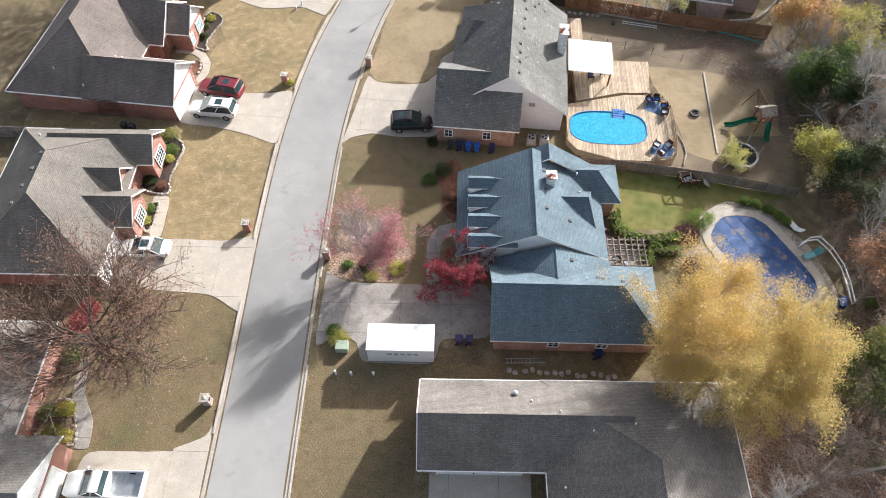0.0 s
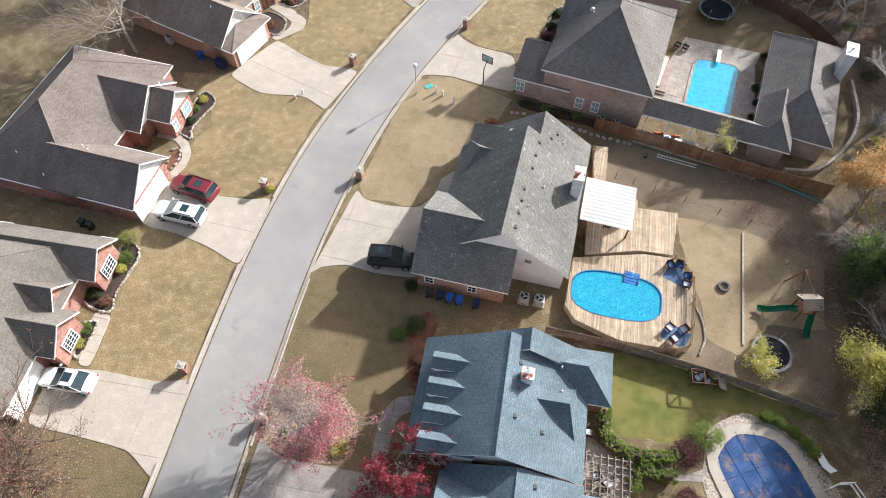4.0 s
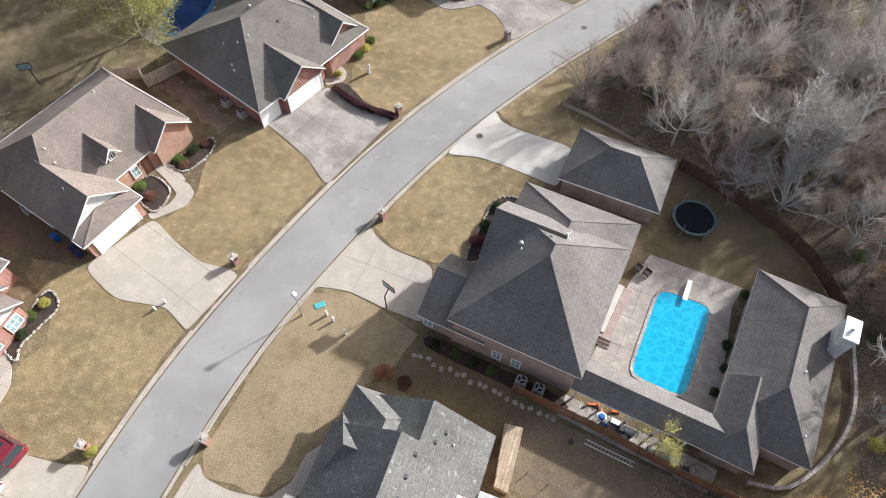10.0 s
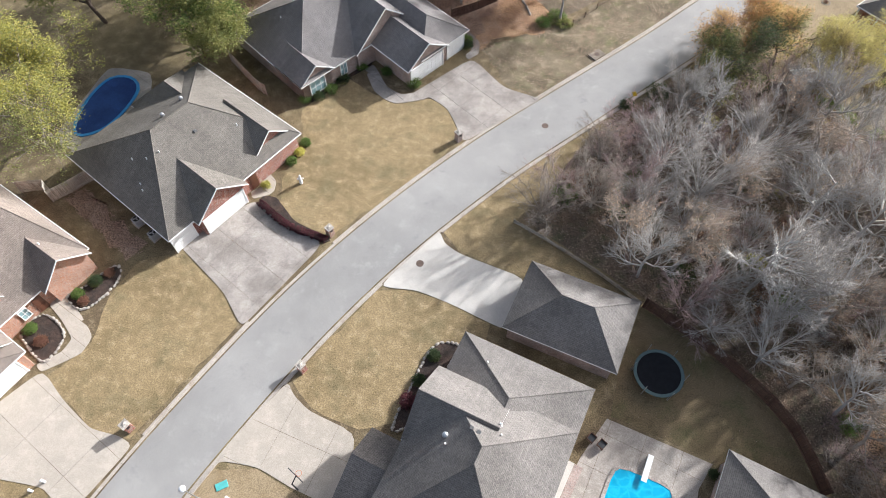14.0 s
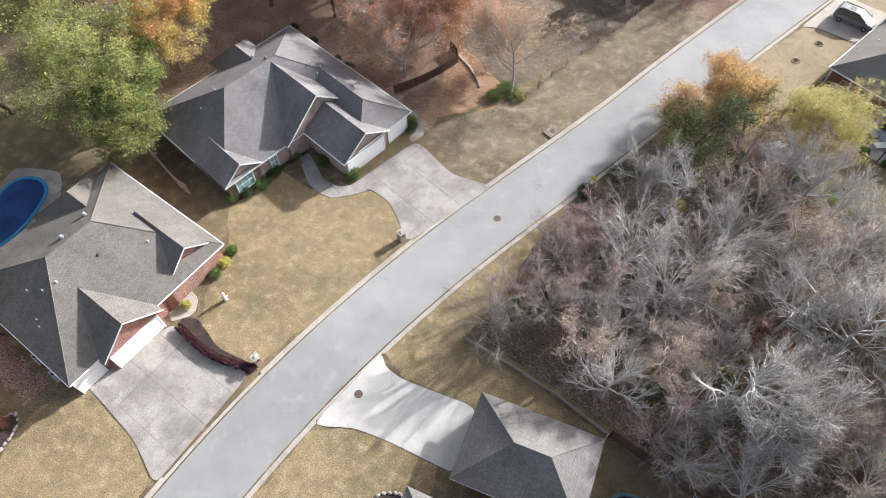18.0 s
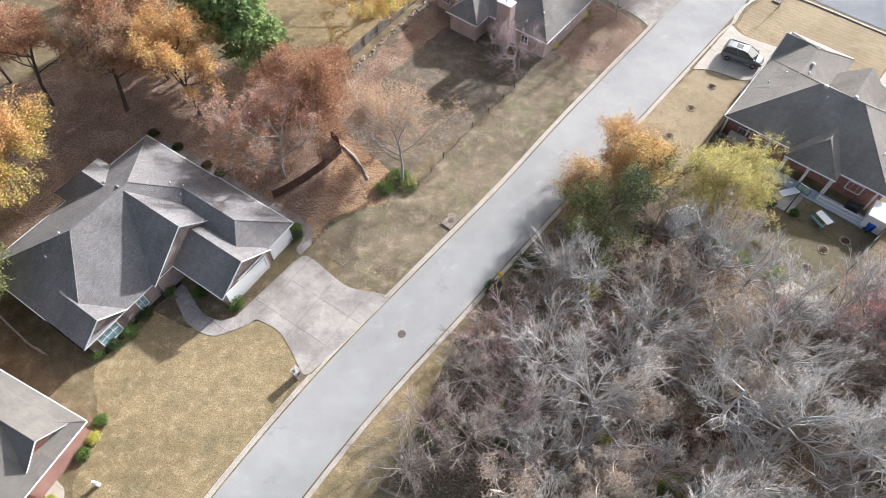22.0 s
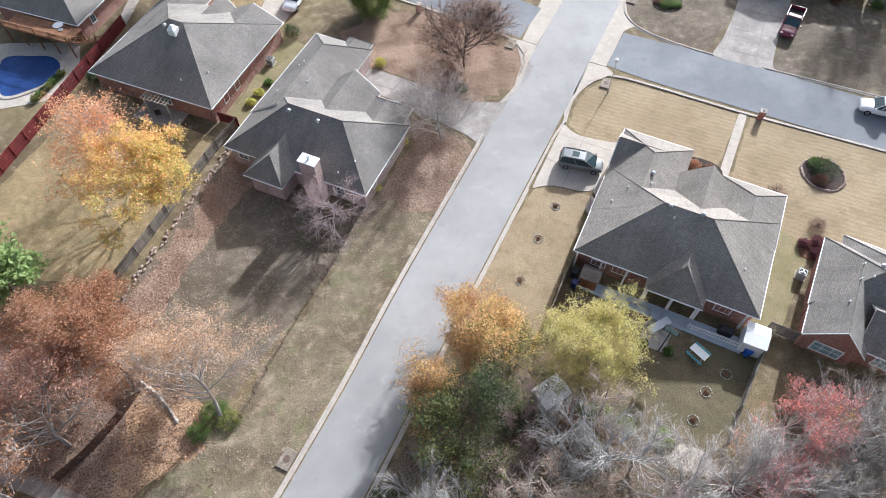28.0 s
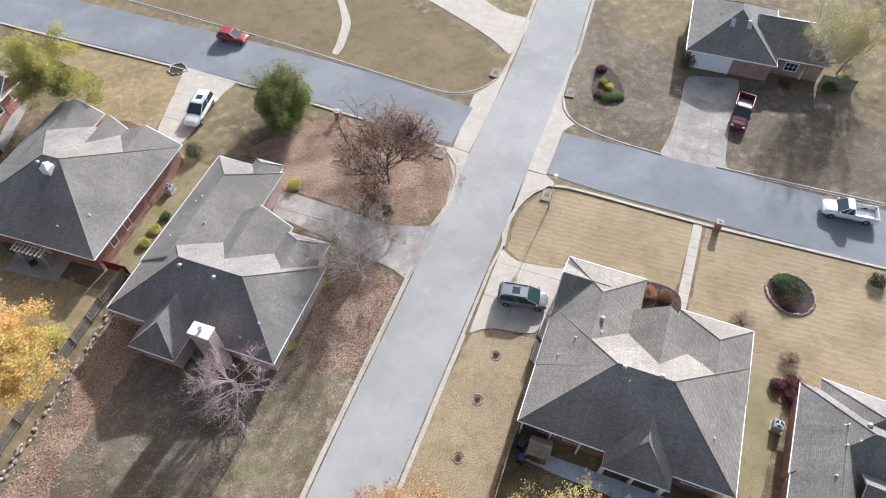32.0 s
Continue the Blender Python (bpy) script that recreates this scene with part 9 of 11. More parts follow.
def bin_(x, y, yaw, material, label):
    b = thing("wheelie_bin", label, "bin", pose(x, y, 0.01, 0, 0, yaw), "wheelie bins")
    bm = bmesh.new()
    vs = box(bm, -0.28, 0.28, -0.3, 0.3, 0.06, 0.98)
    for v in vs[:4]:
        v.co.x *= 0.8
        v.co.y *= 0.8
    part("body", bm, material, b)
    bm = bmesh.new()
    box(bm, -0.3, 0.32, -0.32, 0.32, 0.98, 1.05, 0.03)
    part("lid", bm, material, b)
    for s in (-0.25, 0.25):
        bm = bmesh.new()
        tube(bm, (-0.24, s - 0.04, 0.12), (-0.24, s + 0.04, 0.12), 0.12, n=10)
        part("wheel", bm, M_TYRE, b)


B_BLUE, B_NAVY, B_PURPLE, B_GREY = plain("blue_plastic", (0.02, 0.10, 0.42), 0.5), plain("navy_plastic", (0.02, 0.03, 0.10), 0.5), plain("plum_plastic", (0.06, 0.045, 0.12), 0.5), plain("dark_grey_plastic", (0.035, 0.037, 0.04), 0.5)
for x, y, yaw, m, lab in ((0.7, 22.4, 0, B_PURPLE, "plum"), (1.6, 22.4, 0, B_PURPLE, "plum"), (12.6, 21.3, 0, B_NAVY, "navy"), (-0.4, 44.6, -5, B_GREY, "dark grey"), (0.6, 44.5, -5, B_NAVY, "navy"), (1.5, 44.4, -5, B_BLUE, "blue"), (2.4, 44.3, -5, B_BLUE, "blue"), (4.0, 44.2, -5, B_NAVY, "navy"), (-32.9, 71.4, -19, B_BLUE, "blue"), (-30.4, 70.6, -19, B_NAVY, "navy"), (-29.8, 70.3, -19, B_NAVY, "navy"), (-34.6, 46.4, -6, B_GREY, "dark grey"), (-35.5, 46.6, -6, B_GREY, "dark grey"), (-42.5, 26.2, 0, B_BLUE, "blue"), (59.4, 130.2, 0, B_BLUE, "blue"), (46.4, 141.6, 40, B_GREY, "dark grey"), (46.0, 140.4, 40, B_NAVY, "navy")):
    bin_(x, y, yaw, m, lab + " plastic wheelie bin beside the house wall")
# utility box, posts, covers
bm = bmesh.new()
box(bm, -0.55, 0.55, -0.45, 0.45, 0, 0.75, 0.05)
box(bm, -0.5, 0.5, -0.48, -0.44, 0.1, 0.68)
single("utility_box", bm, plain("pale_green_metal", (0.36, 0.42, 0.32), 0.5), "pale green utility box beside a shrub", "utility box", pose(-9.4, 21.7, 0.01))
for x, y, h in ((-9.7, 19.3, 0.8), (-8.4, 19.3, 0.6), (-6.5, 19.3, 0.6), (-4.4, 70.6, 0.9), (-3.6, 70.2, 0.8), (-2.1, 69.2, 1.1), (-20.0, 67.0, 0.6), (-19.4, 67.9, 0.7)):
    bm = bmesh.new()
    tube(bm, (0, 0, 0), (0, 0, h * 0.9), 0.11, n=8)
    tube(bm, (0, 0, h * 0.9), (0, 0, h), 0.13, 0.05, n=8)
    single("utility_pedestal", bm, M_WHITE, "small white utility pedestal in the grass", "pedestal", pose(x, y, 0), "utility pedestals")
bm = bmesh.new()
box(bm, -0.5, 0.5, -0.3, 0.3, 0, 0.05, 0.01)
single("meter_cover", bm, plain("turquoise_cover", (0.10, 0.42, 0.40), 0.5), "turquoise meter cover in the grass", "cover", pose(-5.4, 71.4, 0.012, 0, 0, 40))
for x, y, yaw in ((16.9, 129.2, 53), (59.0, 167.4, 55), (60.2, 188.9, 55), (68.2, 182.6, 55), (49.3, 177.0, 55)):
    s = thing("storm_inlet", "concrete storm drain inlet with an iron lid", "drain", pose(x, y, 0.02, 0, 0, yaw), "storm inlets")
    bm = bmesh.new()
    box(bm, -0.9, 0.9, -0.6, 0.6, 0, 0.14, 0.03)
    part("concrete_top", bm, M_OLDCONC, s)
    bm = bmesh.new()
    tube(bm, (0, 0, 0.14), (0, 0, 0.155), 0.33, n=16)
    part("iron_lid", bm, plain("rusty_iron", (0.13, 0.09, 0.07), 0.7, var=0.3) if "rusty_iron" not in bpy.data.materials else bpy.data.materials["rusty_iron"], s)
for x, y, z in ((4.3, 95.5, 0.045), (12.9, 116.3, 0.034)):
    bm = bmesh.new()
    tube(bm, (0, 0, 0), (0, 0, 0.01), 0.38, n=20)
    tube(bm, (0, 0, 0.01), (0, 0, 0.014), 0.28, n=20)
    single("manhole_lid", bm, bpy.data.materials["rusty_iron"], "round iron manhole lid set in paving", "manhole lid", pose(x, y, z))
sg = thing("road_sign", "small yellow diamond road sign at the kerb", "sign", pose(21.9, 122.3, 0, 0, 0, -35))
bm = bmesh.new()
tube(bm, (0, 0, 0), (0, 0, 1.6), 0.035, n=6)
part("post", bm, M_METAL, sg)
bm = bmesh.new()
vs = box(bm, -0.28, 0.28, -0.015, 0.015, -0.28, 0.28)
bmesh.ops.transform(bm, matrix=Matrix.Translation((0, -0.05, 1.55)) @ Matrix.Rotation(radians(45), 4, "Y"), verts=vs)
part("sign_plate", bm, plain("yellow_sign", (0.65, 0.42, 0.02), 0.5), sg)
bm = bmesh.new()
tube(bm, (0, 0, 0), (0, 0, 0.9), 0.2, 0.16, 8)
tube(bm, (0, 0, 0.9), (0.1, 0.0, 1.35), 0.16, 0.1, 8)
tube(bm, (-0.35, 0, 0.55), (0.45, 0, 1.0), 0.08, 0.06, 6)
single("lawn_ornament", bm, M_WHITE, "white upright ornament standing on the lawn", "ornament", pose(-10.6, 101.7, 0))
# swing set with green slides
M_PLASTIC = plain("green_plastic", (0.01, 0.19, 0.10), 0.35)
sw = thing("play_set", "wooden play tower with green slides and a swing beam", "play set", pose(32.2, 48.2, 0, 0, 0, 12))
for x in (0, 1.3):
    for y in (-0.6, 0.6):
        bm = bmesh.new()
        box(bm, x - 0.06, x + 0.06, y - 0.06, y + 0.06, 0, 2.6)
        part("tower_post", bm, M_CEDAR, sw)
bm = bmesh.new()
box(bm, -0.05, 1.35, -0.65, 0.65, 1.3, 1.38)
part("platform", bm, M_CEDAR, sw)
bm = bmesh.new()
for s in (-1, 1):
    vs = [bm.verts.new(p) for p in ((-0.25, s * 0.85, 2.35), (1.55, s * 0.85, 2.35), (1.55, 0, 3.0), (-0.25, 0, 3.0))]
    bm.faces.new(vs)
bmesh.ops.solidify(bm, geom=bm.faces[:], thickness=0.04)
part("tower_roof", bm, M_PALEWOOD, sw)
for a, b in (((0.0, -0.2, 1.35), (-3.0, 0.6, 0.3)), ((0.9, -0.6, 1.35), (0.4, -2.4, 0.25))):
    bm = bmesh.new()
    a, b = Vector(a), Vector(b)
    d = (b - a).normalized()
    w = d.cross(Vector((0, 0, 1))).normalized()
    prev = None
    for i in range(9):
        t = i / 8
        c = a.lerp(b, t) + Vector((0, 0, 0.18 * math.sin(t * math.tau)))
        row = [bm.verts.new(c + w * u + Vector((0, 0, z))) for u, z in ((-0.3, 0.2), (-0.24, 0), (0.24, 0), (0.3, 0.2))]
        if prev:
            for k in range(3):
                bm.faces.new((prev[k], prev[k + 1], row[k + 1], row[k]))
        prev = row
    bmesh.ops.solidify(bm, geom=bm.faces[:], thickness=0.05)
    part("slide", bm, M_PLASTIC, sw, "green plastic slide")
for a, b in (((1.3, 0, 2.3), (1.4, 3.2, 2.3)), ((1.4, 3.2, 2.3), (0.5, 3.4, 0)), ((1.4, 3.2, 2.3), (2.3, 3.4, 0))):
    bm = bmesh.new()
    tube(bm, a, b, 0.06, n=6)
    part("swing_beam", bm, M_CEDAR, sw)
for y in (1.2, 2.2):
    bm = bmesh.new()
    box(bm, 1.15, 1.6, y - 0.12, y + 0.12, 0.45, 0.49)
    tube(bm, (1.37, y - 0.1, 0.47), (1.37, y - 0.1, 2.3), 0.012, n=4)
    tube(bm, (1.37, y + 0.1, 0.47), (1.37, y + 0.1, 2.3), 0.012, n=4)
    part("swing", bm, M_BLACK, sw)
# low wall strip and fire ring in the yard
bm = bmesh.new()
for i in range(5):
    vs = box(bm, -0.09, 0.09, i * 2.44, i * 2.44 + 2.42, 0, 0.12)
    bmesh.ops.transform(bm, matrix=pose(27.72, 44.4, 0, 0, 0, -4.3), verts=vs)
single("border_timber", bm, M_PALEWOOD, "long pale timber edging across the back yard", "edging")
bm = bmesh.new()
for i in range(10):
    a = i * math.tau / 10
    vs = box(bm, -0.14, 0.14, -0.1, 0.1, 0, 0.22)
    bmesh.ops.transform(bm, matrix=pose(0.45 * math.cos(a), 0.45 * math.sin(a), 0, 0, 0, math.degrees(a) + 90), verts=vs)
single("fire_ring", bm, mottled("sooty_stone", (0.13, 0.125, 0.12), (0.07, 0.068, 0.066), (0.24, 0.23, 0.22), 0.9, 3, 14, grain=0.35), "small sooty stone fire ring with grey ash", "fire pit", pose(26.4, 50.1, 0.012))


# pergolas
def pergola(x, y, yaw, w, d, h, label, material, nx=7, ny=6):
    p = thing("pergola", label, "pergola", pose(x, y, 0, 0, 0, yaw))
    for a in (0.1, w - 0.1):
        for b in (0.1, d - 0.1):
            bm = bmesh.new()
            box(bm, a - 0.08, a + 0.08, b - 0.08, b + 0.08, 0, h - 0.2)
            part("post", bm, material, p)
    for i in range(ny):
        bm = bmesh.new()
        yy = d * i / (ny - 1)
        box(bm, -0.2, w + 0.2, yy - 0.04, yy + 0.04, h - 0.2, h - 0.05)
        part("beam", bm, material, p)
    for i in range(nx):
        bm = bmesh.new()
        xx = w * i / (nx - 1)
        box(bm, xx - 0.03, xx + 0.03, -0.2, d + 0.2, h - 0.05, h + 0.06)
        part("rafter", bm, material, p)


pergola(14.2, 29.2, 0, 3.3, 2.7, 2.4, "grey timber pergola over a small patio", M_OLDWOOD)
pergola(3.4, 174.0, -33, 3.4, 2.2, 2.4, "white timber pergola over a back patio", M_PALEWOOD, 8, 6)
slabs("patio", [(13.6, 28.8), (18, 28.8), (18, 32.4), (22.5, 32.3), (24.2, 33.2), (24.2, 32.0), (18.6, 31.4), (13.6, 35)], 0, (1.2, 1.2), M_CONC_GREY, "grey paved patio and walk to the pool", 0.028, round_=False)
slabs("patio", [(1.5, 173.5), (6.8, 170.4), (8.6, 173.6), (3.5, 177.4)], -33, (1.5, 1.5), M_CONC_GREY, "grey paved patio under the pergola", 0.03, round_=False)
slabs("patio", [(18.2, 68.8), (31.2, 65.7), (30.4, 63.6), (17.8, 66.8)], -12, (0.8, 0.8), M_STONE, "irregular flagstone patio behind the covered walkway", 0.03, round_=False)
for x, y, yaw, c in ((16.2, 30.4, 40, M_CUSHION2), (15.4, 30.9, 200, M_CUSHION2), (14.6, 34.2, 90, M_CUSHION2), (22.9, 82.9, -30, B_GREY), (23.8, 82.6, -30, B_GREY), (21.6, 66.8, 60, M_CUSHION), (23.4, 66.2, 100, M_CUSHION2), (25.6, 65.6, 80, M_CUSHION2), (4.6, 173.2, 20, B_GREY), (30.7, 66.9, 40, M_CUSHION2), (28.4, 64.9, 90, B_GREY)):
    armchair(x, y, 0.03, yaw, c, "low patio chair standing on the paving")
# walkway posts and court details
for i in range(6):
    bm = bmesh.new()
    box(bm, -0.08, 0.08, -0.08, 0.08, 0, 2.5, 0.01)
    part("post", bm, M_TRIM, LINK).matrix_basis = pose(0.6 + i * 2.36, -1.6, 0)
wl = thing("planter_wall", "low pale wall with a brick planting strip", "wall", pose(20.55, 75.2, 0, 0, 0, 76))
bm = bmesh.new()
box(bm, 0, 5.4, 0.0, 0.75, 0, 0.55, 0.02)
part("wall_top", bm, M_CONC_WHITE, wl)
bm = bmesh.new()
box(bm, -0.2, 5.5, -0.75, -0.05, 0, 0.14)
part("brick_strip", bm, M_BRICK_ROSE, wl)
for i in range(3):
    bm = bmesh.new()
    box(bm, -0.45 - 0.32 * i, -0.13 - 0.32 * i, -0.9, 0.9, 0, 0.42 - 0.14 * i, 0.01)
    part("step", bm, M_BRICK_ROSE, wl)
for x, y, h in ((31.4, 76.9, 0.9), (31.3, 74.6, 0.9), (30.6, 72.2, 0.7), (32.9, 82.6, 0.8)):
    bush("potted_shrub", "small dark potted shrub by the pool building", x, y, 0.42, h, L_DARK, 350, int(x * 10), 0.08, group="potted shrubs")
bm = bmesh.new()
arc = smooth_line([(33.3, 65.2, 0), (36.6, 65.7, 0), (40.2, 69.6, 0), (42.1, 74, 0), (42.4, 80, 0)], 0.9)
for a, b in zip(arc, arc[1:]):
    d = (b - a)
    vs = box(bm, 0.02, d.length - 0.02, -0.15, 0.15, 0, 0.6)
    bmesh.ops.transform(bm, matrix=pose(a.x, a.y, 0, 0, 0, math.degrees(math.atan2(d.y, d.x))), verts=vs)
single("retaining_wall", bm, M_STONE, "curved grey block retaining wall behind the pool building", "wall")

# corner house back garden
slabs("back_porch", [(46.9, 141.4), (55.0, 135.4), (59.9, 131.7), (58.9, 130.4), (48.0, 138.9), (46.2, 140.6)], -36.7, (2.4, 2.4), plain("pale_blue_porch", (0.42, 0.46, 0.50), 0.7, at="world", var=0.15, scale=0.8), "pale blue-grey painted porch floor", 0.12, round_=False)
slabs("patio", [(52.9, 136.7), (55.0, 135.2), (52.0, 131.9), (50.0, 133.4)], -36.7, (1.8, 1.8), M_CONC_GREY, "grey concrete patio behind the corner house", 0.05, round_=False)
for u in (0.4, 2.9, 5.4, 7.6, 10.2, 12.7, 16.8):
    bm = bmesh.new()
    box(bm, -0.09, 0.09, -0.09, 0.09, 0, 2.6, 0.01)
    part("porch_post", bm, M_TRIM, HR4).matrix_basis = pose(u, -1.0 if 7 < u < 13 else -0.1, 0)


def shed(name, label, x, y, yaw, w, d, h, wall, roof, rise):
    s = thing(name, label, "shed", pose(x, y, 0, 0, 0, yaw))
    bm = bmesh.new()
    box(bm, -w / 2, w / 2, -d / 2, d / 2, 0, h)
    part("wall", bm, wall, s)
    bm = bmesh.new()
    o = 0.12
    vs = [bm.verts.new(p) for p in ((-w / 2 - o, -d / 2 - o, h), (w / 2 + o, -d / 2 - o, h), (w / 2 + o, 0, h + rise), (-w / 2 - o, 0, h + rise), (w / 2 + o, d / 2 + o, h), (-w / 2 - o, d / 2 + o, h))]
    bm.faces.new((vs[0], vs[1], vs[2], vs[3])), bm.faces.new((vs[3], vs[2], vs[4], vs[5]))
    bm.faces.new((vs[0], vs[3], vs[5])), bm.faces.new((vs[1], vs[4], vs[2]))
    bmesh.ops.recalc_face_normals(bm, faces=bm.faces)
    part("roof", bm, roof, s)
    bm = bmesh.new()
    box(bm, -0.45, 0.45, -d / 2 - 0.04, -d / 2, 0.05, h - 0.2)
    part("door", bm, wall, s)


shed("garden_shed", "small reddish wooden shed beside the back porch", 47.6, 140.6, -36.7, 1.7, 1.5, 1.7, M_CEDAR, R_BROWN, 0.5)
shed("metal_shed", "white metal garden shed at the porch end", 60.2, 131.1, -36.7, 1.9, 2.2, 2.0, M_WHITE, M_WHITE, 0.25)
shed("metal_shed", "small pale metal shed among the trees", 40.2, 129.8, 22, 2.6, 2.0, 1.9, M_METAL, M_WHITE, 0.4)
shed("garden_shed", "pale metal roofed shed behind a bare tree", -54, 79, -25, 2.4, 3.0, 2.0, M_OLDWOOD, M_METAL, 0.5)
rack = thing("garden_rack", "dark open garden frame holding white chairs beside the fence", "rack", pose(24.2, 40.35, 0, 0, 0, 3))
for u in (-1.4, 0.7):
    for v in (-0.6, 0.6):
        bm = bmesh.new()
        box(bm, u - 0.04, u + 0.04, v - 0.04, v + 0.04, 0, 1.25)
        part("post", bm, M_DARKWOOD, rack)
for q in ((-1.4, 0.7, -0.64, -0.56), (-1.4, 0.7, 0.56, 0.64), (-1.44, -1.36, -0.56, 0.56), (0.66, 0.74, -0.56, 0.56), (-0.4, -0.32, -0.56, 0.56)):
    bm = bmesh.new()
    box(bm, *q, 1.18, 1.26)
    part("rail", bm, M_DARKWOOD, rack)
bm = bmesh.new()
vs = box(bm, -0.45, 0.45, -0.62, 0.62, -0.03, 0.03)
bmesh.ops.transform(bm, matrix=pose(1.35, 0, 0.45, 0, 35, 0), verts=vs)
part("leaning_panel", bm, M_PALEWOOD, rack, "pale leaning board")
for x, y, yaw in ((23.4, 40.4, 30), (24.3, 40.3, 100), (24.0, 40.7, 200)):
    armchair(x, y, 0.02, yaw, M_CUSHION2, "white patio chair stored inside a garden frame")
bm = bmesh.new()
tube(bm, (31.7, 63.7, 0.09), (34.2, 62.75, 0.09), 0.08, n=8)
tube(bm, (34.2, 62.75, 0.09), (36.5, 61.7, 0.09), 0.08, n=8)
single("drain_pipe", bm, plain("teal_plastic", (0.05, 0.30, 0.27), 0.4), "long teal plastic pipe lying along the fence", "pipe")
M_TEAL_SEAT = plain("turquoise_paint", (0.10, 0.30, 0.30), 0.5)
tb = thing("picnic_table", "cream picnic table with turquoise seats on worn grass", "table", pose(55.0, 131.1, 0, 0, 0, -62))
for q, nm in (((-0.85, 0.85, -0.4, 0.4, 0.72, 0.77), "tabletop"), ((-0.85, 0.85, -0.85, -0.58, 0.42, 0.46), "seat"), ((-0.85, 0.85, 0.58, 0.85, 0.42, 0.46), "seat")):
    bm = bmesh.new()
    box(bm, *q, 0.01)
    part(nm, bm, M_WHITE if nm == "tabletop" else M_TEAL_SEAT, tb)
for x in (-0.6, 0.6):
    for s in (-1, 1):
        bm = bmesh.new()
        tube(bm, (x, s * 0.2, 0.74), (x, s * 0.75, 0), 0.05, n=5)
        part("leg", bm, M_PALEWOOD, tb)
bm = bmesh.new()
box(bm, -1.2, 1.2, -0.4, 0.4, 0.28, 0.36, 0.02)
for x in (-1.0, 1.0):
    box(bm, x - 0.06, x + 0.06, -0.3, 0.3, 0, 0.28)
single("game_table", bm, M_WHITE, "long white tabletop lying on the patio", "table", pose(52.6, 134.6, 0.05, 0, 0, 18))
gr = thing("gas_grill", "black covered grill on the porch", "grill", pose(58.3, 132.6, 0.13, 0, 0, -36))
bm = bmesh.new()
box(bm, -0.7, 0.7, -0.35, 0.35, 0, 1.05, 0.15)
part("cover", bm, M_BLACK, gr)
for x, y in ((47.2, 150.4), (44.2, 146.7), (41.0, 142.2), (56.8, 128.8), (54.3, 127.6), (52.1, 125.4)):
    r = thing("tree_ring", "ring of small edging stones in the grass", "edging", pose(x, y, 0.01), "tree rings")
    for i in range(13):
        bm = bmesh.new()
        a = i * math.tau / 13 + random.uniform(-0.12, 0.12)
        vs = box(bm, -0.09, 0.09, -0.055, 0.055, 0, 0.07, taper=0.25)
        bmesh.ops.transform(bm, matrix=pose(0.5 * math.cos(a), 0.5 * math.sin(a), 0, random.uniform(-8, 8), 0, math.degrees(a) + 90), verts=vs)
        part("stone", bm, M_STONE, r)
    bush("dead_tuft", "small dry tuft inside a ring of stones", x, y, 0.26, 0.22, L_BROWN, 120, int(x * 7), 0.06, group="dry tufts")


# ---- planting beds, edging stones, shrubs ----
def bed(label, pts, material, stones=0.0, stone_mat=None, z=0.06):
    """A planting bed with an edging of single stones along its outline."""
    b = thing("planting_bed", label, "planting bed", kind="structure")
    bm = bmesh.new()
    out = wavy(pts, 0.5, 0.12, True)
    prism(bm, out, -0.05, z)
    bm.normal_update()
    bmesh.ops.triangulate(bm, faces=[f for f in bm.faces if len(f.verts) > 4])
    part("mulch", bm, material, b)
    if stones:
        line = smooth_line([(*p, 0) for p in pts], stones, True)
        rock_row(b, line, stone_mat)
    return b


def rock_mesh(seed, r=0.17, mat=None):
    rg = random.Random(seed)
    bm = bmesh.new()
    bmesh.ops.create_icosphere(bm, subdivisions=1, radius=r)
    for v in bm.verts:
        v.co = Vector((v.co.x * 1.25, v.co.y * 0.85, v.co.z * 0.7)) * rg.uniform(0.8, 1.2)
    return finish(bm, "edging_stone", mat or M_STONE)


ROCKS, RUBBLE = [rock_mesh(k) for k in range(4)], [rock_mesh(k, mat=M_RUBBLE) for k in range(4)]


def rock_row(parent, line, mat=None, size=1.0, jitter=0.05):
    rg = random.Random(len(line) + 5)
    for a, b in zip(line, line[1:]):
        o = part("edging_stone", rg.choice(RUBBLE if mat is M_RUBBLE else ROCKS), None, parent)
        o.matrix_basis = pose(a.x + rg.uniform(-jitter, jitter), a.y + rg.uniform(-jitter, jitter), 0.08, 0, 0, math.degrees(math.atan2(b.y - a.y, b.x - a.x)) + rg.uniform(-20, 20)) @ Matrix.Scale(size * rg.uniform(0.8, 1.3), 4)


bed("mulched bed beside a red-brick gable with stone edging", [(-32.7, 40.0), (-31.3, 38.4), (-28.9, 38.1), (-29.1, 39.7), (-28.9, 41.9), (-28.7, 44.0), (-29.4, 45.1), (-30.6, 45.9), (-30.9, 44.9), (-30.5, 41.1), (-32.7, 41.6)], M_MULCH, 0.34)
bed("narrow bed under the arched window, stone edged", [(-30.8, 36.4), (-29.5, 36.9), (-29.4, 34.9), (-29.7, 33.4), (-30.6, 34.6)], M_MULCH, 0.34)
bed("curved mulch bed before the brick gable, stone edged", [(-33.4, 60.3), (-31.3, 59.9), (-29.5, 59.2), (-29.9, 60.6), (-29.4, 62.5), (-28.8, 64.5), (-29.4, 65.7), (-30.6, 66.2), (-31.1, 65.0), (-31.2, 61.5)], M_MULCH, 0.36)
bed("small stone-edged bed beside the white garage", [(-30.7, 57.4), (-29.9, 57.3), (-29.6, 56.2), (-29.9, 54.9), (-30.5, 54.6)], M_REDMULCH, 0.5)
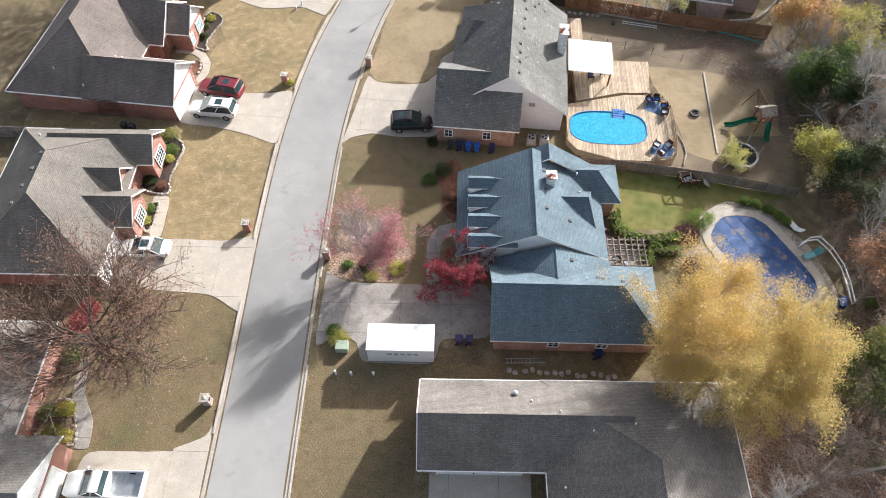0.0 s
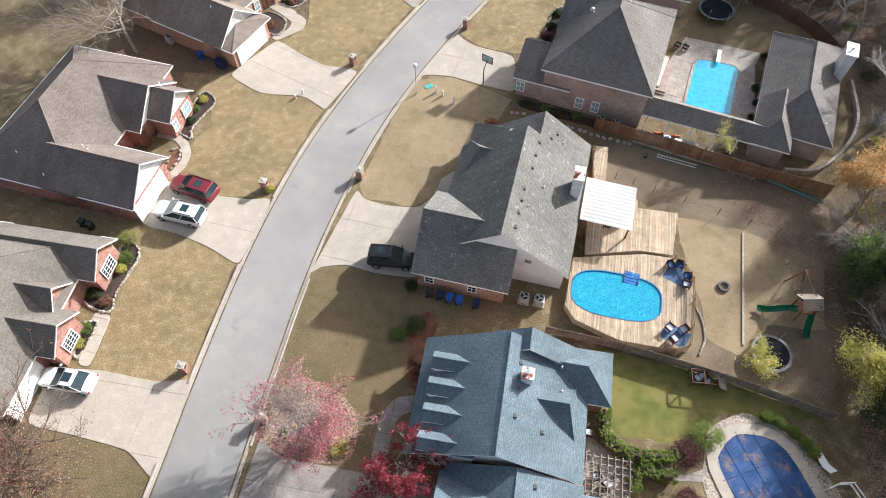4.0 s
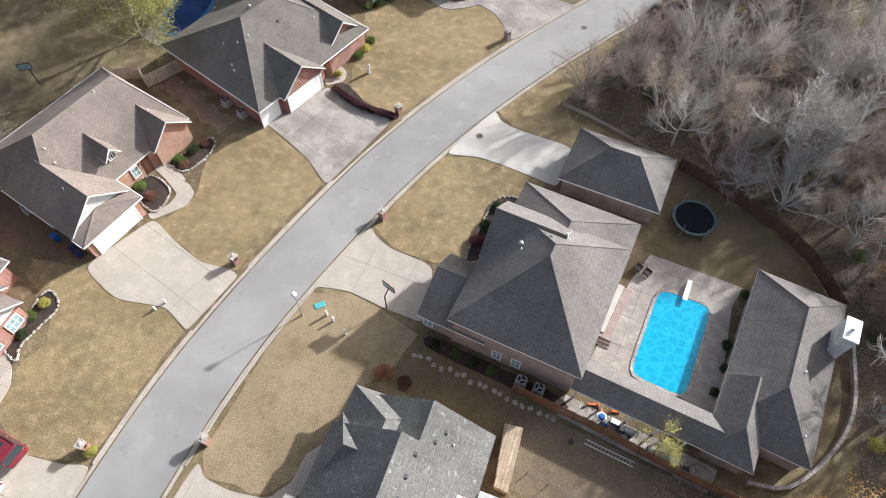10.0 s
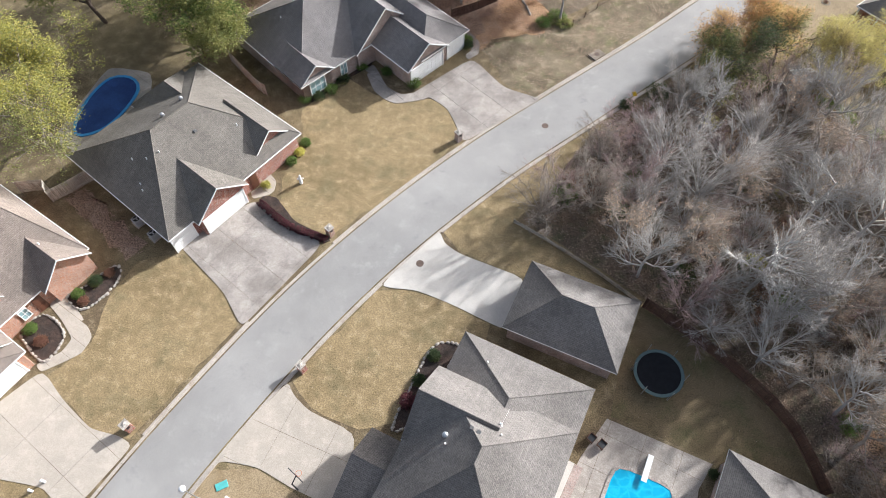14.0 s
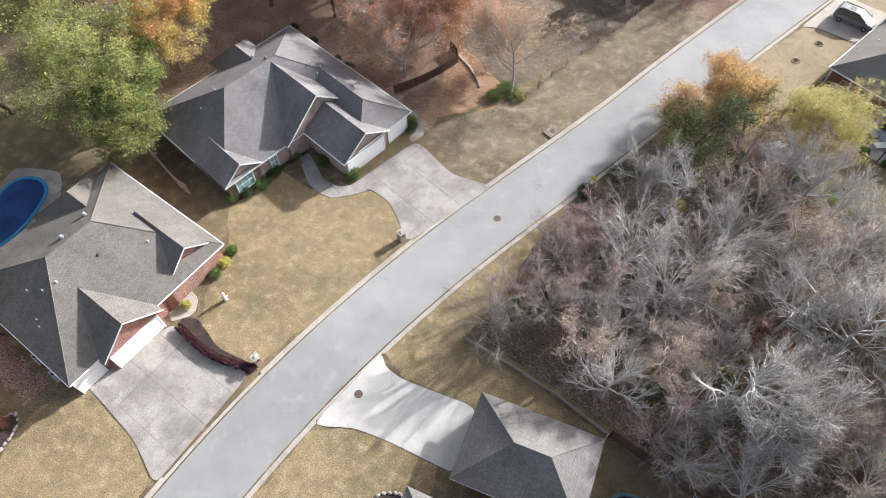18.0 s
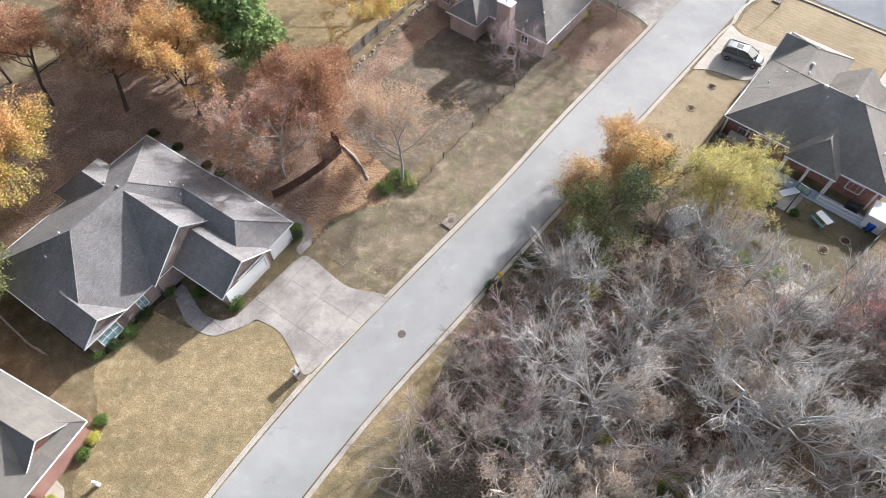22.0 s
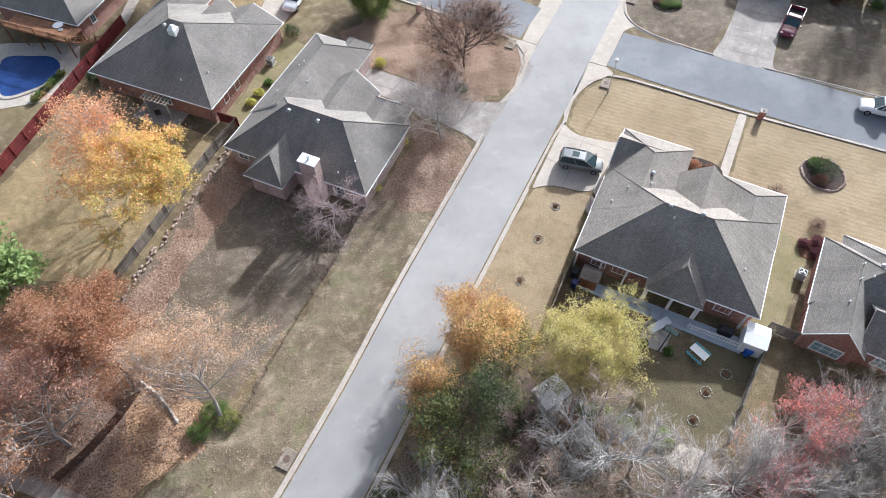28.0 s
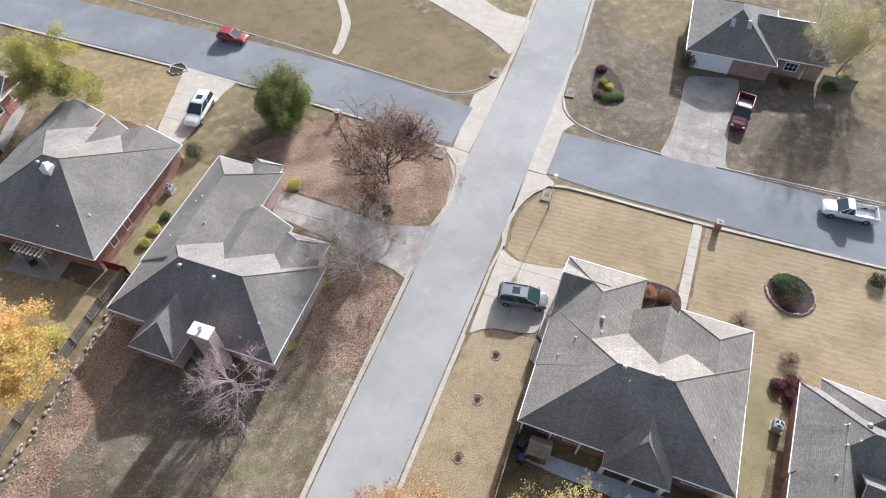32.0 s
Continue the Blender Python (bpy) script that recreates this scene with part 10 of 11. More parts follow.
bed("dark mulch bed beside the curved path", [(-29.3, 79.1), (-28.1, 81.0), (-25.9, 80.4), (-24.9, 79.2), (-25.4, 77.0), (-27.6, 77.8)], M_MULCH, 0.36)
bed("mulch bed under the arched window, stone edged", [(-27.0, 83.2), (-25.9, 84.8), (-24.4, 87.5), (-23.3, 86.6), (-23.7, 84.2), (-25.0, 82.4)], M_MULCH, 0.36)
bed("dark mulch bed along the curved path", [(-14.0, 98.6), (-11.4, 96.9), (-8.4, 95.9), (-5.6, 95.3), (-5.5, 96.1), (-9.4, 97.0), (-12.4, 99.2)], M_MULCH, 0)
bed("dark mulch bed at the front of the brick house", [(6.6, 79.3), (7.1, 83.6), (7.9, 87.4), (10.1, 88.2), (9.6, 85.5), (8.6, 81.0)], M_MULCH, 0.36)
bed("mulch strip with shrubs below the blue roof", [(-0.9, 36.4), (0.6, 35.6), (0.6, 42.6), (-1.2, 42.4), (-1.8, 40.6), (-1.2, 39.2)], M_REDMULCH, 0)
bed("red-brown leafy earth under the maple", [(-11.5, 29.6), (-9.4, 28.5), (-4.5, 28.6), (-4.2, 32.4), (-7.4, 34.6), (-10.8, 34.4)], M_LEAVES, 0, z=0.03)
bed("mulch bed beside the corner house path", [(64.3, 153.9), (67.0, 151.8), (65.5, 149.5), (62.3, 151.1)], M_MULCH, 0)
bed("round mulch bed in the straw lawn", [(80.1, 148.6), (79.5, 150.3), (77.9, 151.0), (76.2, 150.3), (75.5, 148.6), (76.2, 146.9), (77.8, 146.2), (79.4, 146.9)], M_MULCH, 0.3, M_RUBBLE)
bed("leafy bed beside the red-brick house", [(71.0, 141.0), (73.6, 139.6), (72.4, 137.8), (70.0, 139.2)], M_REDMULCH, 0)
bed("mulch bed beside the garden path", [(-13.6, 113.0), (-11.4, 117.2), (-9.0, 120.4), (-10.4, 121.0), (-13.0, 117.0), (-14.8, 113.6)], M_MULCH, 0)
bed("leafy bed beside the path and house", [(-33.6, 15.9), (-31.6, 16.6), (-30.4, 14.4), (-30.2, 12.9), (-32.4, 13.0), (-33.8, 14.0)], M_LEAVES, 0.4)
bed("grey river-stone border along the house", [(5.2, 70.0), (9.2, 69.0), (13.4, 68.2), (17.6, 67.3), (18.0, 68.3), (9.4, 70.3), (5.4, 71.0)], M_MULCH, 0)

HEDGES = [("clipped green hedge round the back lawn", [(15.9, 36.3), (15.9, 34.3), (17.0, 33.4), (18.8, 33.0), (21.4, 33.4)], 0.9, 1.0, L_HEDGE),
          ("clipped green hedge beside the pergola", [(18.3, 30.3), (18.5, 31.8), (21.3, 31.8)], 0.9, 1.0, L_HEDGE),
          ("low dark hedge along the driveway", [(-13.6, 98.0), (-9.8, 96.2), (-5.6, 95.6)], 0.6, 0.55, L_BURG)]
for i, (lab, pts, w, h, m) in enumerate(HEDGES):
    hedge("hedge", lab, pts, w, h, m, 400 + i, 1700)

GREEN, DARKG, BURG, YEL, DRY, LIME = "rounded green shrub", "dark evergreen shrub", "burgundy-leaved shrub", "yellow-green shrub", "dry brown shrub", "bright lime-green shrub"
SHRUBS = [(24.1, 35.6, 1.25, 1.5, GREEN, L_HEDGE), (29, 38.1, 0.5, 0.8, GREEN, L_HEDGE), (30, 37.7, 0.5, 0.8, GREEN, L_HEDGE), (31.1, 37.1, 0.5, 0.8, GREEN, L_HEDGE), (31.9, 36.4, 0.5, 0.8, GREEN, L_HEDGE), (32.5, 35.7, 0.5, 0.8, GREEN, L_HEDGE),
          (22.3, 33.9, 1.2, 1.3, BURG, L_BURG), (22.4, 30.3, 0.9, 1.1, BURG, L_BURG), (-34.1, 58.6, 1.2, 1.5, DARKG, L_DARK), (-33.0, 61.0, 0.7, 0.8, DRY, L_BROWN), (-30.7, 63.4, 0.55, 0.6, GREEN, L_GREEN), (-30.2, 64.9, 0.5, 0.6, YEL, L_LIME), (-30.4, 61.6, 0.5, 0.5, DARKG, L_DARK),
          (-30.4, 45.6, 0.95, 1.1, YEL, L_OLIVE), (-29.8, 43.6, 0.75, 0.7, GREEN, L_GREEN), (-29.7, 42.4, 0.5, 0.6, LIME, L_LIME), (-32.3, 41.2, 0.95, 1.1, DRY, L_OLIVE), (-30.9, 39.6, 0.7, 0.7, DARKG, L_DARK), (-29.6, 38.9, 0.55, 0.5, DRY, L_BROWN), (-30.1, 36.0, 0.6, 0.7, GREEN, L_GREEN), (-30.1, 34.6, 0.5, 0.6, LIME, L_LIME),
          (-31.4, 15.7, 0.7, 0.8, YEL, L_LIME), (-32.9, 15.4, 0.8, 0.9, GREEN, L_GREEN), (-32.0, 13.8, 0.8, 0.8, GREEN, L_OLIVE), (-30.9, 13.5, 0.6, 0.7, YEL, L_LIME), (-32.6, 20.4, 0.8, 1.0, GREEN, L_GREEN), (-32.5, 23.2, 1.3, 1.8, "crimson-leaved shrub", L_RED), (-32.4, 24.9, 0.9, 1.2, "crimson-leaved shrub", L_RED),
          (-28.3, 79.4, 0.6, 0.6, GREEN, L_GREEN), (-26.7, 78.6, 0.6, 0.6, DRY, L_BROWN), (-26.1, 83.7, 0.6, 0.6, GREEN, L_GREEN), (-25.2, 85.4, 0.65, 0.7, DARKG, L_DARK), (-24.4, 86.6, 0.5, 0.5, DRY, L_BROWN), (-25.2, 83.2, 0.5, 0.5, DRY, L_BROWN),
          (-12.6, 104.0, 0.6, 0.7, GREEN, L_GREEN), (-12.3, 105.4, 0.6, 0.7, LIME, L_LIME), (-12.1, 106.8, 0.6, 0.7, GREEN, L_GREEN), (-13.9, 100.2, 0.5, 0.9, YEL, L_LIME),
          (-3.2, 118.6, 0.85, 0.9, GREEN, L_GREEN), (-14.6, 112.9, 0.7, 0.8, GREEN, L_GREEN), (-13.2, 113.8, 0.7, 0.8, DARKG, L_DARK), (-12.2, 115.2, 0.8, 0.8, GREEN, L_GREEN), (-11.4, 117.0, 0.8, 0.9, DARKG, L_DARK), (-9.9, 119.6, 0.7, 0.8, GREEN, L_GREEN), (-6.8, 119.6, 0.7, 0.8, GREEN, L_GREEN),
          (1.3, 126.4, 0.75, 1.0, DARKG, L_DARK), (1.0, 127.3, 0.75, 1.0, GREEN, L_GREEN), (-17.2, 139.4, 0.6, 0.9, DARKG, L_DARK), (-14.0, 137.6, 0.6, 0.7, DARKG, L_DARK), (-10.1, 135.2, 0.6, 0.6, DARKG, L_DARK), (-8.4, 134.3, 0.6, 0.6, DARKG, L_DARK),
          (-1.0, 41.2, 0.9, 1.4, DARKG, L_DARK), (-2.4, 40.2, 0.7, 0.7, GREEN, L_GREEN), (-0.2, 38.2, 0.5, 0.5, DRY, L_BROWN), (-0.2, 37.0, 0.5, 0.5, DRY, L_BROWN), (-2.3, 45.2, 0.6, 0.7, DARKG, L_DARK), (-8.0, 30.0, 0.75, 0.8, DARKG, L_DARK), (-5.2, 29.8, 0.8, 0.35, LIME, L_LIME), (-7.4, 29.0, 0.7, 0.3, LIME, L_LIME), (-9.8, 30.0, 0.5, 0.35, GREEN, L_GREEN),
          (7.2, 82.0, 0.75, 0.8, BURG, L_BURG), (7.6, 84.0, 0.6, 0.6, DARKG, L_DARK), (8.2, 86.6, 0.6, 0.6, DARKG, L_DARK), (-9.8, 22.5, 0.9, 0.9, YEL, L_LIME), (-10.3, 23.2, 0.6, 0.7, GREEN, L_GREEN), (2.5, 66.5, 0.8, 0.9, "orange-leaved shrub", L_RUST), (4.4, 66.2, 0.6, 0.6, DRY, L_BROWN), (-18.8, 53.9, 0.5, 0.5, YEL, L_LIME),
          (78.1, 149.0, 1.5, 1.3, DARKG, L_DARK), (87.0, 147.4, 0.9, 1.0, DARKG, L_DARK), (72.3, 140.2, 0.8, 0.9, BURG, L_BURG), (71.4, 139.0, 0.7, 0.8, BURG, L_BURG), (70.8, 140.4, 0.6, 0.7, BURG, L_BURG),
          (21.5, 184.8, 1.15, 1.5, DARKG, L_DARK), (24.5, 182.0, 0.8, 0.9, LIME, L_LIME), (23.6, 181.2, 0.7, 0.8, LIME, L_LIME), (15.6, 172.9, 0.6, 0.6, LIME, L_LIME), (16.6, 174.4, 0.6, 0.6, YEL, L_LIME), (17.8, 176.0, 0.6, 0.6, GREEN, L_GREEN),
          (11.0, 134.5, 1.3, 0.8, GREEN, L_GREEN), (9.6, 133.0, 1.0, 0.8, GREEN, L_GREEN), (12.2, 133.6, 1.0, 0.7, GREEN, L_OLIVE), (41.0, 170.0, 0.9, 1.0, DARKG, L_DARK), (24.5, 124.0, 1.3, 2.0, DARKG, L_DARK), (21.4, 121.4, 0.9, 1.0, DARKG, L_DARK),
          (27.0, 155.6, 0.8, 0.7, GREEN, L_GREEN), (28.4, 156.8, 0.7, 0.6, LIME, L_LIME), (32.6, 162.8, 0.6, 0.7, YEL, L_LIME), (7.4, 163.4, 1.3, 1.6, LIME, L_LIME), (5.0, 161.8, 1.1, 1.2, LIME, L_LIME), (44.0, 127.6, 1.0, 0.35, GREEN, L_HEDGE), (45.8, 126.0, 1.1, 0.35, GREEN, L_HEDGE), (48.8, 124.4, 1.0, 0.4, GREEN, L_HEDGE), (43.0, 128.2, 0.8, 0.4, GREEN, L_GREEN),
          (6.0, 70.2, 0.5, 0.6, DARKG, L_DARK), (8.0, 69.9, 0.5, 0.5, GREEN, L_GREEN), (9.8, 69.5, 0.5, 0.6, DARKG, L_DARK), (11.4, 69.2, 0.45, 0.5, GREEN, L_GREEN)]
for i, (x, y, r, h, lab, m) in enumerate(SHRUBS):
    bush("shrub", lab + (" in a planting bed" if r < 1.0 else " on the lawn"), x, y, r, h, m, int(300 + 500 * r), 500 + i, 0.085, group="garden shrubs")

# rocks along the back lawn, and stepping stones
row = thing("rock_edging", "row of rough pale and reddish rocks along the back lawn", "edging", kind="structure")
rock_row(row, smooth_line([(1.5, 147.2, 0), (3.7, 151.1, 0), (8.1, 158.2, 0), (13.1, 166.7, 0)], 0.26), M_RUBBLE, 1.05, 0.34)
row = thing("rock_edging", "pale curved stone edging under the tan tree", "edging", kind="structure")
rock_row(row, smooth_line([(4.4, 138.8, 0), (6.4, 136.6, 0), (7.8, 134.1, 0)], 0.36), M_STONE, 1.2, 0.05)
row = thing("rock_edging", "curved tan brick edging round the pool deck", "edging", kind="structure")
rock_row(row, smooth_line([(22.4, 50.2, 0), (23.4, 48.2, 0), (24.2, 46.4, 0), (24.4, 44.4, 0), (23.8, 42.6, 0)], 0.24), M_STONE, 0.7, 0.02)
bm = bmesh.new()
prism(bm, [(0.26 * math.cos(k * math.tau / 7) * (1 + 0.15 * math.sin(k * 2.3)), 0.22 * math.sin(k * math.tau / 7)) for k in range(7)], -0.05, 0.05)
STEP = finish(bm, "stepping_stone", M_STONE)
for lab, a, b, n in (("row of pale stepping stones along the brick wall", (4.4, 69.0), (17.6, 66.4), 20), ("row of pale stepping stones beside the blue-roofed house", (5.0, 19.9), (14.0, 19.6), 15)):
    steps = thing("stepping_stones", lab, "stepping stones", kind="structure")
    for k in range(n):
        o = part("stepping_stone", STEP, None, steps)
        f = k / (n - 1)
        o.matrix_basis = pose(a[0] + (b[0] - a[0]) * f + random.uniform(-0.12, 0.12), a[1] + (b[1] - a[1]) * f + random.uniform(-0.2, 0.2), 0.03, 0, 0, random.uniform(0, 360))

slabs("stone_walk", [(-0.6, 190.6), (2.2, 200.8), (1.0, 201.4), (-2.0, 191.6)], 60, (1.1, 0.9), M_CONC_GREY, "grey stone steps climbing beside the brick house", 0.05, round_=False)
bed("low stone-edged bed round the brick mailbox", [(21.2, 201.2), (20.6, 202.2), (19.6, 202.2), (19.0, 201.2), (19.6, 200.2), (20.6, 200.2)], M_MULCH, 0.36)
for i, (x, y, r, h, lab, m) in enumerate([(84.7, 183.0, 1.1, 2.2, DARKG, L_DARK), (102.8, 174.6, 1.0, 1.2, GREEN, L_GREEN), (76.9, 147.8, 0.8, 0.8, DRY, L_BROWN), (77.6, 150.2, 0.8, 0.7, GREEN, L_GREEN), (32.0, 176.6, 0.7, 0.9, YEL, L_LIME), (26.6, 176.4, 0.8, 0.9, DARKG, L_DARK), (40.0, 172.6, 1.3, 1.8, DRY, L_BROWN)]):
    bush("shrub", lab + " beside the house", x, y, r, h, m, int(300 + 500 * r), 900 + i, 0.085, group="garden shrubs")

# pale pad and board stack at the edge of the wood
slabs("stone_pad", [(48.4, 122.7), (50.3, 123.8), (52.4, 122.3), (51.8, 120.6), (49.8, 120.9)], -38, (0.9, 0.9), M_CONC, "pale stone pad at the edge of the wood", 0.03, round_=False)
stack = thing("board_stack", "stack of reddish weathered boards beside the metal shed", "lumber", pose(41.6, 128.1, 0, 0, 0, 24))
for k in range(7):
    bm = bmesh.new()
    box(bm, -1.1 + 0.05 * (k % 3), 1.1 + 0.07 * (k % 2), -0.75 + 0.22 * k, -0.58 + 0.22 * k, 0.02, 0.14 + 0.03 * (k % 2), 0.01)
    part("board", bm, M_CEDAR, stack)
# porch of the southeast house
slabs("porch_floor", [(-1.5, 11.7), (6.4, 11.7), (6.4, 5.5), (-1.5, 5.5)], 0, (3.9, 4.6), M_CONC, "pale concrete porch and drive before the low brick house", 0.03, round_=False)
for k, (x, y) in enumerate(((24.6, 9.2), (27.6, 11.0), (31.2, 9.4), (30.2, 13.8), (34.4, 12.6), (27.4, 14.6), (34.0, 17.2))):
    copy_thing(MODELS[(0, 3, 5, 3, 0, 5, 3)[k]], pose(x, y, 0, 0, 0, 70 * k) @ Matrix.Diagonal((0.62, 0.62, 0.62, 1)))

# raised timber deck behind the northwest house, with a stair down to the yard
dk = thing("raised_deck", "raised brown timber deck on posts with a railed stair", "deck", pose(-5.3, 189.2, 0, 0, 0, -31))
for k in range(19):
    bm = bmesh.new()
    box(bm, -9.0, 1.1, -3.3 + 0.15 * k, -3.16 + 0.15 * k, 2.44, 2.48)
    part("board", bm, M_CEDAR, dk)
for x in (-9.0, -6.5, -4.0, -1.5, 1.0):
    bm = bmesh.new()
    box(bm, x - 0.07, x + 0.07, -3.36, -3.22, 0, 3.4)
    part("post", bm, M_CEDAR, dk)
bm = bmesh.new()
box(bm, -9.0, 1.1, -3.34, -3.24, 2.2, 2.43)
part("beam", bm, M_CEDAR, dk)
for z in (2.6, 3.36):
    bm = bmesh.new()
    box(bm, -9.05, 1.15, -3.38, -3.22, z, z + 0.05)
    part("rail", bm, M_CEDAR, dk)
    bm = bmesh.new()
    box(bm, 1.0, 1.1, -3.2, -1.7, z, z + 0.05)
    part("rail", bm, M_CEDAR, dk)
bal = bmesh.new()
box(bal, -0.02, 0.02, -0.02, 0.02, 2.65, 3.36)
bal = finish(bal, "baluster", M_CEDAR)
for k in range(52):
    part("baluster", bal, None, dk).location = (-8.9 + 0.19 * k, -3.3, 0)
for k in range(12):
    bm = bmesh.new()
    box(bm, 1.15, 2.15, -3.0 + 0.31 * k, -2.72 + 0.31 * k, 2.26 - 0.2 * k, 2.30 - 0.2 * k)
    part("tread", bm, M_CEDAR, dk)
for x in (1.15, 2.15):
    for z in (-0.25, 0.72):
        bm = bmesh.new()
        tube(bm, (x, -3.1, 2.4 + z), (x, 0.75, 0.02 + max(z, 0.05)), 0.05, n=4)
        part("stringer" if z < 0 else "stair_rail", bm, M_CEDAR, dk)
    for k in range(5):
        bm = bmesh.new()
        y = -3.0 + 0.9 * k
        box(bm, x - 0.04, x + 0.04, y - 0.04, y + 0.04, 2.1 - 0.56 * k, 3.05 - 0.56 * k)
        part("stair_post", bm, M_CEDAR, dk)
pt = thing("patio_table", "round grey patio table on the raised deck", "table", pose(-7.3, 188.6, 2.48))
bm = bmesh.new()
tube(bm, (0, 0, 0.70), (0, 0, 0.74), 0.65, n=18)
part("tabletop", bm, M_METAL, pt)
bm = bmesh.new()
tube(bm, (0, 0, 0), (0, 0, 0.70), 0.06, n=8)
tube(bm, (0, 0, 0), (0, 0, 0.04), 0.32, n=12)
part("pedestal", bm, M_METAL, pt)
bm = bmesh.new()
ring = [(-1.0, 0.03), (-0.8, 0.16), (-0.4, 0.30), (0.2, 0.33), (0.7, 0.22), (1.0, 0.05)]
rows = []
for x, w in ring:
    rows.append([bm.verts.new((x, w * math.cos(a), 0.17 + 0.17 * math.sin(a))) for a in [math.tau * k / 10 for k in range(10)]])
for a, b in zip(rows, rows[1:]):
    for k in range(10):
        bm.faces.new((a[k], a[(k + 1) % 10], b[(k + 1) % 10], b[k]))
bm.faces.new(rows[0][::-1])
bm.faces.new(rows[-1])
single("kayak", bm, plain("turquoise_plastic", (0.02, 0.36, 0.52), 0.4), "small turquoise kayak lying beside the red fence", "kayak", pose(-5.8, 183.0, 0.03, 0, 0, 57))
for k in range(7):
    bush("shrub", "olive-green shrub beside the tarped pool", -10.2 + 0.42 * k, 178.9 + 0.66 * k, 0.55, 0.7, (L_OLIVE, L_GREEN, L_DARK)[k % 3], 500, 960 + k, 0.085, group="garden shrubs")
bush("shrub", "round dark green shrub beside the red fence", -3.4, 181.0, 0.9, 1.2, L_DARK, 900, 971, 0.085, group="garden shrubs")
for k, (x, y, r, h) in enumerate(((71.3, 147.0, 1.4, 0.9), (73.4, 142.2, 1.0, 0.9))):
    bush("dry_shrub", "low dry brown twiggy shrub on the straw lawn", x, y, r, h, L_OAKDRY, 700, 980 + k, 0.06, group="dry shrubs")

# loungers and a box beside the covered pool
def lounger(x, y, yaw, frame_mat, cloth):
    t = thing("pool_lounger", "pale reclining lounger beside the covered pool", "lounger", pose(x, y, 0.03, 0, 0, yaw), "pool loungers")
    bm = bmesh.new()
    box(bm, -0.9, 0.3, -0.32, 0.32, 0.30, 0.36, 0.02)
    part("seat", bm, cloth, t)
    bm = bmesh.new()
    box(bm, 0, 0.75, -0.32, 0.32, -0.03, 0.03, 0.02)
    bmesh.ops.transform(bm, matrix=pose(0.3, 0, 0.34, 0, -38, 0), verts=bm.verts)
    part("backrest", bm, cloth, t)
    for u in (-0.8, 0.25):
        for v in (-0.28, 0.28):
            bm = bmesh.new()
            tube(bm, (u, v, 0), (u, v, 0.30), 0.025, n=6)
            part("leg", bm, frame_mat, t)


lounger(33.1, 35.0, -62, M_METAL, M_WHITE)
lounger(33.9, 31.9, 20, M_WHITE, M_TEAL_SEAT)
bm = bmesh.new()
box(bm, -0.5, 0.5, -0.3, 0.3, 0, 0.5, 0.03)
box(bm, -0.53, 0.53, -0.33, 0.33, 0.5, 0.56, 0.02)
single("storage_box", bm, plain("navy_plastic", (0.015, 0.05, 0.17), 0.5), "navy plastic storage box beside the covered pool", "storage box", pose(35.2, 26.9, 0.03, 0, 0, 70))

# ---- loose fallen leaves ----
def leaf_scatter(name, label, pts, per, size, mat, seed, grow_by=1.0):
    rg = np.random.default_rng(seed)
    mx, my = sum(p[0] for p in pts) / len(pts), sum(p[1] for p in pts) / len(pts)
    wide = [(mx + (p[0] - mx) * grow_by, my + (p[1] - my) * grow_by) for p in pts]
    lo, hi = np.array(wide).min(0), np.array(wide).max(0)
    n = int(per * (hi - lo).prod())
    xy = rg.uniform(lo, hi, (n, 2))
    xy = np.array([p for p in xy if (inside(p[0], p[1], pts) or (inside(p[0], p[1], wide) and rg.uniform() < 0.35)) and noise.noise((p[0] * 0.35, p[1] * 0.35, seed)) > rg.uniform(-0.55, 0.25)])
    n = len(xy)
    c = np.column_stack([xy, np.full(n, 0.05) + rg.uniform(0, 0.03, n)])
    a = np.column_stack([rg.normal(0, 1, (n, 2)), rg.normal(0, 0.25, n)])
    a /= np.linalg.norm(a, axis=1)[:, None]
    b = np.cross(a, np.column_stack([rg.normal(0, 0.3, (n, 2)), np.ones(n)]))
    s = size * rg.uniform(0.6, 1.4, (n, 1))
    v = np.stack([c - a * s, c + b * s * 0.6, c + a * s, c - b * s * 0.6], 1).reshape(-1, 3)
    me = bpy.data.meshes.new(name)
    me.from_pydata(v.tolist(), [], np.arange(n * 4).reshape(-1, 4).tolist())
    me.materials.append(mat)
    tagged(new(name, me), label, "fallen leaves", kind="stuff")


L_FALLEN = leafy("fallen_leaf", (0.36, 0.225, 0.155), (0.20, 0.115, 0.085), (0.44, 0.32, 0.24))
L_FALLEN_PALE = leafy("pale_fallen_leaf", (0.38, 0.30, 0.22), (0.20, 0.145, 0.105), (0.30, 0.22, 0.15))
for i, c in enumerate(COVERS):
    if c[0] in ("leaf_litter", "leaf_bed"):
        leaf_scatter("fallen_leaves", "loose brown and orange fallen leaves", c[4], 62, 0.075, L_FALLEN, 600 + i, 1.1)
    elif c[0] in ("verge",) or c[3] in (M_PATCHY, M_PATCHY_DARK):
        leaf_scatter("fallen_leaves", "thin scatter of brown fallen leaves", c[4], 22, 0.065, L_FALLEN, 600 + i)
    elif c[3] in (M_LAWN_OLIVE, M_LAWN, M_DIRT):
        leaf_scatter("fallen_leaves", "few dry fallen leaves on grass", c[4], 1.5, 0.045, L_FALLEN_PALE, 600 + i)
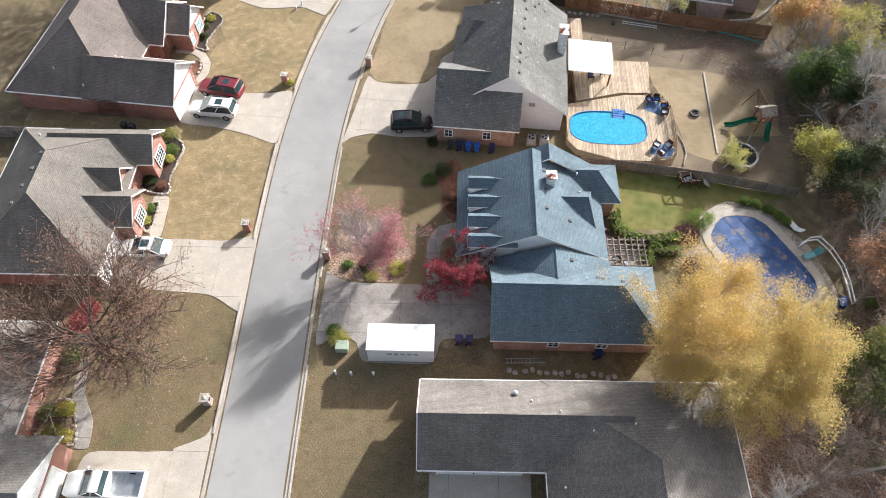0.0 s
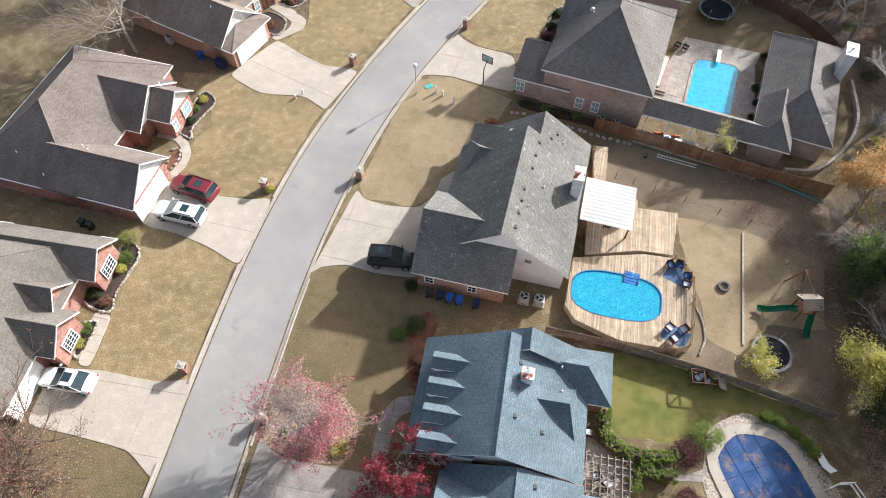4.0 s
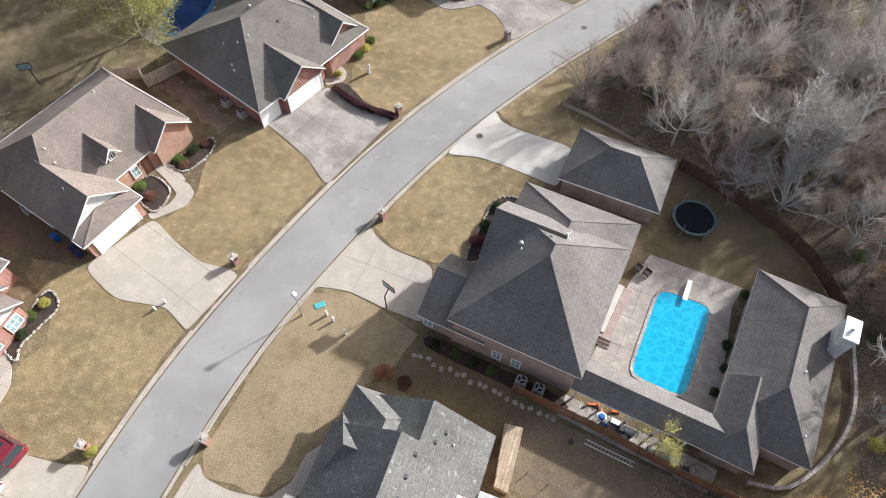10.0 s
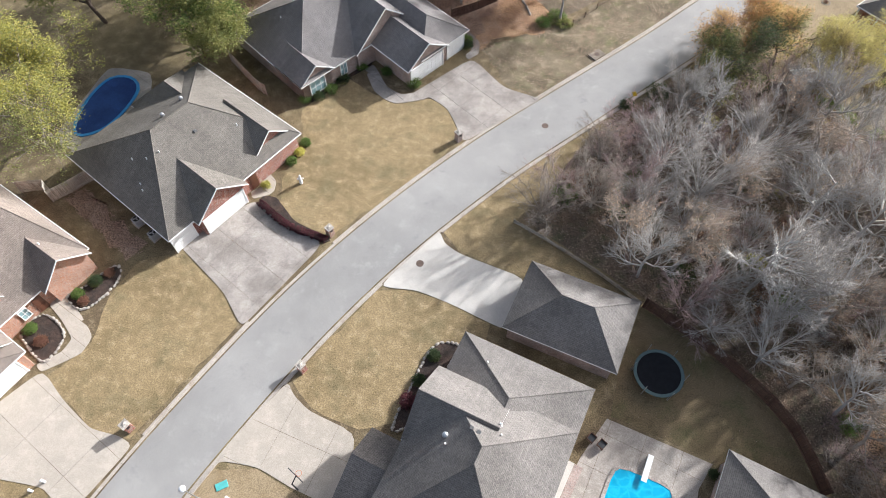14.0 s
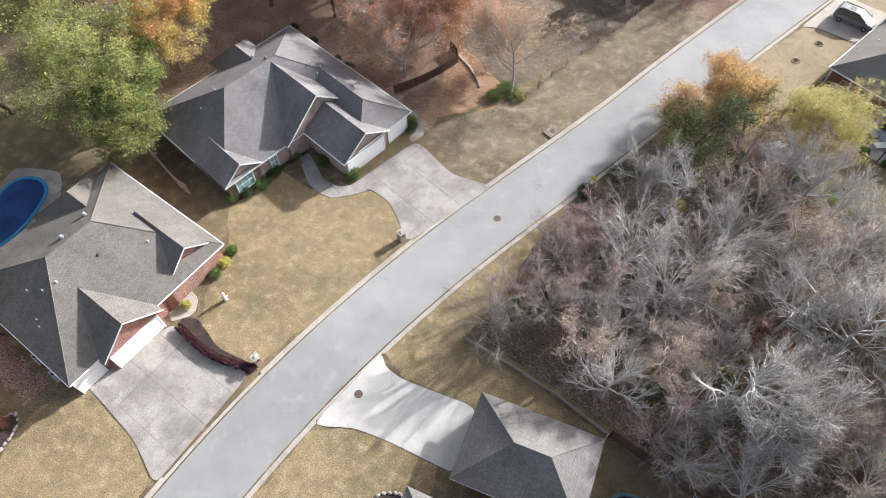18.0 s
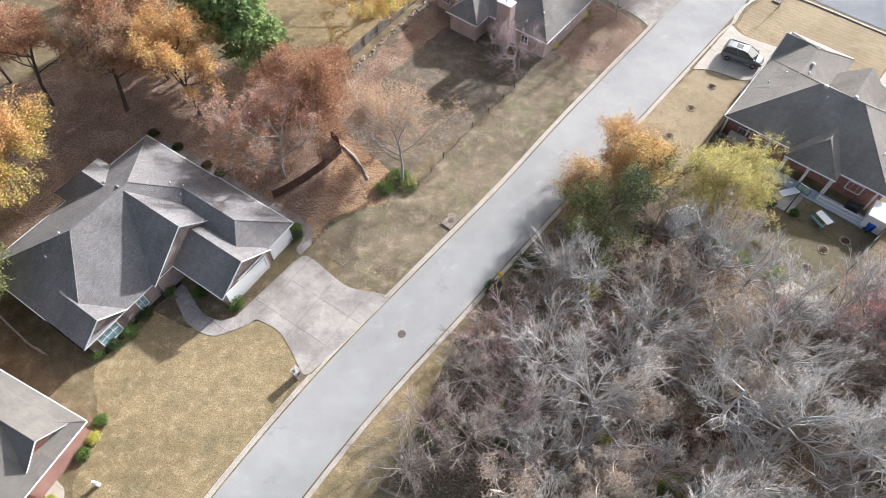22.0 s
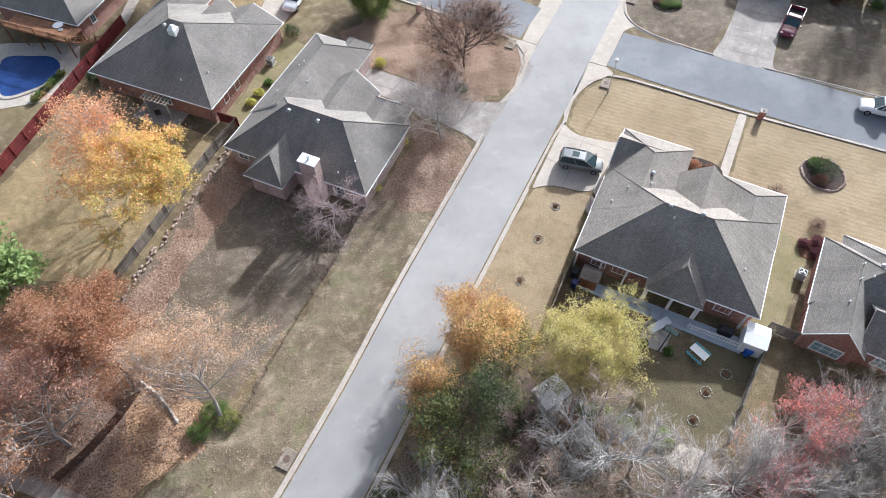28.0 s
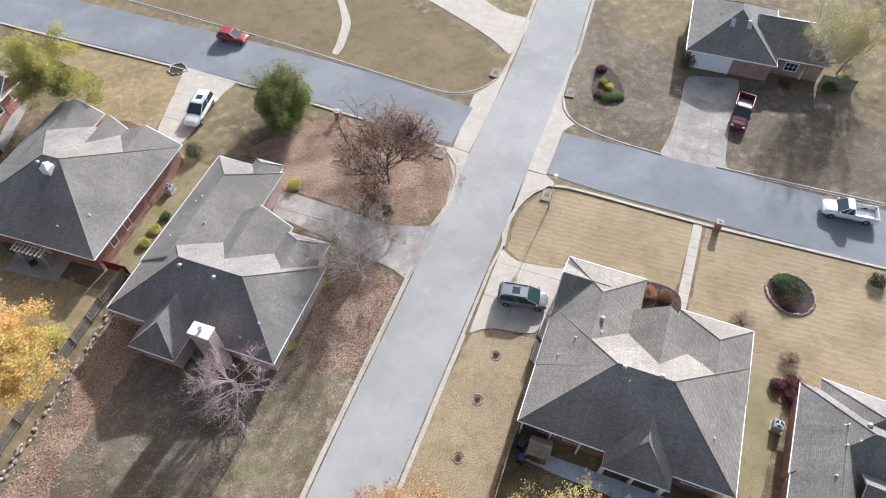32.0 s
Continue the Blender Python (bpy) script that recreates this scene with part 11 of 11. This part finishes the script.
leaf_scatter("fallen_leaves", "dead leaves on the woodland floor", [(13, 103.2), (26, 97.4), (36, 91.6), (42.4, 83.4), (60, 80), (66, 110), (56, 121.5), (44.5, 127.5), (32, 132), (25, 123.6), (18.6, 115.6)], 22, 0.085, L_FALLEN_PALE, 700)


# clutter on the flagstones behind the covered walkway, and by the corner house
bed("red mulch bed edged with small stones beside the patio", [(50.3, 137.6), (52.3, 136.5), (51.5, 135.1), (49.4, 136.4)], M_REDMULCH, 0.32)
bush("round_shrub", "small clipped green shrub at the patio's corner", 50.4, 133.2, 0.42, 0.7, L_GREEN, 700, 901)
bush("round_shrub", "small clipped green shrub at the patio's corner", 52.4, 131.9, 0.42, 0.7, L_GREEN, 700, 902)
M_COOLBLUE = plain("blue_plastic", (0.05, 0.20, 0.55), 0.4, var=0.1)
M_TOY = plain("orange_plastic", (0.60, 0.16, 0.05), 0.45, var=0.1)
M_CLAY = plain("dark_glazed_clay", (0.03, 0.03, 0.035), 0.35, var=0.2)


def lathe(rows, n=14):
    bm = bmesh.new()
    rings = [[bm.verts.new((r * math.cos(i * math.tau / n), r * math.sin(i * math.tau / n), z)) for i in range(n)] for r, z in rows]
    for a, b in zip(rings, rings[1:]):
        for i in range(n):
            bm.faces.new((a[i], a[(i + 1) % n], b[(i + 1) % n], b[i]))
    bm.faces.new(rings[0][::-1])
    bm.faces.new(rings[-1])
    return bm


table = thing("patio_table", "small round blue and white patio table on flagstones", "table", pose(21.36, 67.47, 0.03))
part("tabletop", lathe([(0.40, 0.44), (0.45, 0.46), (0.45, 0.50), (0.38, 0.505)]), M_WHITE, table)
part("inlay", lathe([(0.30, 0.506), (0.30, 0.515), (0.26, 0.52)]), M_COOLBLUE, table)
part("pedestal", lathe([(0.28, 0.0), (0.25, 0.04), (0.05, 0.09), (0.05, 0.42), (0.16, 0.44)]), M_WHITE, table)
chest = thing("cooler", "blue plastic cooler with a white lid", "cooler", pose(22.55, 67.38, 0.03, 0, 0, -14))
bm = bmesh.new()
box(bm, -0.38, 0.38, -0.23, 0.23, 0, 0.38, 0.03)
part("body", bm, M_COOLBLUE, chest)
bm = bmesh.new()
box(bm, -0.39, 0.39, -0.24, 0.24, 0.385, 0.46, 0.025)
part("lid", bm, M_WHITE, chest)
for sx in (-1, 1):
    bm = bmesh.new()
    tube(bm, (sx * 0.40, -0.14, 0.27), (sx * 0.40, 0.14, 0.27), 0.018, n=6)
    part("handle", bm, M_WHITE, chest)
grill = thing("gas_grill", "silver gas grill with black side shelves", "grill", pose(23.68, 66.73, 0.03, 0, 0, -14))
bm = bmesh.new()
box(bm, -0.42, 0.42, -0.28, 0.28, 0.08, 0.82, 0.02)
part("cabinet", bm, M_BLACK, grill)
bm = bmesh.new()
box(bm, -0.42, 0.42, -0.3, 0.28, 0.83, 1.12, 0.1)
part("hood", bm, M_METAL, grill)
for sx in (-1, 1):
    bm = bmesh.new()
    box(bm, min(sx * 0.44, sx * 0.78), max(sx * 0.44, sx * 0.78), -0.26, 0.26, 0.80, 0.84, 0.01)
    part("side_shelf", bm, M_METAL, grill)
bm = bmesh.new()
tube(bm, (-0.34, -0.35, 0.93), (0.34, -0.35, 0.93), 0.018, n=6)
part("handle", bm, M_METAL, grill)
for x, y, r in ((22.9, 66.86, 0.27), (27.75, 66.86, 0.25), (27.87, 67.47, 0.27), (19.2, 64.8, 0.24)):
    pot = thing("plant_pot", "dark glazed pot standing on the flagstones", "pot", pose(x, y, 0.03), "dark pots")
    part("pot", lathe([(r * 0.7, 0), (r, r * 1.3), (r * 1.06, r * 1.35), (r * 1.06, r * 1.5), (r * 0.88, r * 1.5), (r * 0.84, r * 1.3)]), M_CLAY, pot)
for x, y, a in ((20.43, 68.46, 15), (21.22, 68.30, -50), (22.51, 68.36, 10)):
    bm = bmesh.new()
    box(bm, -0.42, 0.42, -0.11, 0.11, 0, 0.14, 0.04)
    box(bm, -0.42, -0.2, -0.11, 0.11, 0.13, 0.3, 0.04)
    single("ride_on_toy", bm, M_TOY, "small orange plastic toy on the patio", "toy", pose(x, y, 0.03, 0, 0, a), "orange toys")
lad = thing("ladder", "white ladder lying on the ground along the fence", "ladder", pose(20.37, 65.21, 0.05, 0, 0, -11.9))
for s in (-0.2, 0.2):
    bm = bmesh.new()
    box(bm, 0, 4.2, s - 0.025, s + 0.025, 0, 0.07)
    part("rail", bm, M_WHITE, lad)
for i in range(13):
    bm = bmesh.new()
    tube(bm, (0.2 + i * 0.31, -0.18, 0.035), (0.2 + i * 0.31, 0.18, 0.035), 0.02, n=6)
    part("rung", bm, M_WHITE, lad)
lad = thing("ladder", "pale aluminium ladder lying beside the brick wall", "ladder", pose(4.7, 20.75, 0.05, 0, 0, 2))
for s in (-0.2, 0.2):
    bm = bmesh.new()
    box(bm, 0, 3.4, s - 0.025, s + 0.025, 0, 0.07)
    part("rail", bm, M_METAL, lad)
for i in range(10):
    bm = bmesh.new()
    tube(bm, (0.2 + i * 0.33, -0.18, 0.035), (0.2 + i * 0.33, 0.18, 0.035), 0.02, n=6)
    part("rung", bm, M_METAL, lad)
# banners leaning on the corner house, and small things in the north yards
M_BANNER_RED = plain("faded_red_print", (0.42, 0.06, 0.07), 0.6)
for x, y, ln, inks in ((52.7, 151.7, 2.6, (M_BANNER_RED,)), (51.0, 149.4, 2.2, (M_BLACK,))):
    ban = thing("banner", "white printed banner propped along the house wall", "banner", pose(x, y, 0.04, 0, 0, 53.3), "printed banners")
    bm = bmesh.new()
    vs = box(bm, -ln / 2, ln / 2, -0.02, 0.02, 0, 0.85)
    bmesh.ops.transform(bm, matrix=Matrix.Rotation(radians(-35), 4, "X"), verts=vs)
    part("sheet", bm, M_WHITE, ban)
    for i in range(7):
        u = -ln / 2 + 0.2 + i * (ln - 0.4) / 6
        bm = bmesh.new()
        vs = box(bm, u - 0.11, u + 0.09, 0.021, 0.027, 0.16 + 0.06 * (i % 2), 0.68 - 0.08 * (i % 3))
        bmesh.ops.transform(bm, matrix=Matrix.Rotation(radians(-35), 4, "X"), verts=vs)
        part("print_bar", bm, inks[0], ban, "unreadable printed lettering")
bed("small mixed flower bed on the corner lawn", [(70.8, 181.6), (72.4, 184.8), (74.8, 186.2), (75.3, 183.4), (74.6, 180.0), (72.8, 179.0), (71.0, 179.8)], M_MULCH, 0)
for i, (x, y, r, h, lab, m) in enumerate([(73.8, 185.6, 0.7, 0.6, "dark red low shrub", L_BURG), (73.0, 183.2, 0.5, 0.6, YEL, L_LIME), (73.3, 182.1, 0.5, 0.6, YEL, L_LIME), (72.3, 180.4, 0.9, 0.45, GREEN, L_GREEN), (73.7, 180.2, 0.8, 0.4, GREEN, L_GREEN), (71.5, 181.4, 0.6, 0.4, DRY, L_BROWN), (100.4, 174.2, 0.9, 0.9, GREEN, L_GREEN), (95.4, 176.4, 0.8, 0.9, DRY, L_BROWN), (64.0, 152.6, 0.8, 0.7, DRY, L_RUST), (65.4, 151.6, 0.8, 0.8, DRY, L_BROWN), (39.5, 170.8, 1.3, 1.2, DRY, L_OAKDRY), (40.8, 171.8, 1.1, 1.0, DRY, L_OAKDRY)]):
    bush("shrub", lab + " in a bed of dead leaves", x, y, r, h, m, int(400 + 700 * r), 940 + i, 0.085, group="garden shrubs")
post_fence("wood_fence", "weathered grey fence beside the north house", [(99.6, 175.2), (103.0, 173.0)], 1.7, M_OLDWOOD)
